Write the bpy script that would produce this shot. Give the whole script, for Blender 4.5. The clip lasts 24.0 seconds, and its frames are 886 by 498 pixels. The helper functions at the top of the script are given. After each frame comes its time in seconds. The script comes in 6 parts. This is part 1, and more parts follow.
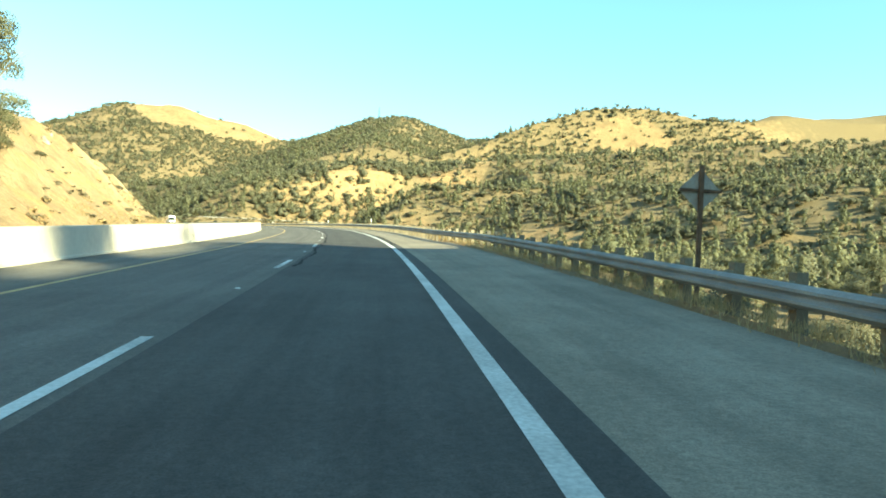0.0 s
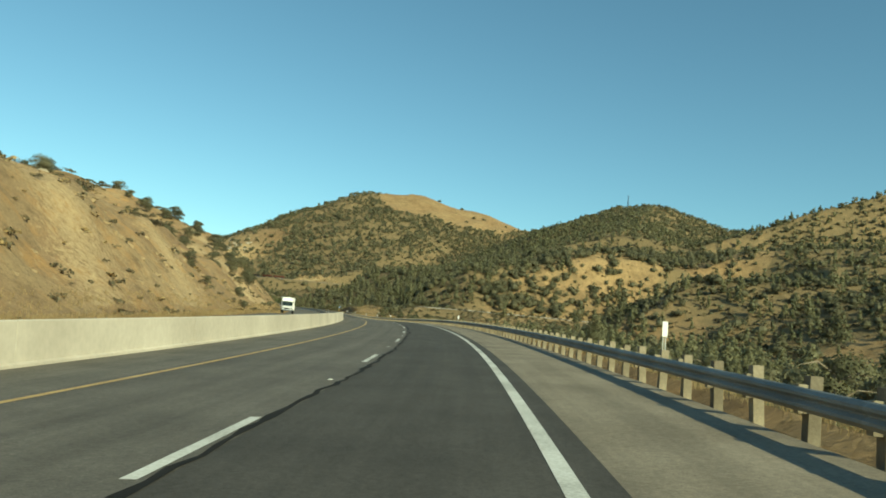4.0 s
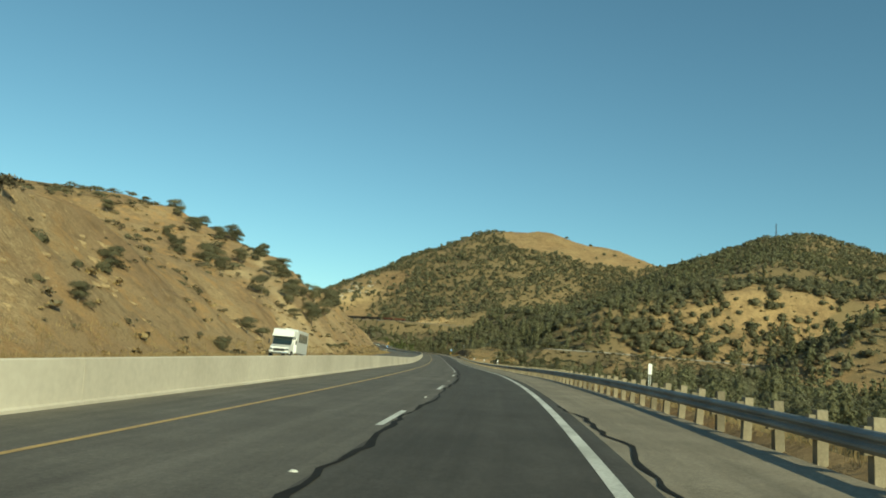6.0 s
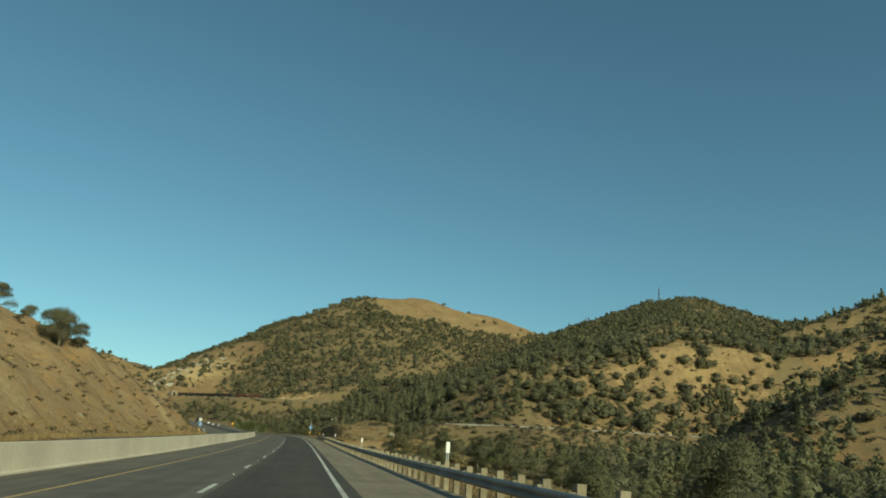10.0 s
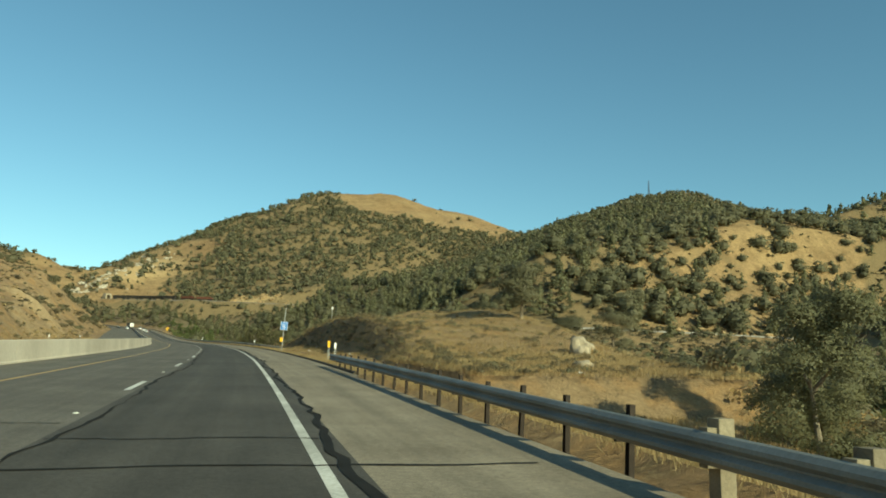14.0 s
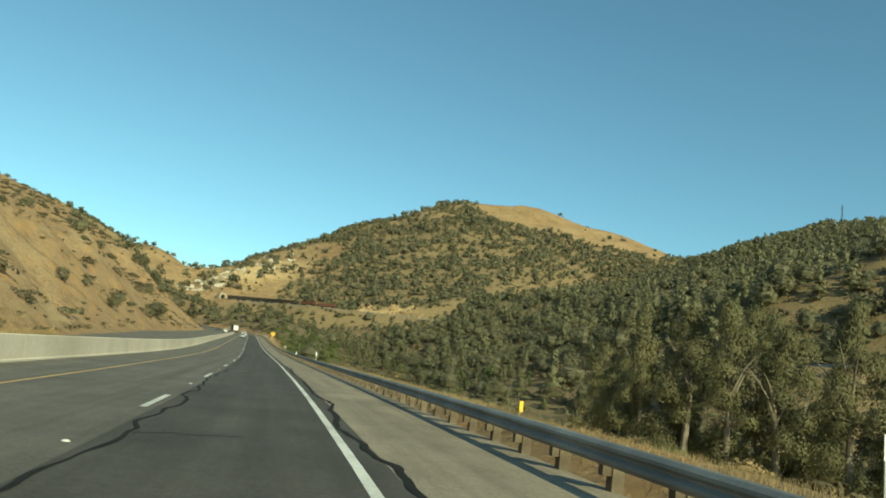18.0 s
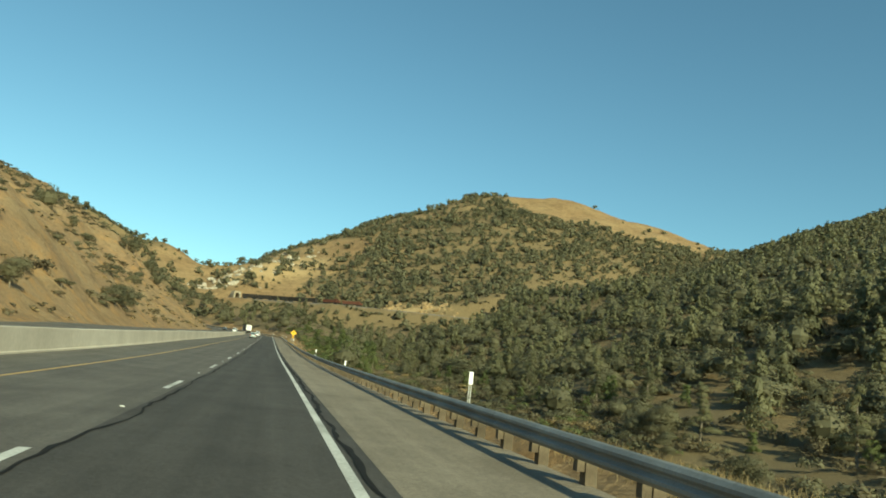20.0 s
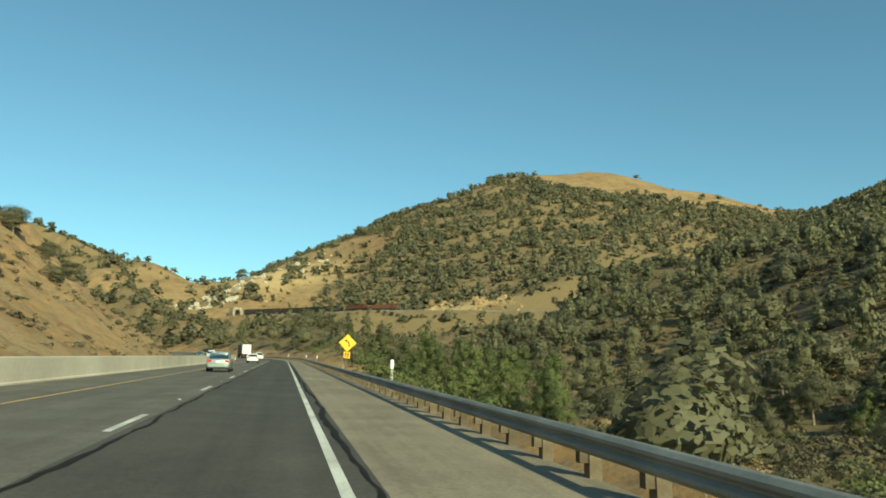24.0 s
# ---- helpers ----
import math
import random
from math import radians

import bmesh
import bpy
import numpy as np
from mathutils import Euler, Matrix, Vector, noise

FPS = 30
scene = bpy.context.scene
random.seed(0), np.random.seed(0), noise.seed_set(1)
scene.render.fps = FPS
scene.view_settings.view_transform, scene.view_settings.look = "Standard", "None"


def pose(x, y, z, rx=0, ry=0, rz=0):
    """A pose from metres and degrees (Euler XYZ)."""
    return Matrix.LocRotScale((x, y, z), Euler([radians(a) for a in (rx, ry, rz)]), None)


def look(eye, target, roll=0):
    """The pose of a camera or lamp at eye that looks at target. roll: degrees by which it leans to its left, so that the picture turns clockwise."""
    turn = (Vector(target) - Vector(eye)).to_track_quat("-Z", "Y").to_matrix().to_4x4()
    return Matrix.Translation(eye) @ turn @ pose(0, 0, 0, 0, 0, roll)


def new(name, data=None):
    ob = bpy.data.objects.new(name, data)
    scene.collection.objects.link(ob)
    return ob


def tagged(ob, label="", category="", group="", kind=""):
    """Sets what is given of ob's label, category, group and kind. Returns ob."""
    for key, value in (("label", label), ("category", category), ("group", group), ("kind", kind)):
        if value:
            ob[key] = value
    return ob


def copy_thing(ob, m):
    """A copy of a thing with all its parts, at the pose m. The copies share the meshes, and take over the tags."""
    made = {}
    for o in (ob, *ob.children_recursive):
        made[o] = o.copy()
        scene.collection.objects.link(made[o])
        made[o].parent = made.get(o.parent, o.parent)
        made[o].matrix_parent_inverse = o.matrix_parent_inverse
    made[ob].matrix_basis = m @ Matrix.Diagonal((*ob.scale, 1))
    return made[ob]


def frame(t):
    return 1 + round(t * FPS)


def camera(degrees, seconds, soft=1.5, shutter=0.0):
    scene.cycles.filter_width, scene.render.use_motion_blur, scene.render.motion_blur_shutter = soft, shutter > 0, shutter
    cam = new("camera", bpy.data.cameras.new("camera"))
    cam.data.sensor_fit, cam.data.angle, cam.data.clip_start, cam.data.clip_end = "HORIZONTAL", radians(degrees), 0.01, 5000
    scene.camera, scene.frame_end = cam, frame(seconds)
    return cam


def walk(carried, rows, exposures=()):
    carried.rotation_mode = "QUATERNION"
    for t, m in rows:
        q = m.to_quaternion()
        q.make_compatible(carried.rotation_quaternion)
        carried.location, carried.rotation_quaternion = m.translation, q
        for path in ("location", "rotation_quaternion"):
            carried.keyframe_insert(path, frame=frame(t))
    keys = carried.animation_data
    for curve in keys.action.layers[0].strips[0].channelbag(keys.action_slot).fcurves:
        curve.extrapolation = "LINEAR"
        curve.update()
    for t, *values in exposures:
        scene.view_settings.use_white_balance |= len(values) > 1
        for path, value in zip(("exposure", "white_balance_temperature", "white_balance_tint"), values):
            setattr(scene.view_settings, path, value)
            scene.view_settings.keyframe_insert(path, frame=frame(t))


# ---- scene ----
cam = camera(58.67, 24.0, soft=1.8)
EYE = 1.436
# the carriageway's alignment every 37 m: heading and grade in degrees, metres from the eye's line to the edge line
STEP = 37.0
HEADING = [1.65, 3.36, 5.86, 9.04, 12.1, 15.19, 18.18, 21.01, 23.01, 23.65, 23.6, 23.54, 23.85, 24.53, 25.4, 26.43, 27.77, 29.5, 30.93, 32.01, 32.78, 33.04, 32.81, 32.68, 33.0]
GRADE = [3.55, 3.15, 2.93, 2.62, 2.44, 2.36, 2.18, 1.74, 1.37, 1.4, 1.64, 1.89, 2.13, 2.29, 2.26, 2.1, 1.99, 1.87, 1.76, 1.78, 1.97, 2.28, 2.62, 2.83, 2.93]
EDGE = [1.1, 1.36, 1.21, 0.93, 0.98, 1.1, 1.22, 1.16, 1.06, 1.1, 1.13, 1.04, 0.91, 0.8, 0.98, 1.27, 1.36, 1.23, 1.18, 1.02, 1.1, 1.13, 1.04, 0.8, 0.71]
# the carriageway's cross slope every 75 m, positive where the outer side is higher
CROSS = [0.0232, 0.0497, 0.0598, 0.0488, 0.0276, 0.03, 0.0057, 0.023, 0.0319, 0.0352, 0.0208, -0.0234, -0.0092, -0.0003, 0.0026]


def alignment(first=-120.0, last=1520.0, ds=1.0):
    """Stations, places on the eye's line at road level, headings, edge offsets and cross slopes."""
    s = np.arange(first, last + 0.1, ds)
    knots = STEP * np.arange(len(HEADING))
    head = np.radians(np.interp(s, knots, HEADING))
    head = np.where(s < 0, radians(HEADING[0]), head)
    bend = np.clip((s - 1040.0) / 530.0, 0, 0.95)
    head = head + np.where(s > 1040, bend, 0)
    grade = np.radians(np.interp(s, knots, GRADE))
    edge = np.interp(s, knots, EDGE)
    step = np.stack([-np.sin(head) * np.cos(grade), np.cos(head) * np.cos(grade), np.sin(grade)], 1) * ds
    place = np.cumsum(step, 0)
    place = place - place[np.argmin(abs(s))]
    return s, place, head, edge, np.interp(s, 75.0 * np.arange(len(CROSS)), CROSS)


ST, PL, HD, ED, CS = alignment()


def road_at(s, u=0.0, dz=0.0):
    """The place at station s, u metres right of the edge line, dz above the road's surface. Takes numbers or arrays."""
    s, u = np.broadcast_arrays(np.asarray(s, float), np.asarray(u, float))
    head, edge, cross = np.interp(s, ST, HD), np.interp(s, ST, ED), np.interp(s, ST, CS)
    lat = u + edge
    x = np.interp(s, ST, PL[:, 0]) + np.cos(head) * lat
    y = np.interp(s, ST, PL[:, 1]) + np.sin(head) * lat
    z = np.interp(s, ST, PL[:, 2]) + np.clip(lat, -26.0, 8.0) * cross + dz
    return np.stack([x, y, z], -1)


def eye_at(s):
    return [float(np.interp(s, ST, PL[:, i])) for i in range(3)]


# seconds, station, yaw, pitch, roll
ROWS = [
    (0.0, 0.0, -3.29, 1.21, -2.13),
    (0.5, 18.01, -4.36, 3.9, -2.59),
    (1.0, 36.02, -4.71, 7.02, -1.99),
    (1.5, 54.02, -1.29, 8.04, -2.42),
    (2.0, 72.04, 2.85, 1.52, -2.31),
    (2.5, 90.05, 5.11, 0.63, -3.89),
    (3.0, 108.05, 8.98, 5.49, -4.2),
    (4, 144.05, 13.84, 7.09, -5.22),
    (4.5, 162.04, 16.79, 7.67, -5.66),
    (5, 180.03, 19.36, 8.15, -5.92),
    (5.5, 198.01, 21.0, 8.6, -5.9),
    (6.0, 216.0, 23.22, 9.38, -4.99),
    (6.5, 233.99, 24.95, 10.37, -5.18),
    (7.0, 251.98, 21.73, 14.83, -4.38),
    (7.5, 269.98, 20.62, 13.6, -3.14),
    (8.0, 287.99, 16.05, 12.61, -3.33),
    (8.5, 306.0, 13.69, 12.4, -5.12),
    (9.0, 324.02, 13.96, 14.46, -5.46),
    (9.5, 342.05, 12.41, 18.91, -3.93),
    (10.0, 360.1, 13.94, 15.65, -2.84),
    (10.5, 378.18, 15.77, 7.26, -1.71),
    (11, 396.28, 15.68, 6.19, -1.17),
    (11.5, 414.43, 14.37, 7.65, -0.72),
    (12, 432.63, 12.78, 9.88, -0.44),
    (12.5, 450.88, 11.86, 11.12, -0.43),
    (13.0, 469.18, 10.66, 12.73, -0.32),
    (13.5, 487.55, 10.78, 11.73, -1.01),
    (14.0, 505.97, 10.88, 9.1, -2.12),
    (14.5, 524.46, 11.65, 11.88, -2.79),
    (15.0, 543.01, 13.26, 13.38, -3.67),
    (15.5, 561.6, 14.98, 11.84, -4.95),
    (16.0, 580.23, 17.3, 9.44, -5.82),
    (16.5, 598.92, 19.04, 7.85, -6.89),
    (17.0, 617.67, 20.52, 6.57, -7.11),
    (17.5, 636.49, 19.03, 8.73, -6.62),
    (18.0, 655.36, 18.94, 10.38, -6.86),
    (18.5, 674.28, 19.19, 11.71, -6.79),
    (19, 693.22, 19.43, 11.82, -6.77),
    (19.5, 712.19, 19.88, 11.13, -6.67),
    (20, 731.18, 20.3, 10.35, -6.52),
    (20.5, 750.19, 20.42, 10.2, -6.37),
    (21.0, 769.21, 20.46, 10.82, -6.25),
    (21.5, 788.25, 19.96, 11.78, -5.85),
    (22.0, 807.31, 19.96, 12.13, -5.64),
    (22.5, 826.41, 20.13, 12.06, -5.03),
    (23.0, 845.54, 20.55, 10.09, -3.84),
    (23.5, 864.7, 21.14, 9.49, -2.63),
    (24.0, 883.87, 21.66, 10.77, -0.88),
]


def row_pose(s, yaw, pitch, roll):
    x, y, z = eye_at(s)
    return pose(x, y, z + EYE, 90 + pitch, roll, yaw)


EXPOSURES = [(0, 1.98, 6650, -31), (0.5, 1.73, 6650, -31), (1, 1.23, 6650, -31), (1.5, 0.93, 6650, -31), (2, 0.93, 6650, -31), (2.5, 0.93, 6650, -31), (3, 0.98, 6650, -31), (3.5, 0.68, 6650, -31), (5.5, 0.23, 6650, -31), (6.5, 0.08, 6650, -31), (7, -0.07, 6650, -31), (8, -0.07, 6650, -31), (9, 0.11, 6650, -31), (10, -0.12, 6650, -31), (10.5, -0.02, 6650, -31), (12.5, 0.18, 6650, -31), (13, 0.33, 6650, -31), (14, 0.35, 6650, -31), (15, 0.33, 6650, -31), (16, 0.39, 6650, -31), (17, 0.51, 6650, -31), (21, 0.38, 6650, -31), (22, 0.33, 6650, -31), (23, 0.35, 6650, -31), (24, 0.49, 6650, -31)]
walk(cam, [(t, row_pose(s, a, b, c)) for t, s, a, b, c in ROWS], EXPOSURES)

# ---- world, sun ----
SUN_ELEVATION, SUN_AZIMUTH = 25.0, -38.0    # degrees above the ground; from +x towards +y
world = bpy.data.worlds.new("sky")
scene.world = world
world.use_nodes = True
wn = world.node_tree.nodes
sky = wn.new("ShaderNodeTexSky")
sky.sky_type, sky.sun_disc = "NISHITA", False
sky.sun_elevation, sky.sun_rotation = radians(SUN_ELEVATION), radians(90 - SUN_AZIMUTH)
sky.altitude, sky.air_density, sky.dust_density, sky.ozone_density = 900, 1.0, 0.7, 2.6
wn["Background"].inputs["Strength"].default_value = 0.11
world.node_tree.links.new(sky.outputs[0], wn["Background"].inputs["Color"])
sun = new("sun", bpy.data.lights.new("sun", "SUN"))
sun.data.energy, sun.data.angle, sun.data.color = 5.0, radians(0.53), (1.0, 0.79, 0.62)
sun.matrix_world = look((0, 0, 300), (-300 * math.cos(radians(SUN_AZIMUTH)) / math.tan(radians(SUN_ELEVATION)), -300 * math.sin(radians(SUN_AZIMUTH)) / math.tan(radians(SUN_ELEVATION)), 0))


# ---- materials ----
def material(name, stops, scale=3.0, rough=0.85, metal=0.0, bump=0.2, fine=40.0, fine_amount=0.25, detail=6.0, spread=0.0, coords="Object", translucent=0.0):
    """A surface of colours mixed by a large noise, broken up by a fine one; spread: variation from piece to piece."""
    m = bpy.data.materials.new(name)
    m.use_nodes = True
    n, l = m.node_tree.nodes, m.node_tree.links
    b = n["Principled BSDF"]
    b.inputs["Roughness"].default_value, b.inputs["Metallic"].default_value = rough, metal
    b.inputs["Specular IOR Level"].default_value = 0.5 if rough < 0.8 else 0.2
    tc = n.new("ShaderNodeTexCoord")
    big, small = n.new("ShaderNodeTexNoise"), n.new("ShaderNodeTexNoise")
    big.inputs["Scale"].default_value, big.inputs["Detail"].default_value = scale, detail
    small.inputs["Scale"].default_value, small.inputs["Detail"].default_value = fine, 3.0
    ramp = n.new("ShaderNodeValToRGB")
    while len(ramp.color_ramp.elements) < len(stops):
        ramp.color_ramp.elements.new(0.5)
    for el, (at, col) in zip(ramp.color_ramp.elements, stops):
        el.position, el.color = at, (*col, 1)
    mix = n.new("ShaderNodeMixRGB")
    mix.blend_type = "OVERLAY"
    mix.inputs["Fac"].default_value = fine_amount
    for t in (big, small):
        l.new(tc.outputs[coords], t.inputs["Vector"])
    l.new(big.outputs["Fac"], ramp.inputs["Fac"])
    l.new(ramp.outputs["Color"], mix.inputs["Color1"])
    l.new(small.outputs["Fac"], mix.inputs["Color2"])
    colour = mix.outputs["Color"]
    if spread:
        info = n.new("ShaderNodeObjectInfo")
        hsv = n.new("ShaderNodeHueSaturation")
        mr = n.new("ShaderNodeMapRange")
        mr.inputs["To Min"].default_value, mr.inputs["To Max"].default_value = 1 - spread, 1 + spread
        l.new(info.outputs["Random"], mr.inputs["Value"])
        l.new(mr.outputs["Result"], hsv.inputs["Value"])
        l.new(colour, hsv.inputs["Color"])
        colour = hsv.outputs["Color"]
    l.new(colour, b.inputs["Base Color"])
    if bump:
        bp = n.new("ShaderNodeBump")
        bp.inputs["Strength"].default_value, bp.inputs["Distance"].default_value = bump, 0.02
        l.new(small.outputs["Fac"], bp.inputs["Height"])
        l.new(bp.outputs["Normal"], b.inputs["Normal"])
    return m


def plain(name, colour, rough=0.5, metal=0.0, coat=0.0, glow=0.0):
    m = bpy.data.materials.new(name)
    m.use_nodes = True
    b = m.node_tree.nodes["Principled BSDF"]
    b.inputs["Base Color"].default_value = (*colour, 1)
    b.inputs["Roughness"].default_value, b.inputs["Metallic"].default_value = rough, metal
    b.inputs["Coat Weight"].default_value = coat
    if glow:
        b.inputs["Emission Color"].default_value, b.inputs["Emission Strength"].default_value = (*colour, 1), glow
    return m


def leaf_material(name, dark, light, scale=0.05):
    """Foliage: tone by clump, by leaf and from tree to tree."""
    m = bpy.data.materials.new(name)
    m.use_nodes = True
    n, l = m.node_tree.nodes, m.node_tree.links
    b = n["Principled BSDF"]
    b.inputs["Roughness"].default_value = 0.7
    geo, info = n.new("ShaderNodeNewGeometry"), n.new("ShaderNodeObjectInfo")
    noise_node = n.new("ShaderNodeTexNoise")
    noise_node.inputs["Scale"].default_value, noise_node.inputs["Detail"].default_value = scale, 4.0
    l.new(geo.outputs["Position"], noise_node.inputs["Vector"])
    ramp = n.new("ShaderNodeValToRGB")
    ramp.color_ramp.elements[0].position, ramp.color_ramp.elements[0].color = 0.32, (*dark, 1)
    ramp.color_ramp.elements[1].position, ramp.color_ramp.elements[1].color = 0.68, (*light, 1)
    l.new(noise_node.outputs["Fac"], ramp.inputs["Fac"])
    hsv = n.new("ShaderNodeHueSaturation")
    add = n.new("ShaderNodeMath")
    add.operation = "ADD"
    l.new(geo.outputs["Random Per Island"], add.inputs[0])
    l.new(info.outputs["Random"], add.inputs[1])
    mr = n.new("ShaderNodeMapRange")
    mr.inputs["From Max"].default_value = 2.0
    mr.inputs["To Min"].default_value, mr.inputs["To Max"].default_value = 0.72, 1.35
    l.new(add.outputs[0], mr.inputs["Value"])
    l.new(mr.outputs["Result"], hsv.inputs["Value"])
    l.new(ramp.outputs["Color"], hsv.inputs["Color"])
    l.new(hsv.outputs["Color"], b.inputs["Base Color"])
    through_leaf = n.new("ShaderNodeBsdfTranslucent")
    l.new(hsv.outputs["Color"], through_leaf.inputs["Color"])
    blend = n.new("ShaderNodeMixShader")
    blend.inputs["Fac"].default_value = 0.47
    l.new(b.outputs[0], blend.inputs[1])
    l.new(through_leaf.outputs[0], blend.inputs[2])
    l.new(blend.outputs[0], n["Material Output"].inputs["Surface"])
    return m


def ground_material(name, grass, earth, scrub, rock, scale=0.02, ochre=None):
    """Dry grass, bare earth and low scrub by the mesh's cover value, broken up at several sizes."""
    m = bpy.data.materials.new(name)
    m.use_nodes = True
    n, l = m.node_tree.nodes, m.node_tree.links
    b = n["Principled BSDF"]
    b.inputs["Roughness"].default_value = 0.95
    b.inputs["Specular IOR Level"].default_value = 0.1
    tc = n.new("ShaderNodeTexCoord")

    def tex(s, detail=6.0, rough=0.6):
        t = n.new("ShaderNodeTexNoise")
        t.inputs["Scale"].default_value, t.inputs["Detail"].default_value, t.inputs["Roughness"].default_value = s, detail, rough
        l.new(tc.outputs["Object"], t.inputs["Vector"])
        return t

    def mixed(fac, a, c):
        x = n.new("ShaderNodeMixRGB")
        l.new(fac, x.inputs["Fac"])
        for sock, val in ((x.inputs["Color1"], a), (x.inputs["Color2"], c)):
            if isinstance(val, tuple):
                sock.default_value = (*val, 1)
            else:
                l.new(val, sock)
        return x.outputs["Color"]

    def step(value, low, high):
        r = n.new("ShaderNodeMapRange")
        r.inputs["From Min"].default_value, r.inputs["From Max"].default_value = low, high
        l.new(value, r.inputs["Value"])
        return r.outputs["Result"]

    big, mid, small = tex(scale), tex(scale * 8), tex(scale * 90, 8.0, 0.7)
    base = mixed(step(big.outputs["Fac"], 0.4, 0.62), grass, earth)
    base = mixed(step(tex(scale * 5, 7.0, 0.7).outputs["Fac"], 0.48, 0.7), base, tuple(0.62 * v for v in earth))
    speck = tex(scale * 34, 5.0, 0.75)
    base = mixed(step(speck.outputs["Fac"], 0.53, 0.66), base, tuple(0.55 * v + 0.25 * w for v, w in zip(scrub, earth)))
    if ochre:
        base = mixed(step(tex(scale * 4, 6.0, 0.65).outputs["Fac"], 0.5, 0.68), base, ochre)
    bleach = tex(scale * 17, 6.0, 0.7)
    base = mixed(step(bleach.outputs["Fac"], 0.58, 0.7), base, tuple(min(1.0, 1.3 * v) for v in grass))
    cover = n.new("ShaderNodeAttribute")
    cover.attribute_name = "cover"
    weigh = n.new("ShaderNodeMath")
    weigh.operation = "ADD"
    l.new(cover.outputs["Fac"], weigh.inputs[0])
    l.new(mid.outputs["Fac"], weigh.inputs[1])
    base = mixed(step(weigh.outputs[0], 0.85, 1.15), base, scrub)
    stony = n.new("ShaderNodeAttribute")
    stony.attribute_name = "stony"
    weigh2 = n.new("ShaderNodeMath")
    weigh2.operation = "ADD"
    l.new(stony.outputs["Fac"], weigh2.inputs[0])
    l.new(tex(scale * 25, 8.0, 0.75).outputs["Fac"], weigh2.inputs[1])
    base = mixed(step(weigh2.outputs[0], 1.0, 1.25), base, rock)
    over = n.new("ShaderNodeMixRGB")
    over.blend_type = "OVERLAY"
    over.inputs["Fac"].default_value = 0.55
    l.new(base, over.inputs["Color1"])
    l.new(small.outputs["Fac"], over.inputs["Color2"])
    l.new(over.outputs["Color"], b.inputs["Base Color"])
    bp = n.new("ShaderNodeBump")
    bp.inputs["Strength"].default_value, bp.inputs["Distance"].default_value = 0.7, 0.012 / scale
    l.new(small.outputs["Fac"], bp.inputs["Height"])
    l.new(bp.outputs["Normal"], b.inputs["Normal"])
    return m


def road_material(name, dark, light):
    """Asphalt: stone grain, blotches, long streaks of tyre wear and oil along the lane, pale grit."""
    m = bpy.data.materials.new(name)
    m.use_nodes = True
    n, l = m.node_tree.nodes, m.node_tree.links
    b = n["Principled BSDF"]
    b.inputs["Roughness"].default_value, b.inputs["Specular IOR Level"].default_value = 0.88, 0.25
    uv = n.new("ShaderNodeUVMap")
    uv.uv_map = "lane"
    tc = n.new("ShaderNodeTexCoord")

    def tex(source, size, detail, stretch=None):
        t = n.new("ShaderNodeTexNoise")
        t.inputs["Scale"].default_value, t.inputs["Detail"].default_value, t.inputs["Roughness"].default_value = size, detail, 0.65
        if stretch:
            mp = n.new("ShaderNodeMapping")
            mp.inputs["Scale"].default_value = stretch
            l.new(source, mp.inputs["Vector"])
            source = mp.outputs["Vector"]
        l.new(source, t.inputs["Vector"])
        return t.outputs["Fac"]

    def mixed(kind, amount, a, c):
        x = n.new("ShaderNodeMixRGB")
        x.blend_type = kind
        x.inputs["Fac"].default_value = amount
        l.new(a, x.inputs["Color1"])
        l.new(c, x.inputs["Color2"])
        return x.outputs["Color"]

    ramp = n.new("ShaderNodeValToRGB")
    ramp.color_ramp.elements[0].position, ramp.color_ramp.elements[0].color = 0.32, (*dark, 1)
    ramp.color_ramp.elements[1].position, ramp.color_ramp.elements[1].color = 0.68, (*light, 1)
    l.new(tex(tc.outputs["Object"], 0.4, 7.0), ramp.inputs["Fac"])
    streak = tex(uv.outputs["UV"], 1.0, 5.0, (1.6, 0.025, 1.0))
    blot = tex(uv.outputs["UV"], 1.0, 6.0, (0.9, 0.22, 1.0))
    grain = tex(tc.outputs["Object"], 55.0, 4.0)
    c = mixed("OVERLAY", 0.5, ramp.outputs["Color"], streak)
    c = mixed("OVERLAY", 0.35, c, blot)
    c = mixed("OVERLAY", 0.45, c, tex(tc.outputs["Object"], 13.0, 3.0))
    c = mixed("OVERLAY", 0.8, c, grain)
    l.new(c, b.inputs["Base Color"])
    bp = n.new("ShaderNodeBump")
    bp.inputs["Strength"].default_value, bp.inputs["Distance"].default_value = 0.35, 0.01
    l.new(grain, bp.inputs["Height"])
    l.new(bp.outputs["Normal"], b.inputs["Normal"])
    return m


M_ASPHALT = road_material("asphalt", (0.057, 0.052, 0.046), (0.08, 0.073, 0.064))
M_INNER = road_material("worn lane asphalt", (0.1, 0.09, 0.077), (0.14, 0.127, 0.108))
M_SHOULDER = road_material("worn shoulder asphalt", (0.187, 0.157, 0.115), (0.265, 0.227, 0.17))
M_LEFT = road_material("inner shoulder asphalt", (0.11, 0.1, 0.083), (0.154, 0.14, 0.115))
M_WHITE = material("white road paint", [(0.3, (0.36, 0.355, 0.32)), (0.6, (0.62, 0.615, 0.57))], 0.5, 0.8, fine=22, bump=0.1, fine_amount=0.5)
M_YELLOW = material("yellow road paint", [(0.3, (0.34, 0.22, 0.08)), (0.6, (0.5, 0.34, 0.12))], 2.0, 0.7, fine=30, bump=0.1)
M_TAR = material("crack sealant", [(0.3, (0.009, 0.009, 0.008)), (0.7, (0.016, 0.015, 0.014))], 2.0, 0.95, fine=30, bump=0.1)
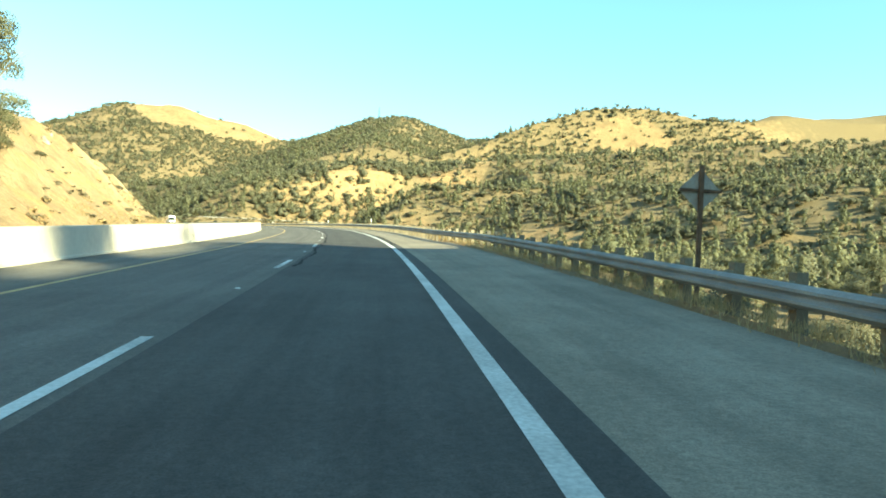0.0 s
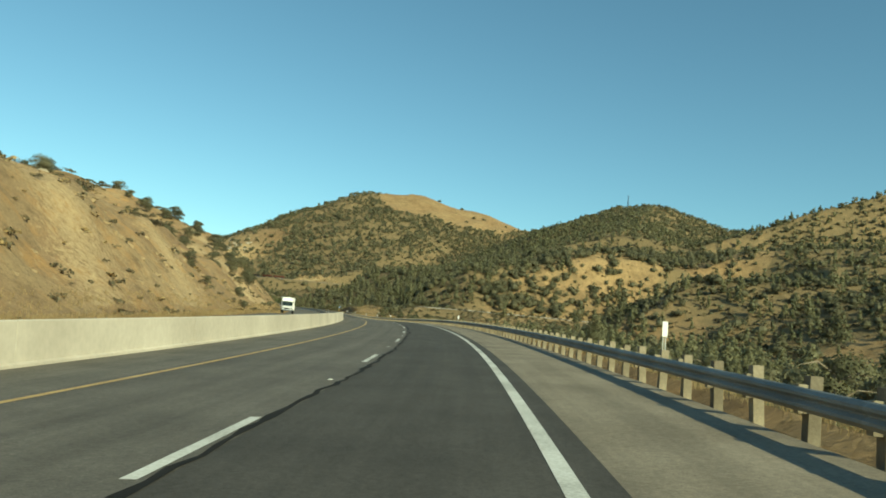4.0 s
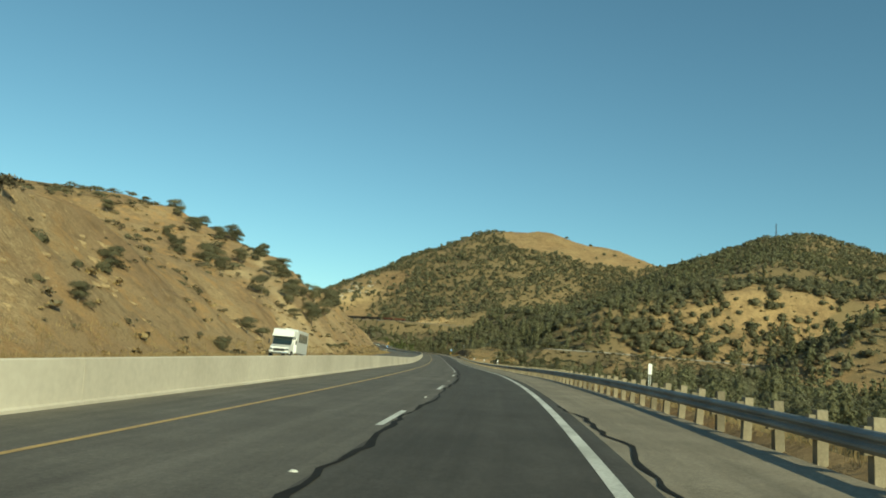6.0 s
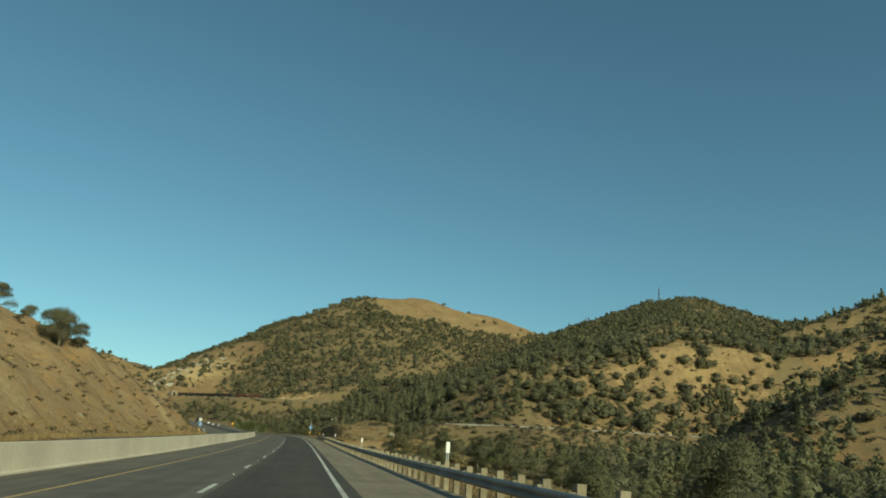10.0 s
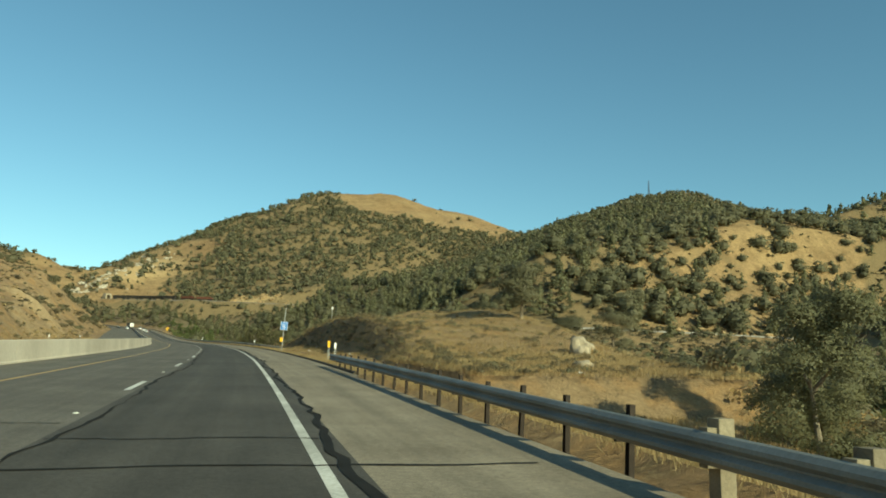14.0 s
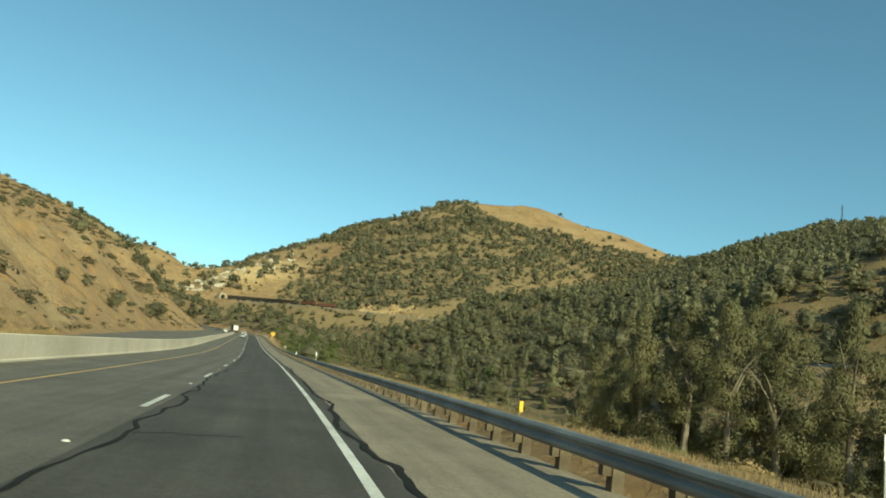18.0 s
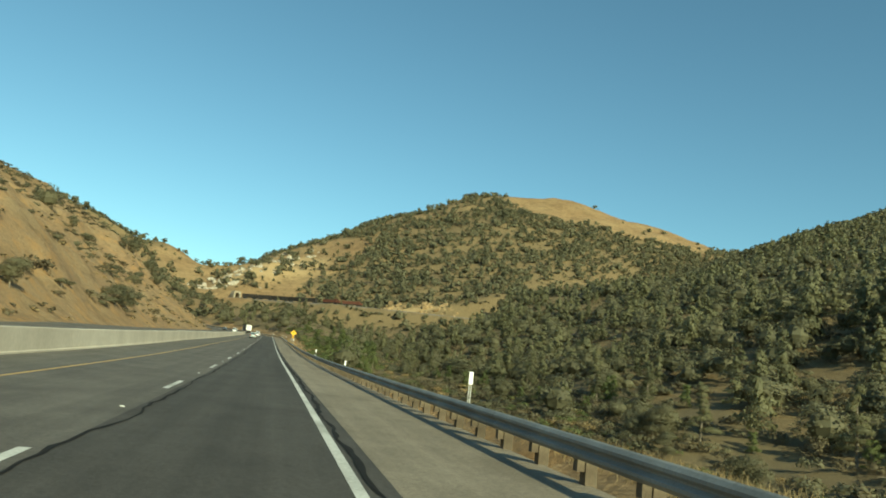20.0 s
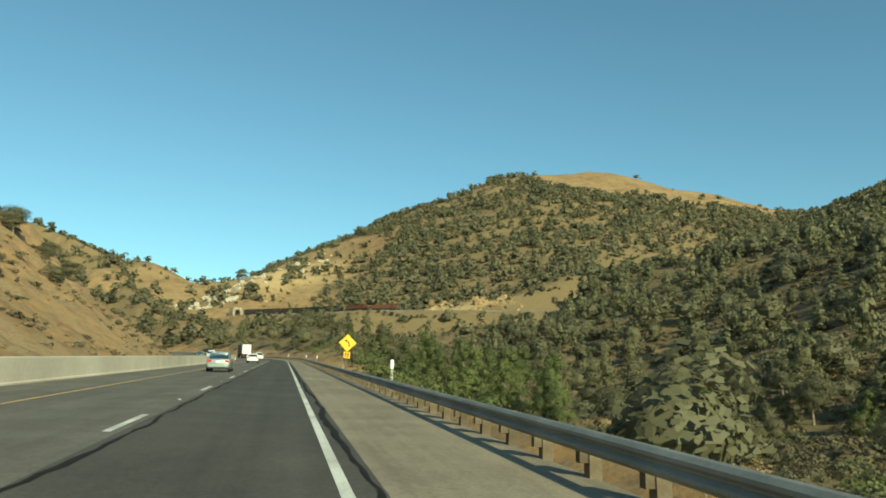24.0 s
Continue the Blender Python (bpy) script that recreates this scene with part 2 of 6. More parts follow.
M_CONCRETE = material("barrier concrete", [(0.3, (0.43, 0.385, 0.315)), (0.7, (0.575, 0.525, 0.435))], 0.25, 0.9, fine=5, bump=0.1, fine_amount=0.14, spread=0.05)
# M_POST's timber in a darker colour, for the second guardrail
M_DARK_POST = material("darker timber post", [(0.3, (0.1, 0.08, 0.055)), (0.7, (0.175, 0.145, 0.1))], 3.0, 0.9, fine=35, bump=0.4, spread=0.25)
M_STEEL = material("weathered galvanised steel", [(0.3, (0.18, 0.185, 0.175)), (0.7, (0.27, 0.275, 0.26))], 1.2, 0.72, metal=0.15, fine=25, bump=0.05, spread=0.1)
M_POST = material("weathered timber post", [(0.3, (0.165, 0.14, 0.098)), (0.7, (0.28, 0.245, 0.175))], 3.0, 0.9, fine=35, bump=0.4, spread=0.25)
M_GROUND = ground_material("hillside ground", (0.335, 0.24, 0.125), (0.275, 0.184, 0.096), (0.2, 0.152, 0.083), (0.43, 0.315, 0.165), 0.014)
M_VERGE = ground_material("roadside ground", (0.32, 0.234, 0.131), (0.262, 0.179, 0.101), (0.165, 0.132, 0.076), (0.46, 0.35, 0.2), 0.06, (0.365, 0.228, 0.102))
M_OAK = leaf_material("oak leaves", (0.114, 0.113, 0.065), (0.21, 0.197, 0.116))
M_PINE = leaf_material("pine needles", (0.117, 0.118, 0.062), (0.214, 0.207, 0.112))
M_OLIVE = leaf_material("olive sapling leaves", (0.108, 0.106, 0.048), (0.2, 0.186, 0.092))
M_GREEN = leaf_material("willow leaves", (0.1, 0.125, 0.045), (0.19, 0.215, 0.08))
M_SCRUB = leaf_material("dry scrub twigs", (0.1, 0.085, 0.05), (0.2, 0.17, 0.1))
M_BARK = material("bark", [(0.3, (0.14, 0.115, 0.08)), (0.7, (0.28, 0.24, 0.18))], 2.0, 0.95, fine=20, bump=0.5)
M_STRAW = leaf_material("dry grass blades", (0.28, 0.2, 0.095), (0.44, 0.34, 0.17), 0.3)
M_ROCK = material("pale rock", [(0.3, (0.2, 0.17, 0.12)), (0.7, (0.44, 0.38, 0.28))], 0.9, 0.95, fine=6, bump=0.9, fine_amount=0.6)

M_PALE_ROCK = material("white weathered limestone", [(0.3, (0.3, 0.265, 0.205)), (0.7, (0.52, 0.47, 0.38))], 0.9, 0.95, fine=6, bump=0.9, fine_amount=0.5)
M_RIB = material("weathered ochre bank rock", [(0.3, (0.2, 0.145, 0.085)), (0.7, (0.36, 0.275, 0.155))], 0.6, 0.95, fine=6, bump=0.8, fine_amount=0.6)
M_OCHRE = material("golden cut rock", [(0.3, (0.22, 0.15, 0.075)), (0.7, (0.42, 0.31, 0.17))], 0.5, 0.95, fine=7, bump=0.6, fine_amount=0.5)


# ---- helpers for things ----
def mesh_object(name, verts, faces, mat, smooth=False):
    me = bpy.data.meshes.new(name)
    me.from_pydata([tuple(map(float, p)) for p in verts], [], faces)
    me.materials.append(mat)
    if smooth:
        me.polygons.foreach_set("use_smooth", [True] * len(me.polygons))
    return new(name, me)


def quads_object(name, verts, quads, mat, smooth=False):
    """A mesh from arrays of places and of four corners each."""
    verts, quads = np.asarray(verts, np.float32), np.asarray(quads, np.int32)
    me = bpy.data.meshes.new(name)
    me.vertices.add(len(verts))
    me.vertices.foreach_set("co", verts.ravel())
    me.loops.add(quads.size)
    me.loops.foreach_set("vertex_index", quads.ravel())
    me.polygons.add(len(quads))
    me.polygons.foreach_set("loop_start", np.arange(len(quads), dtype=np.int32) * 4)
    me.polygons.foreach_set("use_smooth", np.full(len(quads), smooth))
    me.materials.append(mat)
    me.update(calc_edges=True)
    return new(name, me)


def part(name, bm, mat, parent, label=""):
    """Links a bmesh as one mesh object under a thing or a part."""
    me = bpy.data.meshes.new(name)
    bm.to_mesh(me)
    bm.free()
    me.materials.append(mat)
    ob = new(name, me)
    ob.parent = parent
    return tagged(ob, label)


def box(bm, cx, cy, cz, sx, sy, sz, bevel=0.0):
    got = bmesh.ops.create_cube(bm, size=1.0)["verts"]
    bmesh.ops.scale(bm, vec=(sx, sy, sz), verts=got)
    bmesh.ops.translate(bm, vec=(cx, cy, cz), verts=got)
    if bevel:
        edges = list({e for p in got for e in p.link_edges})
        bmesh.ops.bevel(bm, geom=edges, offset=bevel, segments=2, affect="EDGES", profile=0.6)
    return bm


def rod(bm, a, b, ra, rb=None, sides=8):
    a, b = Vector(a), Vector(b)
    d = b - a
    m = Matrix.Translation((a + b) / 2) @ d.to_track_quat("Z", "Y").to_matrix().to_4x4()
    bmesh.ops.create_cone(bm, cap_ends=True, segments=sides, radius1=ra, radius2=ra if rb is None else rb, depth=d.length, matrix=m)
    return bm


def ribbon(name, s0, s1, u0, u1, mat, dz=0.0, ds=2.0, across=1):
    """A strip of the road's surface between two stations and two offsets."""
    s = np.linspace(s0, s1, max(2, int((s1 - s0) / ds) + 1))
    us = np.linspace(u0, u1, across + 1)
    v = np.stack([road_at(s, u, dz) for u in us], 1).reshape(-1, 3)
    k = across + 1
    i = (np.arange(len(s) - 1)[:, None] * k + np.arange(across)[None, :]).ravel()
    quads = np.stack([i, i + 1, i + 1 + k, i + k], 1)
    ob = quads_object(name, v, quads, mat)
    flat = np.stack(np.broadcast_arrays(us[None, :], s[:, None]), -1).reshape(-1, 2)
    ob.data.uv_layers.new(name="lane").data.foreach_set("uv", flat[quads.ravel()].astype(np.float32).ravel())
    return ob


def wavy(name, s0, s1, u, wide, mat, dz, amp, seed, ds=0.3):
    """A wandering band along the road, as poured sealant makes."""
    s = np.linspace(s0, s1, int((s1 - s0) / ds) + 1)
    rng = np.random.RandomState(seed)

    def wander(step):
        k = np.arange(s0, s1 + step + 1, step)
        return np.interp(s, k, rng.uniform(-1, 1, len(k)))
    mid = u + amp * (0.55 * wander(7.0) + 0.33 * wander(1.9) + 0.22 * wander(0.6))
    half = wide * (0.5 + 0.26 * wander(2.3) + 0.22 * wander(0.6))
    v = np.stack([road_at(s, mid - half, dz), road_at(s, mid + half, dz)], 1).reshape(-1, 3)
    i = np.arange(len(s) - 1) * 2
    return quads_object(name, v, np.stack([i, i + 1, i + 3, i + 2], 1), mat)


# ---- the ground's shape ----
def fbm(x, y, size, octaves=4, seed=0):
    """Smooth value noise from -1 to 1, on arrays."""
    total, amp, norm = np.zeros_like(x), 1.0, 0.0
    for o in range(octaves):
        u, v = x / size + 37.7 * o + seed * 11.3, y / size + 91.1 * o - seed * 7.9
        iu, iv = np.floor(u), np.floor(v)
        fu, fv = u - iu, v - iv
        fu, fv = fu * fu * (3 - 2 * fu), fv * fv * (3 - 2 * fv)

        def h(a, c):
            q = np.sin(a * 127.1 + c * 311.7 + seed * 17.0) * 43758.5453
            return (q - np.floor(q)) * 2 - 1
        total += amp * ((h(iu, iv) * (1 - fu) + h(iu + 1, iv) * fu) * (1 - fv) + (h(iu, iv + 1) * (1 - fu) + h(iu + 1, iv + 1) * fu) * fv)
        norm += amp
        amp, size = amp * 0.5, size * 0.5
    return total / norm


RIDGES = []


def ridge(slope, *places, round_off=25.0):
    """A crest through places (x, y, z) with flanks that fall at the slope."""
    for a, b in zip(places, places[1:]):
        RIDGES.append((a, b, slope, round_off))


# the wooded hill with the bald crown, its spurs, the mast's hill, the eastern hills, the far ridges
ridge(0.50, (-625, 1880, 344), (-545, 1925, 355), (-430, 1985, 335), (-306, 2035, 296), round_off=45)
ridge(0.55, (-625, 1880, 342), (-662, 1800, 322), (-690, 1720, 260), (-738, 1635, 204), (-782, 1550, 173), (-820, 1460, 140), (-870, 1400, 102), (-930, 1330, 84))
ridge(0.60, (-782, 1550, 171), (-738, 1400, 137), (-706, 1312, 110), round_off=12)
ridge(0.50, (-625, 1880, 342), (-560, 1700, 272), (-505, 1560, 190), (-470, 1400, 125), (-450, 1290, 84), round_off=40)
ridge(0.50, (-430, 1985, 326), (-395, 1830, 258), (-365, 1690, 190), (-340, 1560, 140))
ridge(0.45, (-306, 2035, 293), (-170, 1965, 301), (-58, 1890, 332), (-10, 1900, 348), (150, 1820, 287), (420, 1720, 253), round_off=40)
ridge(0.45, (-58, 1890, 332), (-150, 1640, 250), (-230, 1420, 159), (-290, 1275, 106), (-310, 1200, 80), round_off=35)
ridge(0.42, (-10, 1900, 348), (-40, 1500, 237), (-60, 1200, 165), (-64, 1030, 134), (-85, 930, 82), round_off=35)
ridge(0.45, (-60, 1200, 165), (180, 1290, 197), (330, 1328, 245), (401, 1342, 306), (470, 1362, 264), (700, 1420, 290), (1100, 1400, 330), round_off=30)
ridge(1.1, (-64, 1030, 134), (-105, 935, 98), (-146, 885, 86), (-172, 852, 74), (-198, 850, 58), (-226, 858, 40), round_off=5)
ridge(0.62, (392, 1330, 316), (408, 1352, 318), round_off=8)
ridge(0.42, (401, 1342, 306), (296, 1208, 217), (180, 1090, 160), (76, 1020, 122), (20, 900, 70), round_off=35)
ridge(0.42, (401, 1342, 306), (520, 1100, 210), (480, 850, 130), (420, 600, 70), round_off=40)
ridge(0.42, (700, 1420, 290), (800, 1000, 240), (700, 600, 160), (600, 200, 110), (520, -200, 80), round_off=50)
ridge(0.5, (-1456, 2249, 248), (-1150, 2080, 205), (-960, 2050, 215), (-800, 2050, 270))
ridge(0.5, (-1456, 2249, 248), (-1800, 2300, 330), (-2200, 2100, 340))
ridge(0.6, (-840, 1130, 165), (-980, 1300, 200), (-1180, 1560, 220), (-1420, 1800, 264), (-1700, 1900, 330), round_off=30)
ridge(0.6, (-980, 1300, 200), (-937, 1378, 163), (-900, 1414, 163), (-858, 1450, 123), round_off=12)
ridge(0.55, (-700, 950, 142), (-840, 1130, 165), (-1100, 1100, 210), (-1500, 1100, 260), round_off=30)
ridge(0.4, (-560, 640, 114), (-700, 950, 142), round_off=40)
ridge(0.4, (-300, -200, 60), (-420, 250, 79), (-560, 640, 114), (-900, 500, 150), (-1500, 500, 200), round_off=40)

RAILWAY = [(-694, 1276, 91.4), (-630, 1274, 91.2), (-580, 1264, 91.0), (-540, 1270, 90.8), (-490, 1280, 90.4), (-430, 1296, 90.0)]
OLD_ROAD = [(-204, 792, 39.0), (-192, 776, 39.6), (-160, 782, 40.0), (-105, 808, 40.4), (-60, 838, 41.0), (0, 880, 42.0), (70, 900, 43.0)]
STATIONS = np.arange(-120, 1521, 5.0)
LINE = road_at(STATIONS, -np.interp(STATIONS, ST, ED))


def chart(x, y):
    """Station and offset from the eye's line (right is positive) of places, and the road's height there."""
    s, lat = np.empty_like(x), np.empty_like(x)
    for i in range(0, len(x), 20000):
        a, b = x[i:i + 20000, None], y[i:i + 20000, None]
        k = np.argmin((a - LINE[None, :, 0]) ** 2 + (b - LINE[None, :, 1]) ** 2, 1)
        head = np.interp(STATIONS[k], ST, HD)
        dx, dy = x[i:i + 20000] - LINE[k, 0], y[i:i + 20000] - LINE[k, 1]
        s[i:i + 20000] = STATIONS[k] + dy * np.cos(head) - dx * np.sin(head)
        lat[i:i + 20000] = dx * np.cos(head) + dy * np.sin(head)
    return s, lat, np.interp(s, ST, PL[:, 2])


def bank(s):
    """How the ground beside the road rises to the left: slope and greatest height, by station."""
    slope = np.interp(s, [-100, 200, 300, 390, 450, 545, 610, 690, 760, 880, 960, 1060, 1140, 1250], [0.3, 0.294, 0.261, 0.208, 0.447, 0.31, 0.26, 0.08, 0.24, 0.34, 0.29, 0.303, 0.305, 0.201])
    top = np.interp(s, [-100, 150, 320, 390, 470, 540, 610, 690, 760, 880, 980, 1140, 1250], [30.0, 30.0, 34.0, 37.0, 42.3, 49.7, 30.0, 12.0, 30.0, 70.0, 50.0, 50.0, 40.0])
    return slope, top


def ground_height(x, y):
    s, lat, zr = chart(x, y)
    away = np.hypot(x - np.interp(s, ST, PL[:, 0]), y - np.interp(s, ST, PL[:, 1]))
    lat = np.sign(lat) * np.maximum(abs(lat), away * 0.98)
    # hills
    acc = np.zeros_like(x)
    soft = 7.0
    for a, b, slope, round_off in RIDGES:
        ax, ay, az = a
        bx, by, bz = b
        t = np.clip(((x - ax) * (bx - ax) + (y - ay) * (by - ay)) / ((bx - ax) ** 2 + (by - ay) ** 2), 0, 1)
        d = np.hypot(x - ax - t * (bx - ax), y - ay - t * (by - ay))
        acc += np.exp(np.clip((az + t * (bz - az) - slope * (np.sqrt(d * d + round_off ** 2) - round_off) - zr) / soft, -60, 60))
    # the banks left of the road
    slope, top = bank(s)
    left = np.minimum(slope * np.maximum(-lat, 0) + 2.0, top) - 0.02 * np.maximum(-lat - 150, 0)
    left = np.where(lat < 0, left, -40)
    # the valley right of the road
    wide = np.interp(s, [0, 300, 480, 620, 720, 830, 960], [300, 280, 265, 235, 100, 98, 92])
    deep = np.interp(s, [0, 300, 520, 600, 720, 1050], [-26, -22, -14, -11, -15, -9])
    right = np.where(lat > 0, deep + np.minimum(0.42 * np.maximum(lat - wide, 0), 70), -40)
    acc += np.exp(np.clip(left / 5.0, -60, 60)) ** (5.0 / soft) + np.exp(right / soft)
    z = soft * np.log(acc)
    rough = np.clip((abs(lat) - 25) / 120, 0, 1)
    z += rough * (9 * fbm(x, y, 140, 4, 1) - 5 * np.abs(fbm(x, y, 75, 3, 2)) * 1.6 + 3) + 1.5 * np.clip((abs(lat) - 8) / 30, 0, 1) * fbm(x, y, 22, 3, 3)
    # the wooded rise right of the start, and the mound by the call box
    z = np.maximum(z, np.where(lat > 4, 46 * np.exp(-((lat - 50) / 22) ** 2) * np.interp(s, [-110, -8, 15, 37], [1, 1, 0.35, 0]) - 10, -50))
    mound = np.interp(s, [520, 545, 562, 580, 604, 616, 627, 634], [-0.6, 0.1, 0.5, 0.9, 0.95, 0.6, 0.05, -0.6])
    z = np.maximum(z, np.where((lat > 4) & (s > 515) & (s < 660), 6.9 * mound * np.exp(-((lat - 25) / 13) ** 2) - 1.2 - 0.2 * np.maximum(lat - 27, 0) + 0.8 * fbm(x, y, 14, 3, 6), -50))
    # the road's bed, cuts and fills
    out_left, out_right = np.maximum(-lat - np.interp(s, [60, 120, 800, 880], [24.5, 27.5, 27.0, 24.5]), 0), np.maximum(lat - np.interp(s, [640, 665, 740, 780], [5.6, 7.6, 7.0, 5.2]), 0)
    out = np.maximum(out_left, out_right)
    cut = np.where(lat < 0, np.interp(s, [880, 960, 1060], [0.85, 0.6, 0.7]), np.interp(s, [30, 60], [1.3, 0.5])) * out
    fill_slope = np.interp(s, [500, 530, 548, 630, 645, 662, 690], [0.55, 0.5, 0.16, 0.1, 0.05, 0.08, 0.5])
    fill = -np.where(lat < 0, 0.3, fill_slope) * out
    z = np.clip(z, fill, cut * (1 + 0.3 * fbm(x, y, 26, 3, 13)) + np.clip(out / 6, 0, 1) * (0.9 * fbm(x, y, 9, 3, 5) - 1.1 * np.abs(fbm(x, y, 13, 2, 15)) - 0.9 * np.abs(fbm(x, y, 5.5, 2, 25))))
    # the steep cut below the mound
    high = np.interp(s, [540, 556, 566, 580, 600, 616, 626, 634], [0, 0.7, 2.4, 3.7, 3.6, 2.6, 1.0, 0])
    steep, foot = np.interp(s, [554, 578], [0.4, 2.2]), 10.4 + 0.5 * fbm(x, y, 9, 2, 19)
    shelf = np.minimum(np.maximum(lat - foot, 0) * steep, high * (1 + 0.12 * fbm(x, y, 5, 2, 20))) + 0.02 * np.maximum(lat - foot, 0)
    in_cut = (s > 540) & (s < 655) & (lat > 5.6) & (lat < 26)
    z = np.where(in_cut & (lat < foot), np.minimum(z, 0.09 * (lat - 5.6)), np.where(in_cut, np.maximum(z, shelf), z))
    z = z + np.interp(s, [510, 535, 640, 662, 730, 770], [0.12, 0.0, 0.0, 0.2, 0.2, 0.0]) * np.clip((lat - 4.9) / 0.5, 0, 1) * np.clip((9.0 - lat) / 2.0, 0, 1)
    # gullies and rocky ribs on the face of the left bank
    face = np.clip((-lat - 28) / 6, 0, 1) * np.clip((110 + lat) / 40, 0, 1)
    lean = y + 0.6 * x
    z = z + face * (1.0 - 2.6 * np.abs(fbm(lean, 0.45 * x, 15, 2, 31)) - 1.5 * np.abs(fbm(lean + 40, 0.6 * x, 6.5, 2, 32)))
    bed = np.clip(lat, -26.0, 8.0) * np.interp(s, ST, CS)
    z = z + zr + bed
    # the open valley head below the railway
    reach, turn = np.hypot(x + 338, y - 804), np.degrees(np.arctan2(-(x + 338), y - 804))
    floor_cap = 31 + 0.0966 * reach + 1.5 * fbm(x, y, 40, 3, 22) + 60 * np.clip((np.abs(turn - 27.5) - 14) / 6, 0, 1) + 60 * np.clip((150 - reach) / 60, 0, 1) + 0.9 * np.maximum(y - 1272, 0)
    z = np.where((lat > 6) | (s > 1250), np.minimum(z, floor_cap), z)
    for line, half in ((RAILWAY, 5.0), (OLD_ROAD, 9.0)):
        best, level, below = np.full_like(x, 1e9), np.zeros_like(x), np.zeros(len(x), bool)
        for (ax, ay, az), (bx, by, bz) in zip(line, line[1:]):
            t = np.clip(((x - ax) * (bx - ax) + (y - ay) * (by - ay)) / ((bx - ax) ** 2 + (by - ay) ** 2), 0, 1)
            d = np.hypot(x - ax - t * (bx - ax), y - ay - t * (by - ay))
            level = np.where(d < best, az + t * (bz - az), level)
            if line is OLD_ROAD:
                below = np.where(d <= best, (bx - ax) * (y - ay) - (by - ay) * (x - ax) < 0, below)
            best = np.minimum(best, d)
        if line is OLD_ROAD:
            cap = level - 0.22 * np.maximum(best - half, 0) + 1.2 * fbm(x, y, 25, 2, 24) + 0.7 * np.maximum(best - 95, 0) + 0.7 * np.maximum(x + 50, 0) + 0.7 * np.maximum(-205 - x, 0)
            z = np.where(below & (lat > 70), np.minimum(z, cap), z)
        free = np.maximum(best - half, 0)
        z = np.where(best < (34 if line is RAILWAY else 90), np.clip(z, level - (0.75 if line is RAILWAY else 0.5) * free, level + (1.3 if line is RAILWAY else 0.6) * free + 0.02 * np.maximum(free - 40, 0) ** 2), z)
    return z, s, lat


def cover_at(x, y, z, s, lat):
    """How much woodland and scrub covers the ground, 0 to 1."""
    c = 0.72 + 0.5 * fbm(x, y, 160, 4, 7)
    edge = np.interp(x, [-612, -592, -535, -470, -430, -396, -317, -285], [1835, 1790, 1712, 1760, 1728, 1735, 1842, 1990])
    bald = (y > edge + 16 * fbm(x, y, 40, 3, 8)) & (x > -612) & (x < -285) & (y < 2300)
    c = np.where(bald, 0.0, c)
    for cx, cy, rx, ry, value in ((-80, 830, 70, 240, 0.45), (-55, 1000, 75, 100, 0.3), (285, 1140, 110, 120, 0.12), (60, 1010, 60, 50, 0.25), (400, 1330, 60, 50, 0.15), (-790, 1420, 120, 150, 0.3), (-690, 1310, 60, 50, 0.3), (98, 600, 50, 60, 0.3)):
        d = np.hypot((x - cx) / rx, (y - cy) / ry) + 0.35 * fbm(x, y, 50, 3, 9)
        c = np.where(d < 1, value, c)
    c = np.where((lat < -5) & (lat > -420) & (x > -950) & (y < 1330), 0.12 + 0.25 * np.maximum(fbm(x, y, 90, 3, 12), 0), c)
    c = np.where(((x + 860) * 450 + (y - 1200) * 240 < 0) & (lat < -95), 0.16 + 0.4 * np.maximum(fbm(x, y, 110, 3, 12), 0), c)
    c = np.where((lat > 0) & (lat < 12), 0.0, c)
    c = np.where((lat > 0) & (lat < 55) & (s > 520) & (s < 640), 0.12, c)
    c = np.where((lat > 0) & (lat < 26) & (s > 440) & (s <= 520), 0.08, c)
    return np.clip(c, 0, 1)


def stony_at(x, y, z, s, lat):
    d1 = np.hypot((x + 735) / 60, (y - 1400) / 110)
    d2 = np.hypot((x + 550) / 78, (y - 1291 - 0.1 * np.maximum(x + 560, 0)) / 17) + 0.3 * fbm(x, y, 25, 3, 27)
    rocky = np.clip(1.35 - np.minimum(d1, d2), 0, 0.85)
    cutting = np.where((lat < -28) & (lat > -62), 0.42 + 0.55 * fbm(y + 0.6 * x, 0.45 * x, 19, 3, 16), 0.0)
    return np.maximum(rocky, cutting)


def finish_ground(ob, x, y, z, s, lat):
    for key, value in (("cover", cover_at(x, y, z, s, lat)), ("stony", stony_at(x, y, z, s, lat))):
        ob.data.attributes.new(key, "FLOAT", "POINT").data.foreach_set("value", value.astype(np.float32))
    return ob


def sheet(nx, ny):
    i = (np.arange(ny - 1)[:, None] * nx + np.arange(nx - 1)[None, :]).ravel()
    return np.stack([i, i + 1, i + 1 + nx, i + nx], 1)


gx = np.concatenate([np.arange(-2300, -950, 22.0), np.arange(-950, 460, 7.0), np.arange(460, 1301, 22.0)])
gy = np.concatenate([np.arange(-260, 600, 12.0), np.arange(600, 1400, 6.0), np.arange(1400, 2100, 9.0), np.arange(2100, 2701, 25.0)])
X, Y = [a.ravel() for a in np.meshgrid(gx, gy)]
Z, S_, L_ = ground_height(X, Y)
under = (L_ > -96) & (L_ < 66) & (S_ > -95) & (S_ < 1290)
ground = quads_object("ground", np.stack([X, Y, Z - 5.0 * under], 1), sheet(len(gx), len(gy)), M_GROUND, True)
tagged(finish_ground(ground, X, Y, Z, S_, L_), "dry golden hills with scrub and bare earth", "ground", kind="structure")

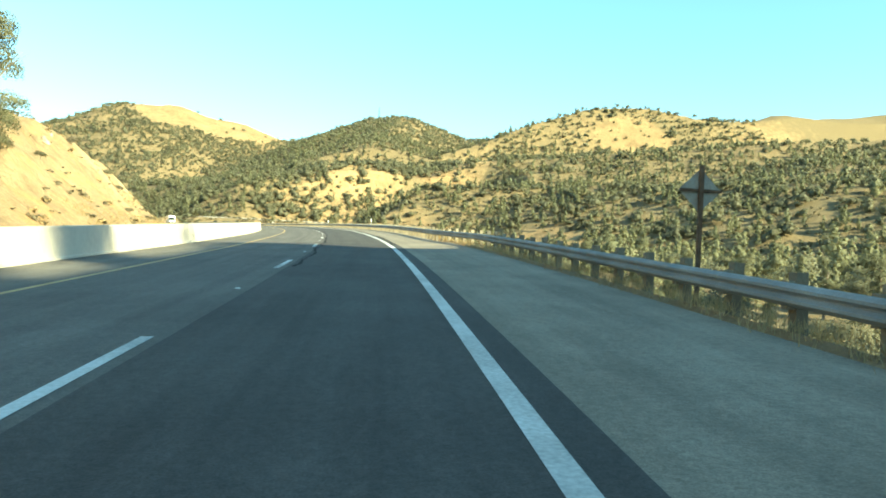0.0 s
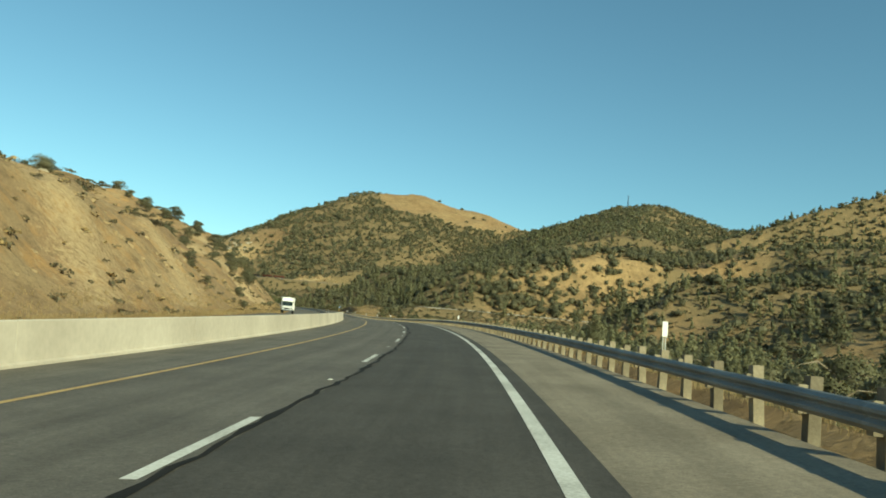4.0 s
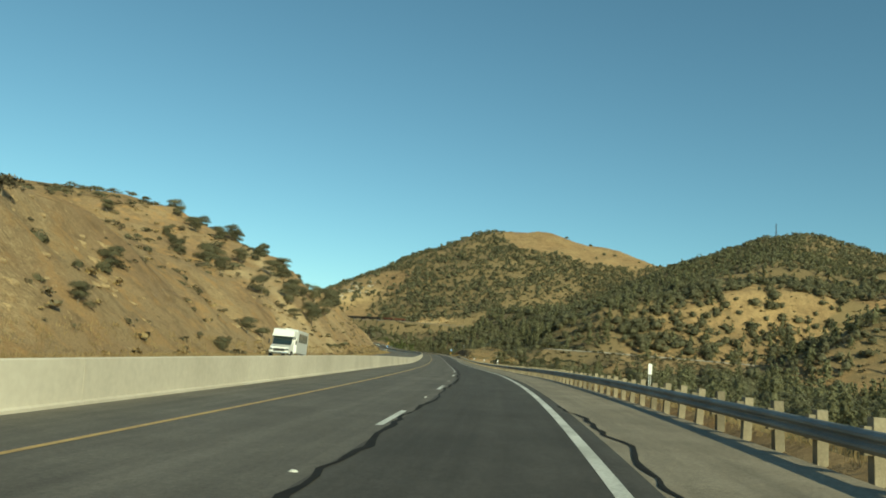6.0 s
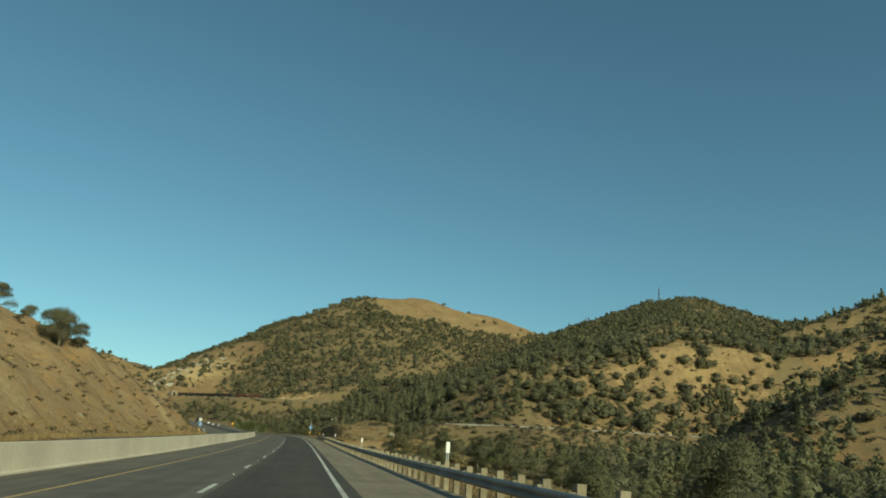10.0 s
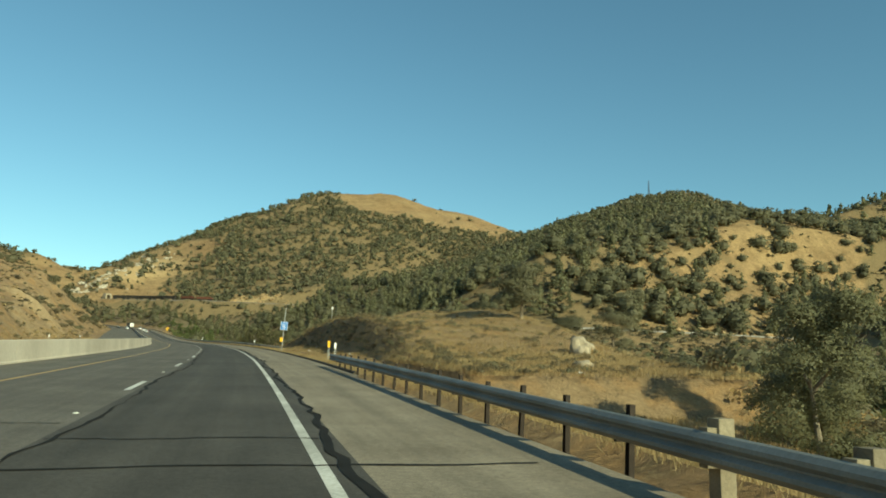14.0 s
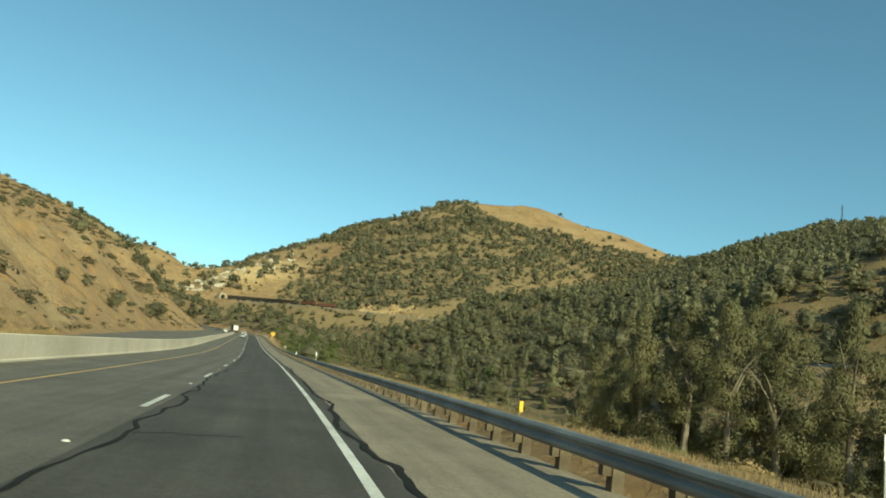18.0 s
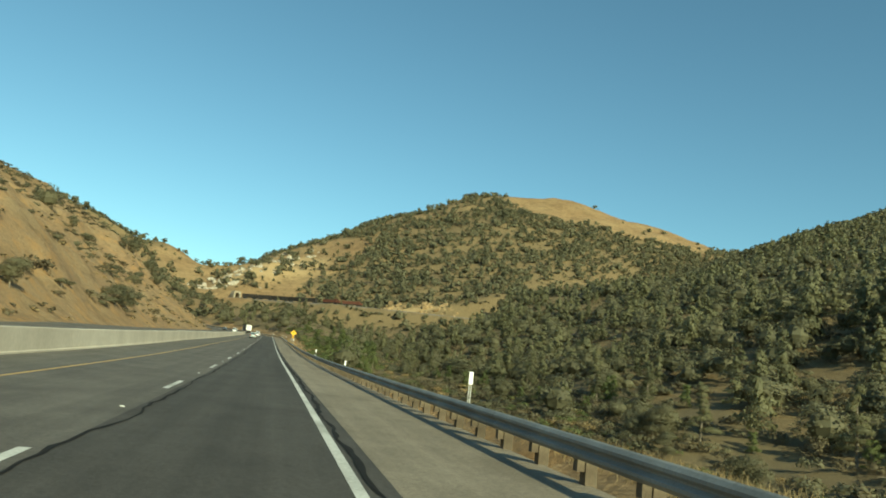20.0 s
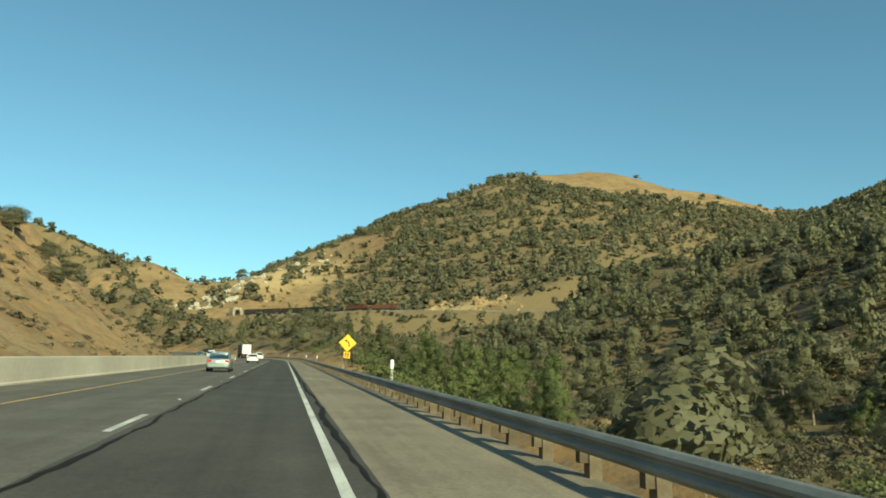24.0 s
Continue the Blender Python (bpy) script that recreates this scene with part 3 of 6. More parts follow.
lats = np.concatenate([np.arange(-106, -60, 3.0), np.arange(-60, -24, 1.5), [-24, -17, -9, 0, 4.6], np.arange(5.2, 9.5, 1.2), np.arange(9.7, 15, 0.55), np.arange(15, 30, 1.2), np.arange(30, 77, 2.5)])
ss = np.arange(-104, 1300, 2.5)
LL, SS = [a.ravel() for a in np.meshgrid(lats, ss)]
head_ = np.interp(SS, ST, HD)
X = np.interp(SS, ST, PL[:, 0]) + np.cos(head_) * LL
Y = np.interp(SS, ST, PL[:, 1]) + np.sin(head_) * LL
Z, S_, L_ = ground_height(X, Y)
Z = np.where((LL > -25) & (LL < 5), Z - 0.25, Z)
verge = quads_object("roadside_ground", np.stack([X, Y, Z], 1), sheet(len(lats), len(ss)), M_VERGE, True)
tagged(finish_ground(verge, X, Y, Z, SS, LL), "cut earth banks and dry grass verges beside the highway", "ground", kind="structure")

# ---- the carriageway ----
BACK, END = -60.0, 1300.0
tagged(ribbon("road", BACK, END, -3.45, 0.45, M_ASPHALT, 0.0, 2.0, 2), "dark asphalt highway lane with sealed cracks", "road", kind="structure")
tagged(ribbon("road_inner_lane", BACK, END, -7.75, -3.45, M_INNER, 0.0, 2.0, 2), "worn grey asphalt of the inner lane", "road", kind="structure")
tagged(ribbon("shoulder_outer", BACK, END, 0.45, 3.3, M_SHOULDER, -0.004), "pale worn asphalt shoulder beside the guardrail", "shoulder", kind="structure")
tagged(ribbon("shoulder_edge", 536, 656, 3.3, 3.52, M_SHOULDER, -0.004), "pale asphalt edge of the shoulder along the kerb", "shoulder", kind="structure")
for s0, s1, u1 in ((BACK, 40, 4.15), (40, 45, 3.8)):
    tagged(ribbon("shoulder_widening", s0, s1, 3.3, u1, M_SHOULDER, -0.004), "worn asphalt of the wider shoulder before the guardrail", "shoulder", kind="structure")
tagged(ribbon("shoulder_inner", BACK, END, -10.45, -7.75, M_LEFT, -0.004), "grey asphalt shoulder beside the concrete barrier", "shoulder", kind="structure")
tagged(ribbon("road_opposite", BACK, END, -23.5, -10.75, M_LEFT, 0.0), "opposite asphalt carriageway behind the barrier", "road", kind="structure")
tagged(ribbon("edge_line", BACK, 330, -0.1, 0.1, M_WHITE, 0.005, 2.0), "solid white edge line on the asphalt", "road marking", kind="structure")
tagged(ribbon("edge_line_far", 330, END, -0.065, 0.085, M_WHITE, 0.005, 2.0), "solid white edge line on the asphalt", "road marking", kind="structure")
tagged(ribbon("median_line", BACK, END, -7.52, -7.37, M_YELLOW, 0.005, 2.0), "solid yellow line along the inner shoulder", "road marking", kind="structure")

# ---- foliage ----
def unit(v):
    return v / np.maximum(np.linalg.norm(v, axis=-1, keepdims=True), 1e-6)


def cards(rng, centres, radii, count, size, flat=0.25):
    """Leaf quads over the shells of ellipsoids, facing outward with scatter. Returns their corners, (count, 4, 3), and their normals."""
    pick = rng.choice(len(centres), count, p=np.prod(radii, 1) ** 0.66 / (np.prod(radii, 1) ** 0.66).sum())
    d = unit(rng.normal(size=(count, 3)))
    d[:, 2] = np.where(d[:, 2] < -flat, -d[:, 2] * 0.6, d[:, 2])
    p = centres[pick] + d * radii[pick] * rng.uniform(0.8, 1.1, (count, 1))
    n = unit(d + rng.normal(scale=0.45, size=(count, 3)))
    a = unit(np.cross(n, rng.normal(size=(count, 3))))
    b = np.cross(n, a)
    w = size * rng.uniform(0.55, 1.3, (count, 1))
    h = size * rng.uniform(0.5, 1.1, (count, 1))
    q = np.stack([p - a * w - b * h * 0.6, p + a * w * 0.7 - b * h, p + a * w + b * h * 0.7, p - a * w * 0.6 + b * h], 1)
    middle = centres.mean(0)
    out = unit(0.75 * d + 0.45 * unit(p - middle) + 0.28 * n)
    return q, out


def core(centres, radii, shrink=0.66, n=2):
    """A rough dark body inside each clump, with its normals."""
    g = np.linspace(-1, 1, n + 1)
    faces = []
    for axis in range(3):
        for side in (-1, 1):
            for i in range(n):
                for j in range(n):
                    q = np.full((4, 3), float(side))
                    q[:, (axis + 1) % 3] = g[[i, i + 1, i + 1, i]]
                    q[:, (axis + 2) % 3] = g[[j, j, j + 1, j + 1]]
                    faces.append(unit(q)[::side])
    ball = np.array(faces)
    return np.concatenate([c + ball * r * shrink for c, r in zip(centres, radii)]), np.concatenate([unit(ball.mean(1))] * len(centres))


def clumps(rng, kind):
    """Centres and radii of a crown's clumps, on a tree of unit height."""
    if kind == "oak":
        n = rng.randint(9, 14)
        ang, rad = rng.uniform(0, 6.28, n), rng.uniform(0.0, 0.31, n)
        c = np.stack([rad * np.cos(ang), rad * np.sin(ang), rng.uniform(0.22, 0.78, n) - 0.45 * rad], 1)
        r = np.stack([rng.uniform(0.13, 0.26, n), rng.uniform(0.13, 0.26, n), rng.uniform(0.12, 0.22, n)], 1)
    elif kind == "pine":
        n = rng.randint(11, 15)
        z = np.linspace(0.22, 0.94, n) + rng.uniform(-0.04, 0.04, n)
        ang, rad = rng.uniform(0, 6.28, n), rng.uniform(0.06, 0.24, n) * (1.15 - z)
        c = np.stack([rad * np.cos(ang), rad * np.sin(ang), z], 1)
        w = rng.uniform(0.1, 0.18, n) * (1.4 - z)
        r = np.stack([w, w, rng.uniform(0.06, 0.11, n)], 1)
    elif kind == "plume":
        n = rng.randint(22, 28)
        z = np.linspace(0.07, 0.93, n) + rng.uniform(-0.04, 0.04, n)
        ang, rad = rng.uniform(0, 6.28, n), rng.uniform(0.03, 0.34, n) * np.sqrt(1.08 - z)
        c = np.stack([rad * np.cos(ang), rad * np.sin(ang), z], 1)
        w = rng.uniform(0.09, 0.17, n) * (1.3 - 0.55 * z)
        r = np.stack([w * 0.8, w * 0.8, rng.uniform(0.08, 0.17, n)], 1)
    else:
        n = rng.randint(3, 6)
        ang, rad = rng.uniform(0, 6.28, n), rng.uniform(0.1, 0.5, n)
        c = np.stack([rad * np.cos(ang), rad * np.sin(ang), rng.uniform(0.3, 0.6, n)], 1)
        r = np.stack([rng.uniform(0.3, 0.5, n), rng.uniform(0.3, 0.5, n), rng.uniform(0.26, 0.42, n)], 1)
    return c, r


def crown_quads(seed, kind, count, size):
    rng = np.random.RandomState(seed)
    c, r = clumps(rng, kind)
    q, n = cards(rng, c, r, count, size)
    if kind == "bush":
        return q, n
    q2, n2 = core(np.array([c.mean(0)]), np.array([c.std(0) * 1.1 + r.mean(0) * 0.7]), 0.85 if kind == "oak" else 0.45, 1 if count < 60 else 2)
    return np.concatenate([q, q2]), np.concatenate([n, n2])


def as_mesh(name, corners, mat, normals=None):
    me = bpy.data.meshes.new(name)
    n = len(corners)
    me.vertices.add(n * 4)
    me.vertices.foreach_set("co", corners.astype(np.float32).ravel())
    me.loops.add(n * 4)
    me.loops.foreach_set("vertex_index", np.arange(n * 4, dtype=np.int32))
    me.polygons.add(n)
    me.polygons.foreach_set("loop_start", np.arange(n, dtype=np.int32) * 4)
    me.materials.append(mat)
    me.update(calc_edges=True)
    if normals is not None:
        me.polygons.foreach_set("use_smooth", np.ones(n, bool))
        me.attributes.new("custom_normal", "FLOAT_VECTOR", "POINT").data.foreach_set("vector", np.repeat(normals.astype(np.float32), 4, 0).ravel())
    return me


def woods(name, x, y, z, height, wide, kind, count, size, mat, label, seed):
    """Many trees too far or too many to tell apart, in one mesh."""
    rng = np.random.RandomState(seed)
    protos = [crown_quads(seed * 31 + k, kind, count, size) for k in range(9)]
    which, turn = rng.randint(0, 9, len(x)), rng.uniform(0, 6.28, len(x))
    out, normals = [], []
    for k in range(9):
        m = which == k
        if not m.any():
            continue
        p, nn = protos[k][0][None], protos[k][1][None]
        co, si = np.cos(turn[m])[:, None, None], np.sin(turn[m])[:, None, None]
        w, h = (wide[m])[:, None, None], (height[m])[:, None, None]
        px, py = p[..., 0] * w, p[..., 1] * w
        out.append(np.stack([px * co - py * si + x[m][:, None, None], px * si + py * co + y[m][:, None, None], p[..., 2] * h + z[m][:, None, None] - 0.06 * h], -1).reshape(-1, 4, 3))
        co, si = co[..., 0], si[..., 0]
        normals.append(np.stack([nn[..., 0] * co - nn[..., 1] * si, nn[..., 0] * si + nn[..., 1] * co, np.broadcast_to(nn[..., 2], (m.sum(), nn.shape[1]))], -1).reshape(-1, 3))
    return tagged(new(name, as_mesh(name, np.concatenate(out), mat, np.concatenate(normals))), label, "trees", kind="stuff")


def limbs(root, rng, height, spread, radius, kind):
    bm = bmesh.new()
    lean = rng.uniform(-0.06, 0.06, 2) * height
    fork = Vector((lean[0], lean[1], height * (0.28 if kind == "oak" else 0.5 if kind == "plume" else 0.8)))
    rod(bm, (0, 0, -0.4), fork, radius, radius * (0.75 if kind == "oak" else 0.25), 8)
    part("trunk", bm, M_BARK, root)
    for _ in range(0 if kind == "bush" else 4):
        bm = bmesh.new()
        a = rng.uniform(0, 6.28)
        if kind in ("oak", "plume"):
            start, rise = fork * rng.uniform(0.75, 1.0), rng.uniform(0.3, 0.5)
        else:
            start, rise = fork * rng.uniform(0.35, 1.0), rng.uniform(0.0, 0.12)
        end = start + Vector((math.cos(a) * spread * 0.75, math.sin(a) * spread * 0.75, rise * height * 0.7))
        mid = (start + end) / 2 + Vector((0, 0, 0.04 * height))
        rod(bm, start, mid, radius * 0.3, radius * 0.2, 6)
        rod(bm, mid, end, radius * 0.2, radius * 0.04, 5)
        part("limb", bm, M_BARK, root)


def tree_prototype(name, seed, kind, height, wide, leaves, leaf, mat, label, category="tree"):
    """One tree with its trunk and limbs and its crown of leaf clumps."""
    rng = np.random.RandomState(seed)
    root = tagged(new(name), label, category)
    limbs(root, rng, height, wide * 0.3, 0.02 * height + 0.05, kind)
    c, r = clumps(rng, kind)
    (q, n), (q2, n2) = cards(rng, c, r * 0.97, leaves, leaf / height), cards(rng, c, r * 0.72, leaves // 3, leaf / height)
    crown = new("crown", as_mesh("crown", np.concatenate([q, q2]) * np.array([wide, wide, height]), mat, np.concatenate([n, n2])))
    crown.parent = root
    return root


def place_copies(protos, spots, group, seed):
    """Copies of the prototypes at spots (x, y, z, scale); the first ones are moved, not copied."""
    rng = np.random.RandomState(seed)
    used = set()
    for x, y, z, k, i in spots:
        m = Matrix.Translation((x, y, z)) @ Matrix.Rotation(rng.uniform(0, 6.28), 4, "Z") @ Matrix.Diagonal((k, k, k * rng.uniform(0.88, 1.12), 1))
        p = protos[i % len(protos)]
        if i % len(protos) in used:
            ob = copy_thing(p, m)
        else:
            used.add(i % len(protos))
            later.append((p, m))
            ob = p
        tagged(ob, group=group)


later = []
grid = np.random.RandomState(11)
step = 6.5
tx, ty = [a.ravel() for a in np.meshgrid(np.arange(-1350, 620, step), np.arange(-120, 2130, step))]
tx, ty = tx + grid.uniform(-0.5, 0.5, len(tx)) * step, ty + grid.uniform(-0.5, 0.5, len(ty)) * step
tz, ts, tl = ground_height(tx, ty)
tc = cover_at(tx, ty, tz, ts, tl)
chance = np.where(tc > 0.5, 0.18 + 0.5 * (tc - 0.5), 0.005 + 0.3 * tc)
chance = np.where((tl > 40) & (tl < 330) & (ts > 250) & (ts < 1250) & (tc > 0.4), chance * 1.2, chance)
west = ((tl < 0) & (tl > -420) & (ty < 1330)) | (((tx + 860) * 450 + (ty - 1200) * 240 < 0) & (tl < 0))
chance = np.where(west, 0.03 + 0.14 * np.maximum(fbm(tx, ty, 60, 3, 14), 0), chance * 1.25)
chance = np.where((tl < -29) & (tl > -95) & (ts > -20) & (ts < 1050), 0.11 + 0.16 * np.maximum(fbm(tx, ty, 40, 2, 14), 0), chance)
chance = np.where((tc > 0.44) & (tc < 0.46) & (tl > 60), 0.4, chance)
chance = np.where((ty > 1290) & (tx > -800) & (tc > 0.35), np.minimum(chance * 1.45, 0.75), chance)
chance = np.where((tl > -29) & (tl < 9), 0, chance)
chance = np.where((tl > 0) & (tl < 30) & (ts > 625) & (ts < 720), 0, chance)
chance = np.where((tl > 0) & (tl < 42) & (ts > 520) & (ts < 690), 0, chance)
chance = np.where((tl > 12) & (tl < 75) & (ts > 400) & (ts < 516), 0.42, chance)
chance = np.where((tl > 5) & (tl < 70) & (ts >= 516) & (ts < 560), 0.03, chance)
road_front = (tx > -215) & (tx < -70) & (ty < 812 + 0.55 * (tx + 105)) & (ty > 785 + 0.55 * (tx + 105))
chance = np.where(road_front, 0.02, chance)
chance = np.where((tx > -235) & (tx < -40) & (ty > 600) & (ty <= 785 + 0.55 * (tx + 105)) & (tl > 48), np.where(ty > 730 + 0.55 * (tx + 105), 0.01, 0.4), chance)
chance = np.where((tl > 12) & (tl < 75) & (ts > 680) & (ts < 800), np.where(tl < 38, 0.04, 0.36), chance)
chance = np.where((tl > 9) & (tl < 60) & (ts > 880) & (ts < 1250), 0.3, chance)
chance = np.where((tl > 9) & (tl < 150) & (ts > 790) & (ts < 1100), np.where(tl < 54 + 9 * fbm(tx, ty, 40, 2, 31), 0.03, 0.42), chance)
chance = np.where((tl > 34) & (tl < 52) & (ts > 840) & (ts < 1080) & (fbm(tx, ty, 26, 2, 4) > 0.05), 0.02, chance)
for line in (RAILWAY, OLD_ROAD):
    for (ax, ay, az), (bx, by, bz) in zip(line, line[1:]):
        t_ = np.clip(((tx - ax) * (bx - ax) + (ty - ay) * (by - ay)) / ((bx - ax) ** 2 + (by - ay) ** 2), 0, 1)
        d_ = np.hypot(tx - ax - t_ * (bx - ax), ty - ay - t_ * (by - ay))
        chance = np.where((d_ < (9 if line is RAILWAY else 7)) | ((line is RAILWAY) & (d_ < 11) & (ty < 1276 + 0.2 * np.maximum(tx + 540, 0)) & (tx < -470)), 0, chance)
gaps = fbm(tx, ty, 30, 3, 33)
chance = np.where((tl > 45) | (ts > 1250), chance * np.clip(1.2 + 1.7 * gaps, 0.3, 1.5), chance)
# oaks packed extra densely to darken the spur's flank in place of shade
chance = np.where((tx > -240) & (tx < -115) & (ty > 812) & (ty < 905) & (ty > 800 + 0.55 * (tx + 105)), 0.85, chance)
chance = np.where((tl > 52) & (tl < 105) & (ts > 825) & (ts < 945), 0.5, chance)
chance = np.where(np.hypot((tx + 550) / 74, (ty - 1291 - 0.1 * np.maximum(tx + 560, 0)) / 13) < 1, 0.06, chance)
under_track = (tx > -770) & (tx < -430) & (ty > 1130) & (ty < 1268)
chance = np.where(under_track & (chance > 0), np.clip(0.34 + 0.5 * gaps, 0.08, 0.6), chance)
keep = grid.uniform(size=len(tx)) < chance
tx, ty, tz, ts, tl, tc = [a[keep] for a in (tx, ty, tz, ts, tl, tc)]
dist = np.where((ts > -60) & (ts < 1250), abs(tl), 999)
draw = grid.uniform(size=len(tx))
west = ((tl < 0) & (tl > -420) & (ty < 1330)) | (((tx + 860) * 450 + (ty - 1200) * 240 < 0) & (tl < 0))
on_left = west
near_right = (tl > 0) & (tl < 75) & (ts > 20) & (ts < 1180)
near_left = on_left & (tl > -95) & (ts > 0) & (ts < 1000)
below_track = (tx > -760) & (tx < -440) & (ty > 1140) & (ty < 1268)
on_left = on_left | (below_track & (draw < 0.9) & (grid.uniform(size=len(tx)) < 0.5))
pines = ~on_left & (draw < 0.3) & (dist < 800)
scrub = on_left & (draw < 0.9)
oaks = ~pines & ~scrub


right_pick = grid.permutation(np.where(near_right)[0])[:350]
left_pick = grid.permutation(np.where(near_left)[0])[:420]
taken = np.zeros(len(tx), bool)
taken[right_pick], taken[left_pick] = True, True
taken[near_right & (tl < 50) & (ts < 780)] = True
taken[near_left & (tl > -60)] = True


def sizes(m, low, high):
    return low + (high - low) * grid.uniform(0, 1, m.sum()) ** 1.7


for label, mask, kind, mat, hlow, hhigh, ratio in (
        ("grey-green live oaks scattered over the dry hillsides", oaks, "oak", M_OAK, 3.6, 10.5, 1.25),
        ("slender grey pines among the oaks on the slopes", pines, "pine", M_PINE, 7.0, 14.0, 0.9),
        ("low dry scrub on the golden banks", scrub, "bush", M_SCRUB, 0.9, 2.4, 1.0)):
    for far in (0, 1, 2, 3):
        m = mask & ~taken & ((dist > 420), (dist <= 420) & (dist > 200), (dist <= 200) & (dist > 95), (dist <= 95))[far]
        if m.any():
            h = sizes(m, hlow, hhigh) * (1.0, 1.1, 1.15, 1.05)[far]
            woods("hillside_" + {"oak": "oaks", "pine": "pines", "bush": "scrub"}[kind], tx[m], ty[m], tz[m], h, h * ratio * grid.uniform(0.8, 1.25, len(h)), kind, (44, 120, 520, 900)[far], (0.105, 0.058, 0.027, 0.021)[far] * (1.0 if kind != "bush" else 2.2), mat, label, 3 + far + 2 * len(kind))

# trees that stand near the road, one by one
oak_protos = [tree_prototype("live_oak", 100 + k, "oak", 7.0, 8.0, 6500, 0.062, M_OAK, "grey-green live oak on a dry slope") for k in range(4)]
pine_protos = [tree_prototype("grey_pine", 200 + k, "pine", 10.0, 9.5, 6000, 0.07, M_PINE, "slender grey pine below the roadside") for k in range(4)]
green_protos = [tree_prototype("willow", 300 + k, "plume", 4.5, 5.0, 4200, 0.055, M_GREEN, "bright green willow thicket by the creek bed") for k in range(3)]
bush_protos = [tree_prototype("scrub_bush", 400 + k, "bush", 1.5, 1.7, 520, 0.06, M_SCRUB if k % 2 else M_OAK, "low dry scrub bush on the bank", "bush") for k in range(4)]

spots_oak, spots_pine, spots_green, spots_bush, spots_hero = [], [], [], [], []
for i in right_pick:
    k, kk = grid.uniform(0.55, 1.1), grid.randint(0, 12)
    if draw[i] < 0.28 and 8 < tl[i] < 80 and ts[i] > 300:
        spots_green.append((tx[i], ty[i], tz[i], grid.uniform(0.6, 1.2), kk))
    elif draw[i] < 0.6 and tl[i] > 16:
        spots_pine.append((tx[i], ty[i], tz[i], k, kk))
    else:
        spots_oak.append((tx[i], ty[i], tz[i], min(k, 0.3 + tl[i] / 40), kk))
for i in left_pick:
    if draw[i] < 0.05 and tl[i] < -45:
        spots_oak.append((tx[i], ty[i], tz[i] - 0.7, grid.uniform(0.5, 0.95), grid.randint(0, 12)))
    else:
        spots_bush.append((tx[i], ty[i], tz[i], grid.uniform(0.4, 1.35), grid.randint(0, 12)))


def spot(s, lat, k, i):
    head = float(np.interp(s, ST, HD))
    x, y = float(np.interp(s, ST, PL[:, 0])) + math.cos(head) * lat, float(np.interp(s, ST, PL[:, 1])) + math.sin(head) * lat
    z = float(ground_height(np.array([x]), np.array([y]))[0][0])
    return x, y, z - (0.9 if lat < 0 else 0.0), k, i


# the ones that stand out: the tall pines and oaks beyond the rail, those on the mound and on the left-hand crest
for s, lat, k, i in ((390, 16, 0.8, 0), (399, 21, 0.95, 1), (387, 22, 0.95, 2), (407, 17, 0.8, 0), (412, 25, 0.9, 1), (393, 24, 0.95, 2), (384, 18, 0.7, 1), (530.5, 20.6, 0.78, 0), (534, 23.5, 0.65, 1), (526, 30, 0.85, 1), (520, 36, 0.8, 2), (528, 44, 1.0, 0), (512, 42, 0.8, 1), (516, 52, 0.9, 2), (83, -35, 1.45, 1), (699, 35, 1.1, 0), (709, 33, 1.0, 2), (694, 40, 1.1, 2), (704, 42, 1.2, 1), (688, 37, 1.0, 0)):
    spots_hero.append(spot(s, lat, k, i))
for s, lat, k, i in ((184, 30, 1.2, 0), (190, 36, 1.25, 1), (194, 31, 1.15, 2), (187, 41, 1.2, 3), (179, 27, 1.0, 1), (572, 25, 0.85, 0), (566, 31, 0.6, 3), (580, 34, 0.8, 1), (608, 36, 1.0, 1), (596, 30, 0.6, 2), (575, 44, 1.0, 3), (585, 52, 1.1, 0), (560, 48, 0.9, 2), (500, -78, 1.0, 0), (520, -70, 0.9, 1), (532, -62, 0.9, 3), (470, -95, 1.1, 2), (455, -80, 0.9, 0), (1015, -66, 1.1, 1), (545, -60, 0.7, 2), (485, -84, 0.9, 1), (510, -88, 1.0, 3), (440, -70, 0.8, 2), (460, -62, 0.7, 1)):
    spots_oak.append(spot(s, lat, k, i))
for s, lat, k, i in ((960, 16, 0.9, 0), (972, 20, 1.0, 1), (985, 15, 0.8, 2), (1000, 19, 1.0, 0), (1015, 16, 0.9, 1), (1030, 22, 1.1, 2), (1048, 18, 1.0, 0), (1065, 15, 1.0, 1), (940, 26, 0.9, 2), (505, 82, 1.4, 0), (930, 20, 0.6, 1), (800, 22, 0.7, 2), (815, 27, 0.8, 0)):
    spots_green.append(spot(s, lat, k, i))
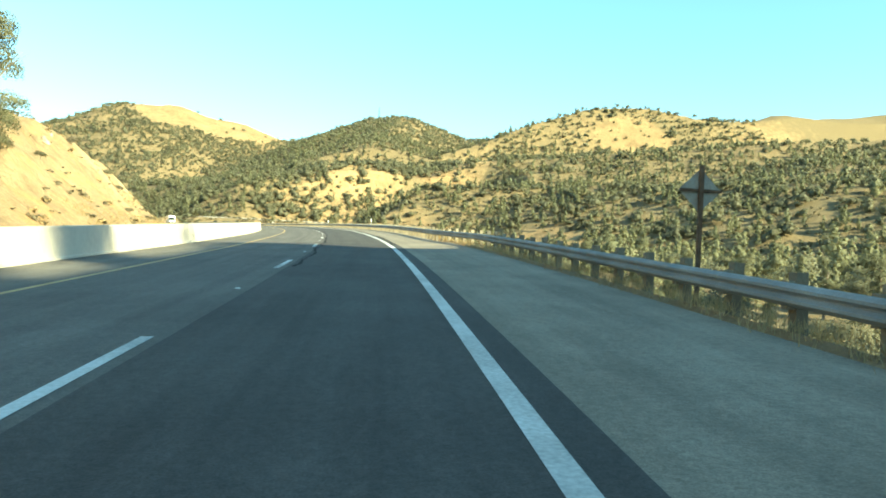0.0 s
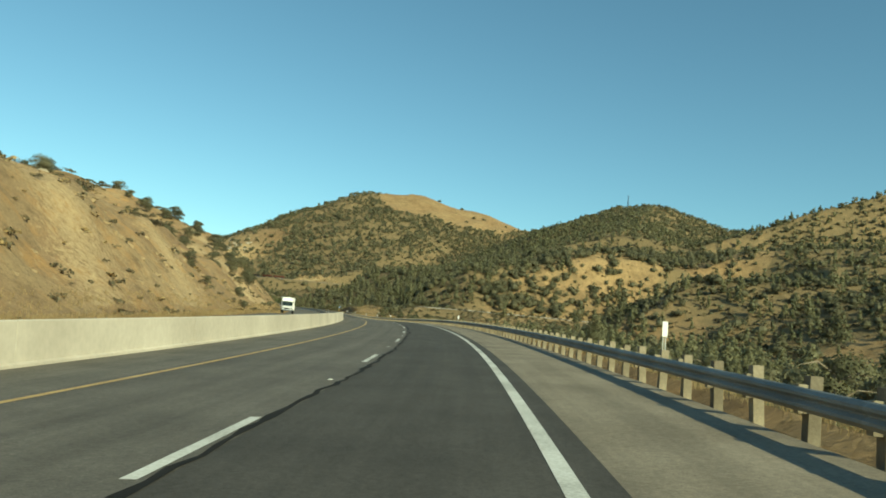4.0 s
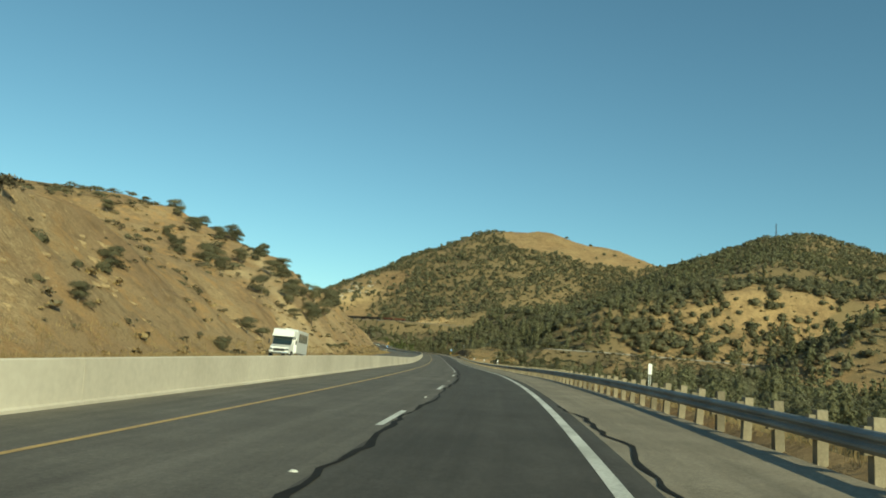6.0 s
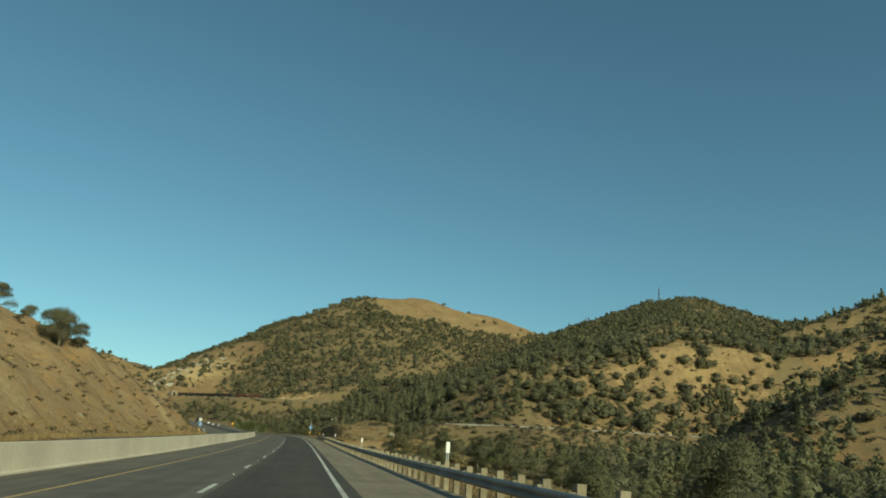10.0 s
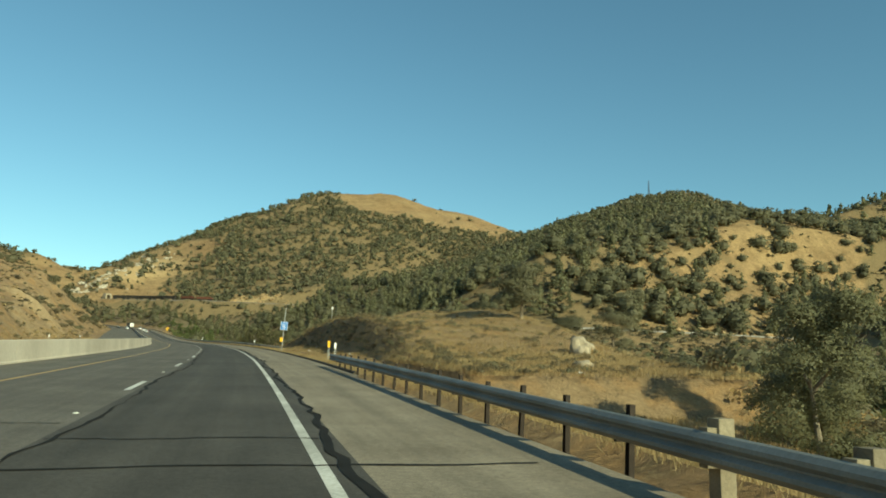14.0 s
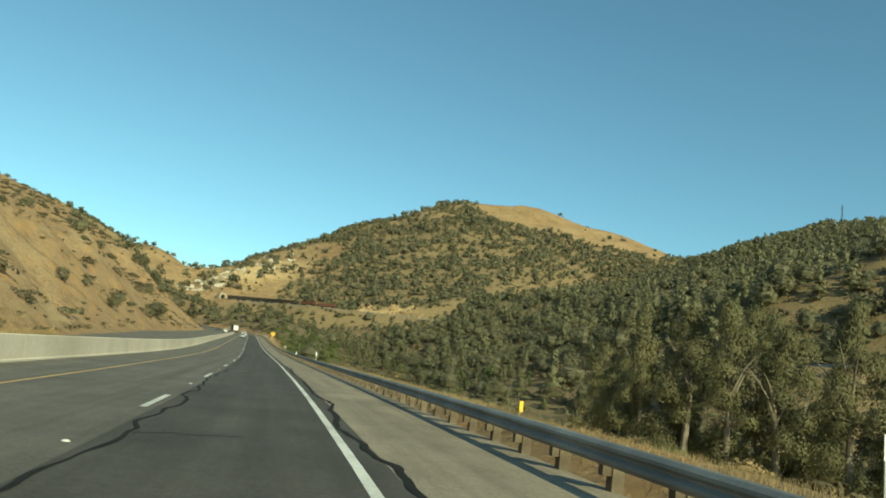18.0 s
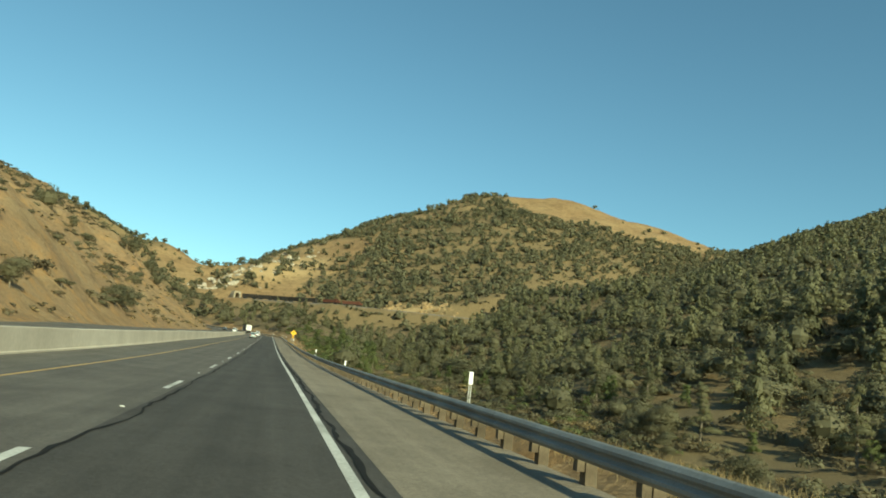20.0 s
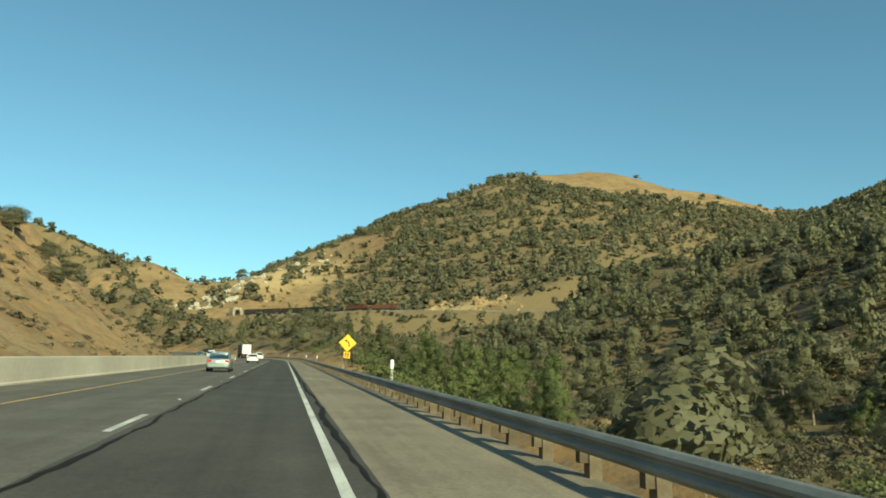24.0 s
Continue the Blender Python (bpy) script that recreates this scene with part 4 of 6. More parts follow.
# oaks on the left-hand hillsides
for x, y, k in ((-168, 388, 0.75), (-176, 401, 0.8), (-155, 378, 0.85), (-140, 365, 0.95), (-151, 383, 0.8), (-135, 361, 0.6), (-138, 373, 1.0), (-158, 404, 0.9), (-156, 407, 0.95), (-193, 470, 1.3), (-198, 476, 1.1), (-200, 484, 0.9), (-167, 399, 0.9), (-169, 369, 0.85), (-154, 357, 0.8), (-141, 356, 0.85), (-186, 383, 0.8), (-173, 364, 0.75), (-182, 394, 0.9), (-198, 388, 0.7), (-203, 367, 0.8), (-96, 271, 0.5), (-83, 256, 0.35), (-90, 282, 0.35), (-103, 303, 0.5), (-360, 786, 0.8), (-366, 795, 0.9), (-356, 779, 0.5), (-419, 846, 0.8), (-432, 868, 0.8), (-470, 922, 0.9), (-484, 915, 0.7), (-462, 869, 0.7), (-334, 742, 0.75), (-329, 722, 0.5), (-457, 898, 0.8), (-163, 363, 0.75), (-168, 372, 0.65), (-191, 387, 0.7), (-203, 420, 0.8), (-215, 416, 0.7), (-166, 379, 0.8), (-186, 372, 0.6), (-163, 393, 0.7), (-155, 384, 0.75), (-148, 378, 0.7), (-172, 362, 0.6), (-178, 366, 0.55), (-181, 396, 0.7), (-176, 400, 0.6), (-158, 398, 0.6), (-207, 384, 0.5), (-225, 418, 0.6), (-493, 945, 0.85), (-497, 949, 0.75), (-486, 924, 1.25), (-482, 930, 0.9), (-625, 1115, 0.9), (-643, 1160, 1.0), (-684, 1179, 0.9), (-598, 1120, 0.8), (-710, 1220, 0.9), (-692, 1217, 0.8), (-669, 1221, 0.9), (-812, 1451, 1.9), (-640, 1130, 0.8), (-655, 1145, 0.8)):
    z = float(ground_height(np.array([float(x)]), np.array([float(y)]))[0][0])
    spots_oak.append((x, y, z - 0.5, k, int(-x)))
for x, y, k in ((-640, 1262, 0.6), (-628, 1263, 0.7), (-618, 1258, 0.65), (-606, 1260, 0.7), (-596, 1256, 0.6), (-520, 1264, 0.6), (-655, 1256, 0.5), (-540, 1256, 0.6)):
    z = float(ground_height(np.array([float(x)]), np.array([float(y)]))[0][0])
    spots_oak.append((x, y, z - 0.5, k, int(-x)))
below_rng = np.random.RandomState(92)
for k in range(92):
    if k < 40:
        x, y = below_rng.uniform(-690, -430), below_rng.uniform(1215, 1262)
    elif k < 52:
        x = below_rng.uniform(-560, -450)
        y = 1257 + 0.2 * max(x + 540, 0)
    else:
        x, y = below_rng.uniform(-545, -425), below_rng.uniform(1292, 1345)
    z = float(ground_height(np.array([x]), np.array([y]))[0][0])
    spots_oak.append((x, y, z - 0.4, below_rng.uniform(0.3, 0.75), k))
crest_rng = np.random.RandomState(91)
for k in range(16):
    spots_bush.append(spot(crest_rng.uniform(165, 335), -crest_rng.uniform(36, 46), crest_rng.uniform(0.8, 1.5), 2 * crest_rng.randint(0, 6)))
for k in range(34):
    spots_bush.append(spot(crest_rng.uniform(110, 345), -crest_rng.uniform(58, 92), crest_rng.uniform(1.3, 2.4), crest_rng.randint(0, 12)))
place_copies(oak_protos, spots_oak, "live oaks near the highway", 1)
green_heroes = [tree_prototype("willow", 600 + k, "plume", 6.5, 6.0, 8000, 0.06, M_GREEN, "feathery green willow beside the guardrail") for k in range(3)]
place_copies(green_heroes, [spot(*q) for q in ((957, 25, 1.0, 0), (963, 27, 1.1, 1), (969, 24, 1.0, 2), (976, 26, 1.15, 0), (984, 24, 1.0, 1), (994, 25, 1.1, 2), (1006, 24, 1.0, 0), (1019, 25, 1.1, 1), (1034, 26, 1.2, 2), (972, 31, 1.1, 1), (990, 32, 1.2, 0), (1012, 33, 1.2, 2))], "willows beside the guardrail", 9)
hero_protos = [tree_prototype("grey_pine", 500 + k, "plume", 9.0, 11.0, 17000, 0.05, M_PINE, "feathery grey-green tree rising beside the guardrail") for k in range(3)]
place_copies(hero_protos, spots_hero, "tall trees beside the guardrail", 8)
saplings = [tree_prototype("sapling", 700 + k, "plume", 4.3, 3.1, 11000, 0.027, M_OLIVE, "slender olive-green sapling just below the guardrail") for k in range(3)]
place_copies(saplings, [spot(*q) for q in ((674.4, 8.0, 0.66, 0), (673.6, 8.7, 0.8, 1), (672.8, 9.5, 0.95, 2), (672.0, 10.2, 0.9, 0), (671.2, 11.0, 1.0, 1), (670.5, 12.2, 0.98, 2), (672.6, 11.5, 1.05, 0), (670.4, 13.8, 1.0, 1), (669.4, 13.0, 0.88, 2), (674.2, 10.2, 0.85, 0), (675.6, 9.3, 0.7, 1), (671.6, 14.6, 1.1, 2), (673.6, 13.0, 1.05, 0), (669.2, 15.5, 1.0, 1), (668.4, 14.2, 0.85, 2), (676.4, 11.4, 0.9, 0), (677.5, 9.8, 0.6, 1), (674.5, 15.0, 1.1, 1), (671.0, 17.0, 1.15, 2))], "saplings below the guardrail", 10)
place_copies(pine_protos, spots_pine, "grey pines near the highway", 2)
place_copies(green_protos, spots_green, "willows along the creek", 3)
place_copies(bush_protos, spots_bush, "scrub bushes on the bank", 4)
for ob, m in later:
    ob.matrix_basis = m
# dry tussocks and small scrub over the cut banks
bank_rng = np.random.RandomState(44)
nb = 5200
bs, bl = bank_rng.uniform(-10, 1120, nb), -(25.5 + bank_rng.uniform(0, 1, nb) ** 1.3 * 75)
bh = np.interp(bs, ST, HD)
bx, by = np.interp(bs, ST, PL[:, 0]) + np.cos(bh) * bl, np.interp(bs, ST, PL[:, 1]) + np.sin(bh) * bl
bz = ground_height(bx, by)[0]
small = bank_rng.uniform(0.25, 0.95, nb)
dense = fbm(bx, by, 35, 3, 18) > -0.15
for m, mat, label in ((dense & (bank_rng.uniform(size=nb) < 0.6), M_SCRUB, "dry tussocks and twiggy scrub on the cut bank"), (dense & (bank_rng.uniform(size=nb) < 0.3), M_STRAW, "straw-coloured tussocks on the cut bank")):
    woods("bank_scrub", bx[m], by[m], bz[m], small[m], small[m] * 1.1, "bush", 30, 0.16, mat, label, 51)
def ty_road(x, y):
    """Distance to the old road."""
    best = np.full_like(x, 1e9)
    for (ax, ay, az), (bx, by, bz) in zip(OLD_ROAD, OLD_ROAD[1:]):
        t = np.clip(((x - ax) * (bx - ax) + (y - ay) * (by - ay)) / ((bx - ax) ** 2 + (by - ay) ** 2), 0, 1)
        best = np.minimum(best, np.hypot(x - ax - t * (bx - ax), y - ay - t * (by - ay)))
    return best


# low chaparral between the trees on the far slopes
fill = np.random.RandomState(61)
fx, fy = np.where(np.arange(46000) < 26000, fill.uniform(-820, 520, 46000), fill.uniform(-480, 160, 46000)), np.where(np.arange(46000) < 26000, fill.uniform(250, 1750, 46000), fill.uniform(250, 1200, 46000))
fz, fs, fl = ground_height(fx, fy)
fc = cover_at(fx, fy, fz, fs, fl)
ok = (fl > 42) & (fill.uniform(size=46000) < 0.2 + 0.6 * fc + 0.5 * (fl < 220) * (fc > 0.35)) & ((fc > 0.3) | (fill.uniform(size=46000) < 0.5)) & ~((fs > 535) & (fs < 700) & (fl < 45))
for (ax, ay, az), (bx_, by_, bz_) in list(zip(OLD_ROAD, OLD_ROAD[1:])) + list(zip(RAILWAY, RAILWAY[1:])):
    t_ = np.clip(((fx - ax) * (bx_ - ax) + (fy - ay) * (by_ - ay)) / ((bx_ - ax) ** 2 + (by_ - ay) ** 2), 0, 1)
    ok &= np.hypot(fx - ax - t_ * (bx_ - ax), fy - ay - t_ * (by_ - ay)) > 7
pick = fill.uniform(size=46000)
for far in (0, 1, 2):
    for mat, low, high in ((M_OAK, 0.0, 0.5), (M_SCRUB, 0.5, 1.0)):
        m = ok & (pick >= low) & (pick < high) & ((fl > 220), (fl <= 220) & (fl > 110), (fl <= 110))[far]
        h = fill.uniform(0.9, 2.6, m.sum())
        woods("chaparral", fx[m], fy[m], fz[m], h, h * fill.uniform(0.9, 1.6, m.sum()), "bush", (9, 34, 120)[far], (0.36, 0.165, 0.08)[far], mat, "low chaparral between the oaks", 71 + far)
# spaced oaks on the golden face below the mast
face = np.random.RandomState(23)
ox, oy = face.uniform(-165, 110, 1300), face.uniform(700, 1220, 1300)
oz_, os_, ol_ = ground_height(ox, oy)
m = (np.hypot((ox + 35) / 130, (oy - 960) / 255) < 1) & (ty_road(ox, oy) > 9) & (oy > 822 + 0.62 * (ox + 105))
h = 5.5 + 8.0 * face.uniform(0, 1, m.sum()) ** 1.5
woods("hillside_oaks", ox[m], oy[m], oz_[m], h, h * face.uniform(1.0, 1.4, m.sum()), "oak", 320, 0.037, M_OAK, "rounded live oaks spaced over the golden slope", 24)
# the trees on the rise that shades the first stretch
shade_rng = np.random.RandomState(5)
sh = [spot(shade_rng.uniform(-95, 8), shade_rng.uniform(34, 62), shade_rng.uniform(0.8, 1.4), shade_rng.randint(0, 12)) for _ in range(34)]
place_copies(oak_protos, [(*q[:4], q[4]) for q in sh], "live oaks near the highway", 6)

# ---- dry grass along the verges ----
def tufts(name, s, lat, count, tall, seed, label, broad=1.0):
    """Blades of dry grass at places along the road."""
    rng = np.random.RandomState(seed)
    head = np.interp(s, ST, HD)
    x = np.interp(s, ST, PL[:, 0]) + np.cos(head) * lat
    y = np.interp(s, ST, PL[:, 1]) + np.sin(head) * lat
    z = ground_height(x, y)[0]
    n = len(x) * count
    x, y, z = [np.repeat(a, count) for a in (x, y, z)]
    x, y = x + rng.normal(scale=0.12 + 0.04 * broad, size=n), y + rng.normal(scale=0.12 + 0.04 * broad, size=n)
    a = rng.uniform(0, 6.28, n)
    h = tall * rng.uniform(0.4, 1.15, n)
    w = rng.uniform(0.003, 0.008, n) * broad
    lean = rng.normal(scale=0.35, size=(n, 2)) * h[:, None]
    dx, dy = np.cos(a) * w, np.sin(a) * w
    low = z - 0.05
    c = np.stack([np.stack([x - dx, y - dy, low], 1), np.stack([x + dx, y + dy, low], 1), np.stack([x + lean[:, 0] + dx * 0.3, y + lean[:, 1] + dy * 0.3, low + h], 1), np.stack([x + lean[:, 0] - dx * 0.3, y + lean[:, 1] - dy * 0.3, low + h], 1)], 1)
    return tagged(new(name, as_mesh(name, c, M_STRAW)), label, "grass", kind="stuff")


g = np.random.RandomState(21)
n1 = 5000
tufts("dry_grass", g.uniform(60, 900, n1), 5.3 + g.exponential(1.6, n1), 14, 0.2, 31, "dry straw-coloured grass behind the guardrail")
n3 = 9000
tufts("dry_grass", g.uniform(0, 1000, n3), 5.15 + abs(g.normal(scale=0.3, size=n3)), 12, 0.19, 33, "dry straw-coloured grass under the guardrail")
n4 = 6000
tufts("dry_grass", g.uniform(640, 1010, n4), 5.4 + g.uniform(0, 1, n4) * 2.6, 11, 0.17, 34, "dry flattened grass beside the guardrail")
n2 = 20000
tufts("dry_grass", g.uniform(520, 650, n2), 7.5 + g.uniform(0, 1, n2) * 30, 12, 0.27, 32, "dry straw-coloured grass on the mound", 1.7)
n5 = 12000
tufts("dry_grass", g.uniform(452, 560, n5), 5.8 + g.uniform(0, 1, n5) ** 1.2 * 24, 10, 0.33, 35, "dry straw-coloured grass below the guardrail before the mound", 2.2)
n6 = 9000
tufts("dry_grass", g.uniform(90, 760, n6), -(24.0 + g.uniform(0, 1, n6) ** 1.5 * 6.0), 8, 0.45, 36, "dry straw grass along the foot of the bank", 4.0)

# brush on the cut below the mound
brush = np.random.RandomState(87)
nb = 4200
bs, bl = brush.uniform(538, 655, nb), np.where(np.arange(nb) < 2600, 8.5 + brush.uniform(0, 1, nb) ** 1.2 * 24, brush.uniform(10.0, 13.2, nb))
bh = np.interp(bs, ST, HD)
bx, by = np.interp(bs, ST, PL[:, 0]) + np.cos(bh) * bl, np.interp(bs, ST, PL[:, 1]) + np.sin(bh) * bl
bz = ground_height(bx, by)[0]
small = brush.uniform(0.18, 0.62, nb) * np.where(bl < 10.5, 0.4, 1.0)
kind_of = brush.uniform(size=nb)
for low, high, mat, label in ((0.0, 0.4, M_SCRUB, "twiggy grey-brown brush on the cut bank"), (0.9, 1.0, M_OAK, "small dark shrubs on the cut bank")):
    m = (kind_of >= low) & (kind_of < high)
    woods("bank_scrub", bx[m], by[m], bz[m] - 0.05, small[m], small[m] * 1.15, "bush", 190, 0.042, mat, label, 88)

# shrubs spread over the hillside beyond the median, thicker towards the crest and in the folds
nb = 2400
bs, bl = brush.uniform(310, 1180, nb), -(27 + brush.uniform(0, 1, nb) * 125)
bh = np.interp(bs, ST, HD)
bx, by = np.interp(bs, ST, PL[:, 0]) + np.cos(bh) * bl, np.interp(bs, ST, PL[:, 1]) + np.sin(bh) * bl
bz = ground_height(bx, by)[0]
thick = fbm(bx, by, 34.0, 3, 77) + (-bl - 60) * 0.006
keep = thick > brush.uniform(-0.35, 0.55, nb)
small = brush.uniform(0.5, 1.0, nb) ** 2 * 2.6
kind_of = brush.uniform(size=nb)
for low, high, mat, label in ((0.0, 0.45, M_SCRUB, "grey-brown shrubs on the dry hillside"), (0.45, 1.0, M_OAK, "dark green shrubs on the dry hillside")):
    m = keep & (kind_of >= low) & (kind_of < high)
    woods("hillside_shrubs", bx[m], by[m], bz[m] - 0.15, small[m], small[m] * 1.3, "bush", 120, 0.08, mat, label, 93)

nb = 2600
bs, bl = brush.uniform(650, 1010, nb), 7.8 + brush.uniform(0, 1, nb) * 18
bh = np.interp(bs, ST, HD)
bx, by = np.interp(bs, ST, PL[:, 0]) + np.cos(bh) * bl, np.interp(bs, ST, PL[:, 1]) + np.sin(bh) * bl
bz = ground_height(bx, by)[0]
small = brush.uniform(0.3, 1.1, nb) * np.where(bl < 11, 0.5, 1.0)
kind_of = brush.uniform(size=nb)
for low, high, mat, label in ((0.0, 0.4, M_SCRUB, "brown twiggy brush below the guardrail"), (0.4, 0.65, M_STRAW, "straw-coloured clumps below the guardrail"), (0.65, 0.85, M_OAK, "small dark shrubs below the guardrail"), (0.85, 1.0, M_GREEN, "green shrubs below the guardrail")):
    m = (kind_of >= low) & (kind_of < high)
    woods("verge_brush", bx[m], by[m], bz[m] - 0.05, small[m], small[m] * 1.2, "bush", 140, 0.065, mat, label, 90)

# low growth over the creek's flat below the second guardrail, and over the gully before the mound
for s0, s1, nb, reach, streamside in ((770, 1120, 2700, 52, 1.0), (440, 546, 2200, 62, 0.25)):
    bs, bl = brush.uniform(s0, s1, nb), 9 + brush.uniform(0, 1, nb) * reach
    bh = np.interp(bs, ST, HD)
    bx, by = np.interp(bs, ST, PL[:, 0]) + np.cos(bh) * bl, np.interp(bs, ST, PL[:, 1]) + np.sin(bh) * bl
    bz = ground_height(bx, by)[0]
    keep = (fbm(bx, by, 22.0, 3, 41) > brush.uniform(-0.6, 0.25, nb)) & ((s0 > 700) | (bl > 25))
    small = brush.uniform(0.35, 1.0, nb) ** 2 * 2.3 + 0.3
    green_strip = streamside * np.exp(-((bl - 17 - 5 * fbm(bx, by, 30, 2, 42)) / 8) ** 2)
    kind_of = np.maximum(brush.uniform(size=nb) - 0.85 * green_strip, -1.0 if streamside > 0.5 else 0.19 + 0.02 * (brush.uniform(size=nb) < 0.9))
    for low, high, mat, label in ((-1.0, 0.2, M_GREEN, "green streamside shrubs below the guardrail"), (0.2, 0.55, M_SCRUB, "brown twiggy brush on the creek flat"), (0.55, 0.7, M_STRAW, "straw-coloured clumps on the creek flat"), (0.7, 1.0, M_OAK, "dark shrubs on the creek flat")):
        m = keep & (kind_of >= low) & (kind_of < high)
        woods("creek_brush", bx[m], by[m], bz[m] - 0.05, small[m], small[m] * 1.25, "bush", 170, 0.05, mat, label, 95)

# ---- barrier ----
def along(name, s0, s1, profile, mat, ds=2.0, parent=None, smooth=False):
    """A profile of (u, z) pairs drawn along the road, closed at both ends."""
    s = np.linspace(s0, s1, max(2, int((s1 - s0) / ds) + 1))
    k = len(profile)
    v = np.stack([road_at(s, u, z) for u, z in profile], 1).reshape(-1, 3)
    faces = [(i * k + j, i * k + (j + 1) % k, (i + 1) * k + (j + 1) % k, (i + 1) * k + j) for i in range(len(s) - 1) for j in range(k)]
    faces += [tuple(range(k - 1, -1, -1)), tuple((len(s) - 1) * k + j for j in range(k))]
    ob = mesh_object(name, v, faces, mat, smooth)
    ob.parent = parent
    return ob


barrier = tagged(new("median_barrier"), "pale concrete median barrier along the inner shoulder", "barrier", kind="structure")
BARRIER = [(-10.43, -0.05), (-10.43, 0.06), (-10.51, 0.1), (-10.57, 0.99), (-10.61, 1.02), (-10.75, 1.02), (-10.79, 0.99), (-10.85, 0.1), (-10.93, 0.06), (-10.93, -0.05)]
for k in range(113):
    along("barrier_segment", -55 + 12 * k, -55 + 12 * k + 11.985, BARRIER, M_CONCRETE, 3.0, barrier)


# ---- guardrail ----
def oriented(s, u, dz=0.0):
    x, y, z = road_at(s, u, dz)
    return Matrix.Translation((x, y, z)) @ Matrix.Rotation(float(np.interp(s, ST, HD)), 4, "Z")


W_BEAM = [(0.0, 0.43), (-0.03, 0.45), (-0.08, 0.49), (-0.08, 0.53), (-0.02, 0.575), (-0.02, 0.595), (-0.08, 0.64), (-0.08, 0.68), (-0.03, 0.725), (0.0, 0.74)]


def beam_mesh():
    back = [(u + 0.004, z) for u, z in reversed(W_BEAM)]
    ring = W_BEAM + back
    k = len(ring)
    v = [(u, y, z) for y in (-0.02, 3.83) for u, z in ring]
    f = [(j, (j + 1) % k, k + (j + 1) % k, k + j) for j in range(k)]
    me = bpy.data.meshes.new("beam")
    me.from_pydata(v, [], f)
    me.materials.append(M_STEEL)
    return me


def bm_mesh(name, bm, mat):
    me = bpy.data.meshes.new(name)
    bm.to_mesh(me)
    bm.free()
    me.materials.append(mat)
    return me


BEAM = beam_mesh()
POST = bm_mesh("post", box(bmesh.new(), 0, 0, 0.19, 0.17, 0.2, 1.36, 0.008), M_POST)
BLOCK = bm_mesh("block", box(bmesh.new(), 0, 0, 0.61, 0.2, 0.15, 0.38, 0.006), M_POST)
M_DARK_STEEL = material("rusted steel post", [(0.3, (0.03, 0.024, 0.02)), (0.7, (0.06, 0.048, 0.04))], 3.0, 0.8, metal=0.3, fine=30)
DARK_POST = bm_mesh("post", box(bmesh.new(), 0, 0, 0.19, 0.17, 0.2, 1.36, 0.008), M_DARK_POST)
DARK_BLOCK = bm_mesh("block", box(bmesh.new(), 0, 0, 0.61, 0.2, 0.15, 0.34, 0.006), M_DARK_POST)
STEEL_POST = bm_mesh("steel_post", box(box(box(bmesh.new(), 0, -0.05, 0.2, 0.07, 0.006, 1.36), 0, 0.05, 0.2, 0.07, 0.006, 1.36), 0, 0, 0.2, 0.006, 0.1, 1.36), M_DARK_STEEL)

STEEL_BLOCK = bm_mesh("steel_block", box(bmesh.new(), 0, 0, 0.58, 0.16, 0.07, 0.3, 0.004), M_DARK_STEEL)


def child(name, me, parent, m):
    ob = new(name, me)
    ob.parent = parent
    ob.matrix_basis = m
    return ob


FLARE = 6.8
SINK = 0.1      # how far the beams have settled below their nominal height


def guardrail(s0, s1, steel_from, u, low, flare, label):
    """Beams on blocks and posts; low: the post's drop; flare: metres over which the start bends away and down."""
    root = tagged(new("guardrail"), label, "guardrail", group="roadside guardrails")
    n = int((s1 - s0) / 3.81)
    rng = np.random.RandomState(int(s0) + 200)

    def bend(s):
        k = max(0.0, (s0 + flare - s) / flare) if flare else 0.0
        out = 0.85 * min(1.0, max(0.0, (50 - s) / 12)) if s0 < 0 else 0.0    # the shoulder is wider at the start
        return FLARE * k ** 2.0 + out, -0.62 * k ** 2.0

    def frame_at(s):
        (a, za), (c, zc) = bend(s), bend(s + 0.4)
        return oriented(s, u + a, za) @ Matrix.Rotation(math.atan2(a - c, 0.4), 4, "Z")
    for k in range(n):
        s = s0 + 3.81 * k
        (a, za), (c, zc) = bend(s), bend(s + 3.81)
        p, q = Vector(road_at(s, u + a, za - SINK)), Vector(road_at(s + 3.81, u + c, zc - SINK))
        d = q - p
        m = Matrix.Translation(p) @ Matrix.Rotation(math.atan2(-d.x, d.y), 4, "Z") @ Matrix.Rotation(math.atan2(d.z, math.hypot(d.x, d.y)), 4, "X") @ Matrix.Diagonal((1, d.length / 3.81, 1, 1))
        child("beam", BEAM, root, m)
        for q in (0, 1.905):
            steel = steel_from and s > steel_from
            at = frame_at(s + q)
            drop = low + (0.11 if steel else 0.04)
            child("post", STEEL_POST if steel else DARK_POST if flare else POST, root, at @ Matrix.Translation((0.22, 0, rng.uniform(-0.04, 0.03) - drop - 0.05)) @ Matrix.Rotation(rng.normal(scale=0.025), 4, "Y"))
            child("block", STEEL_BLOCK if steel else DARK_BLOCK if flare else BLOCK, root, at @ Matrix.Translation((0.11, 0, rng.uniform(-0.02, 0.02) - low * 0.6 - 0.13)))
    return root


guardrail(-22.43, 548, 513, 3.4, 0.0, 0, "galvanised steel guardrail on weathered timber posts")
guardrail(631, 1180, 0, 3.08, 0.22, 17, "galvanised steel guardrail on darker timber posts above the creek")

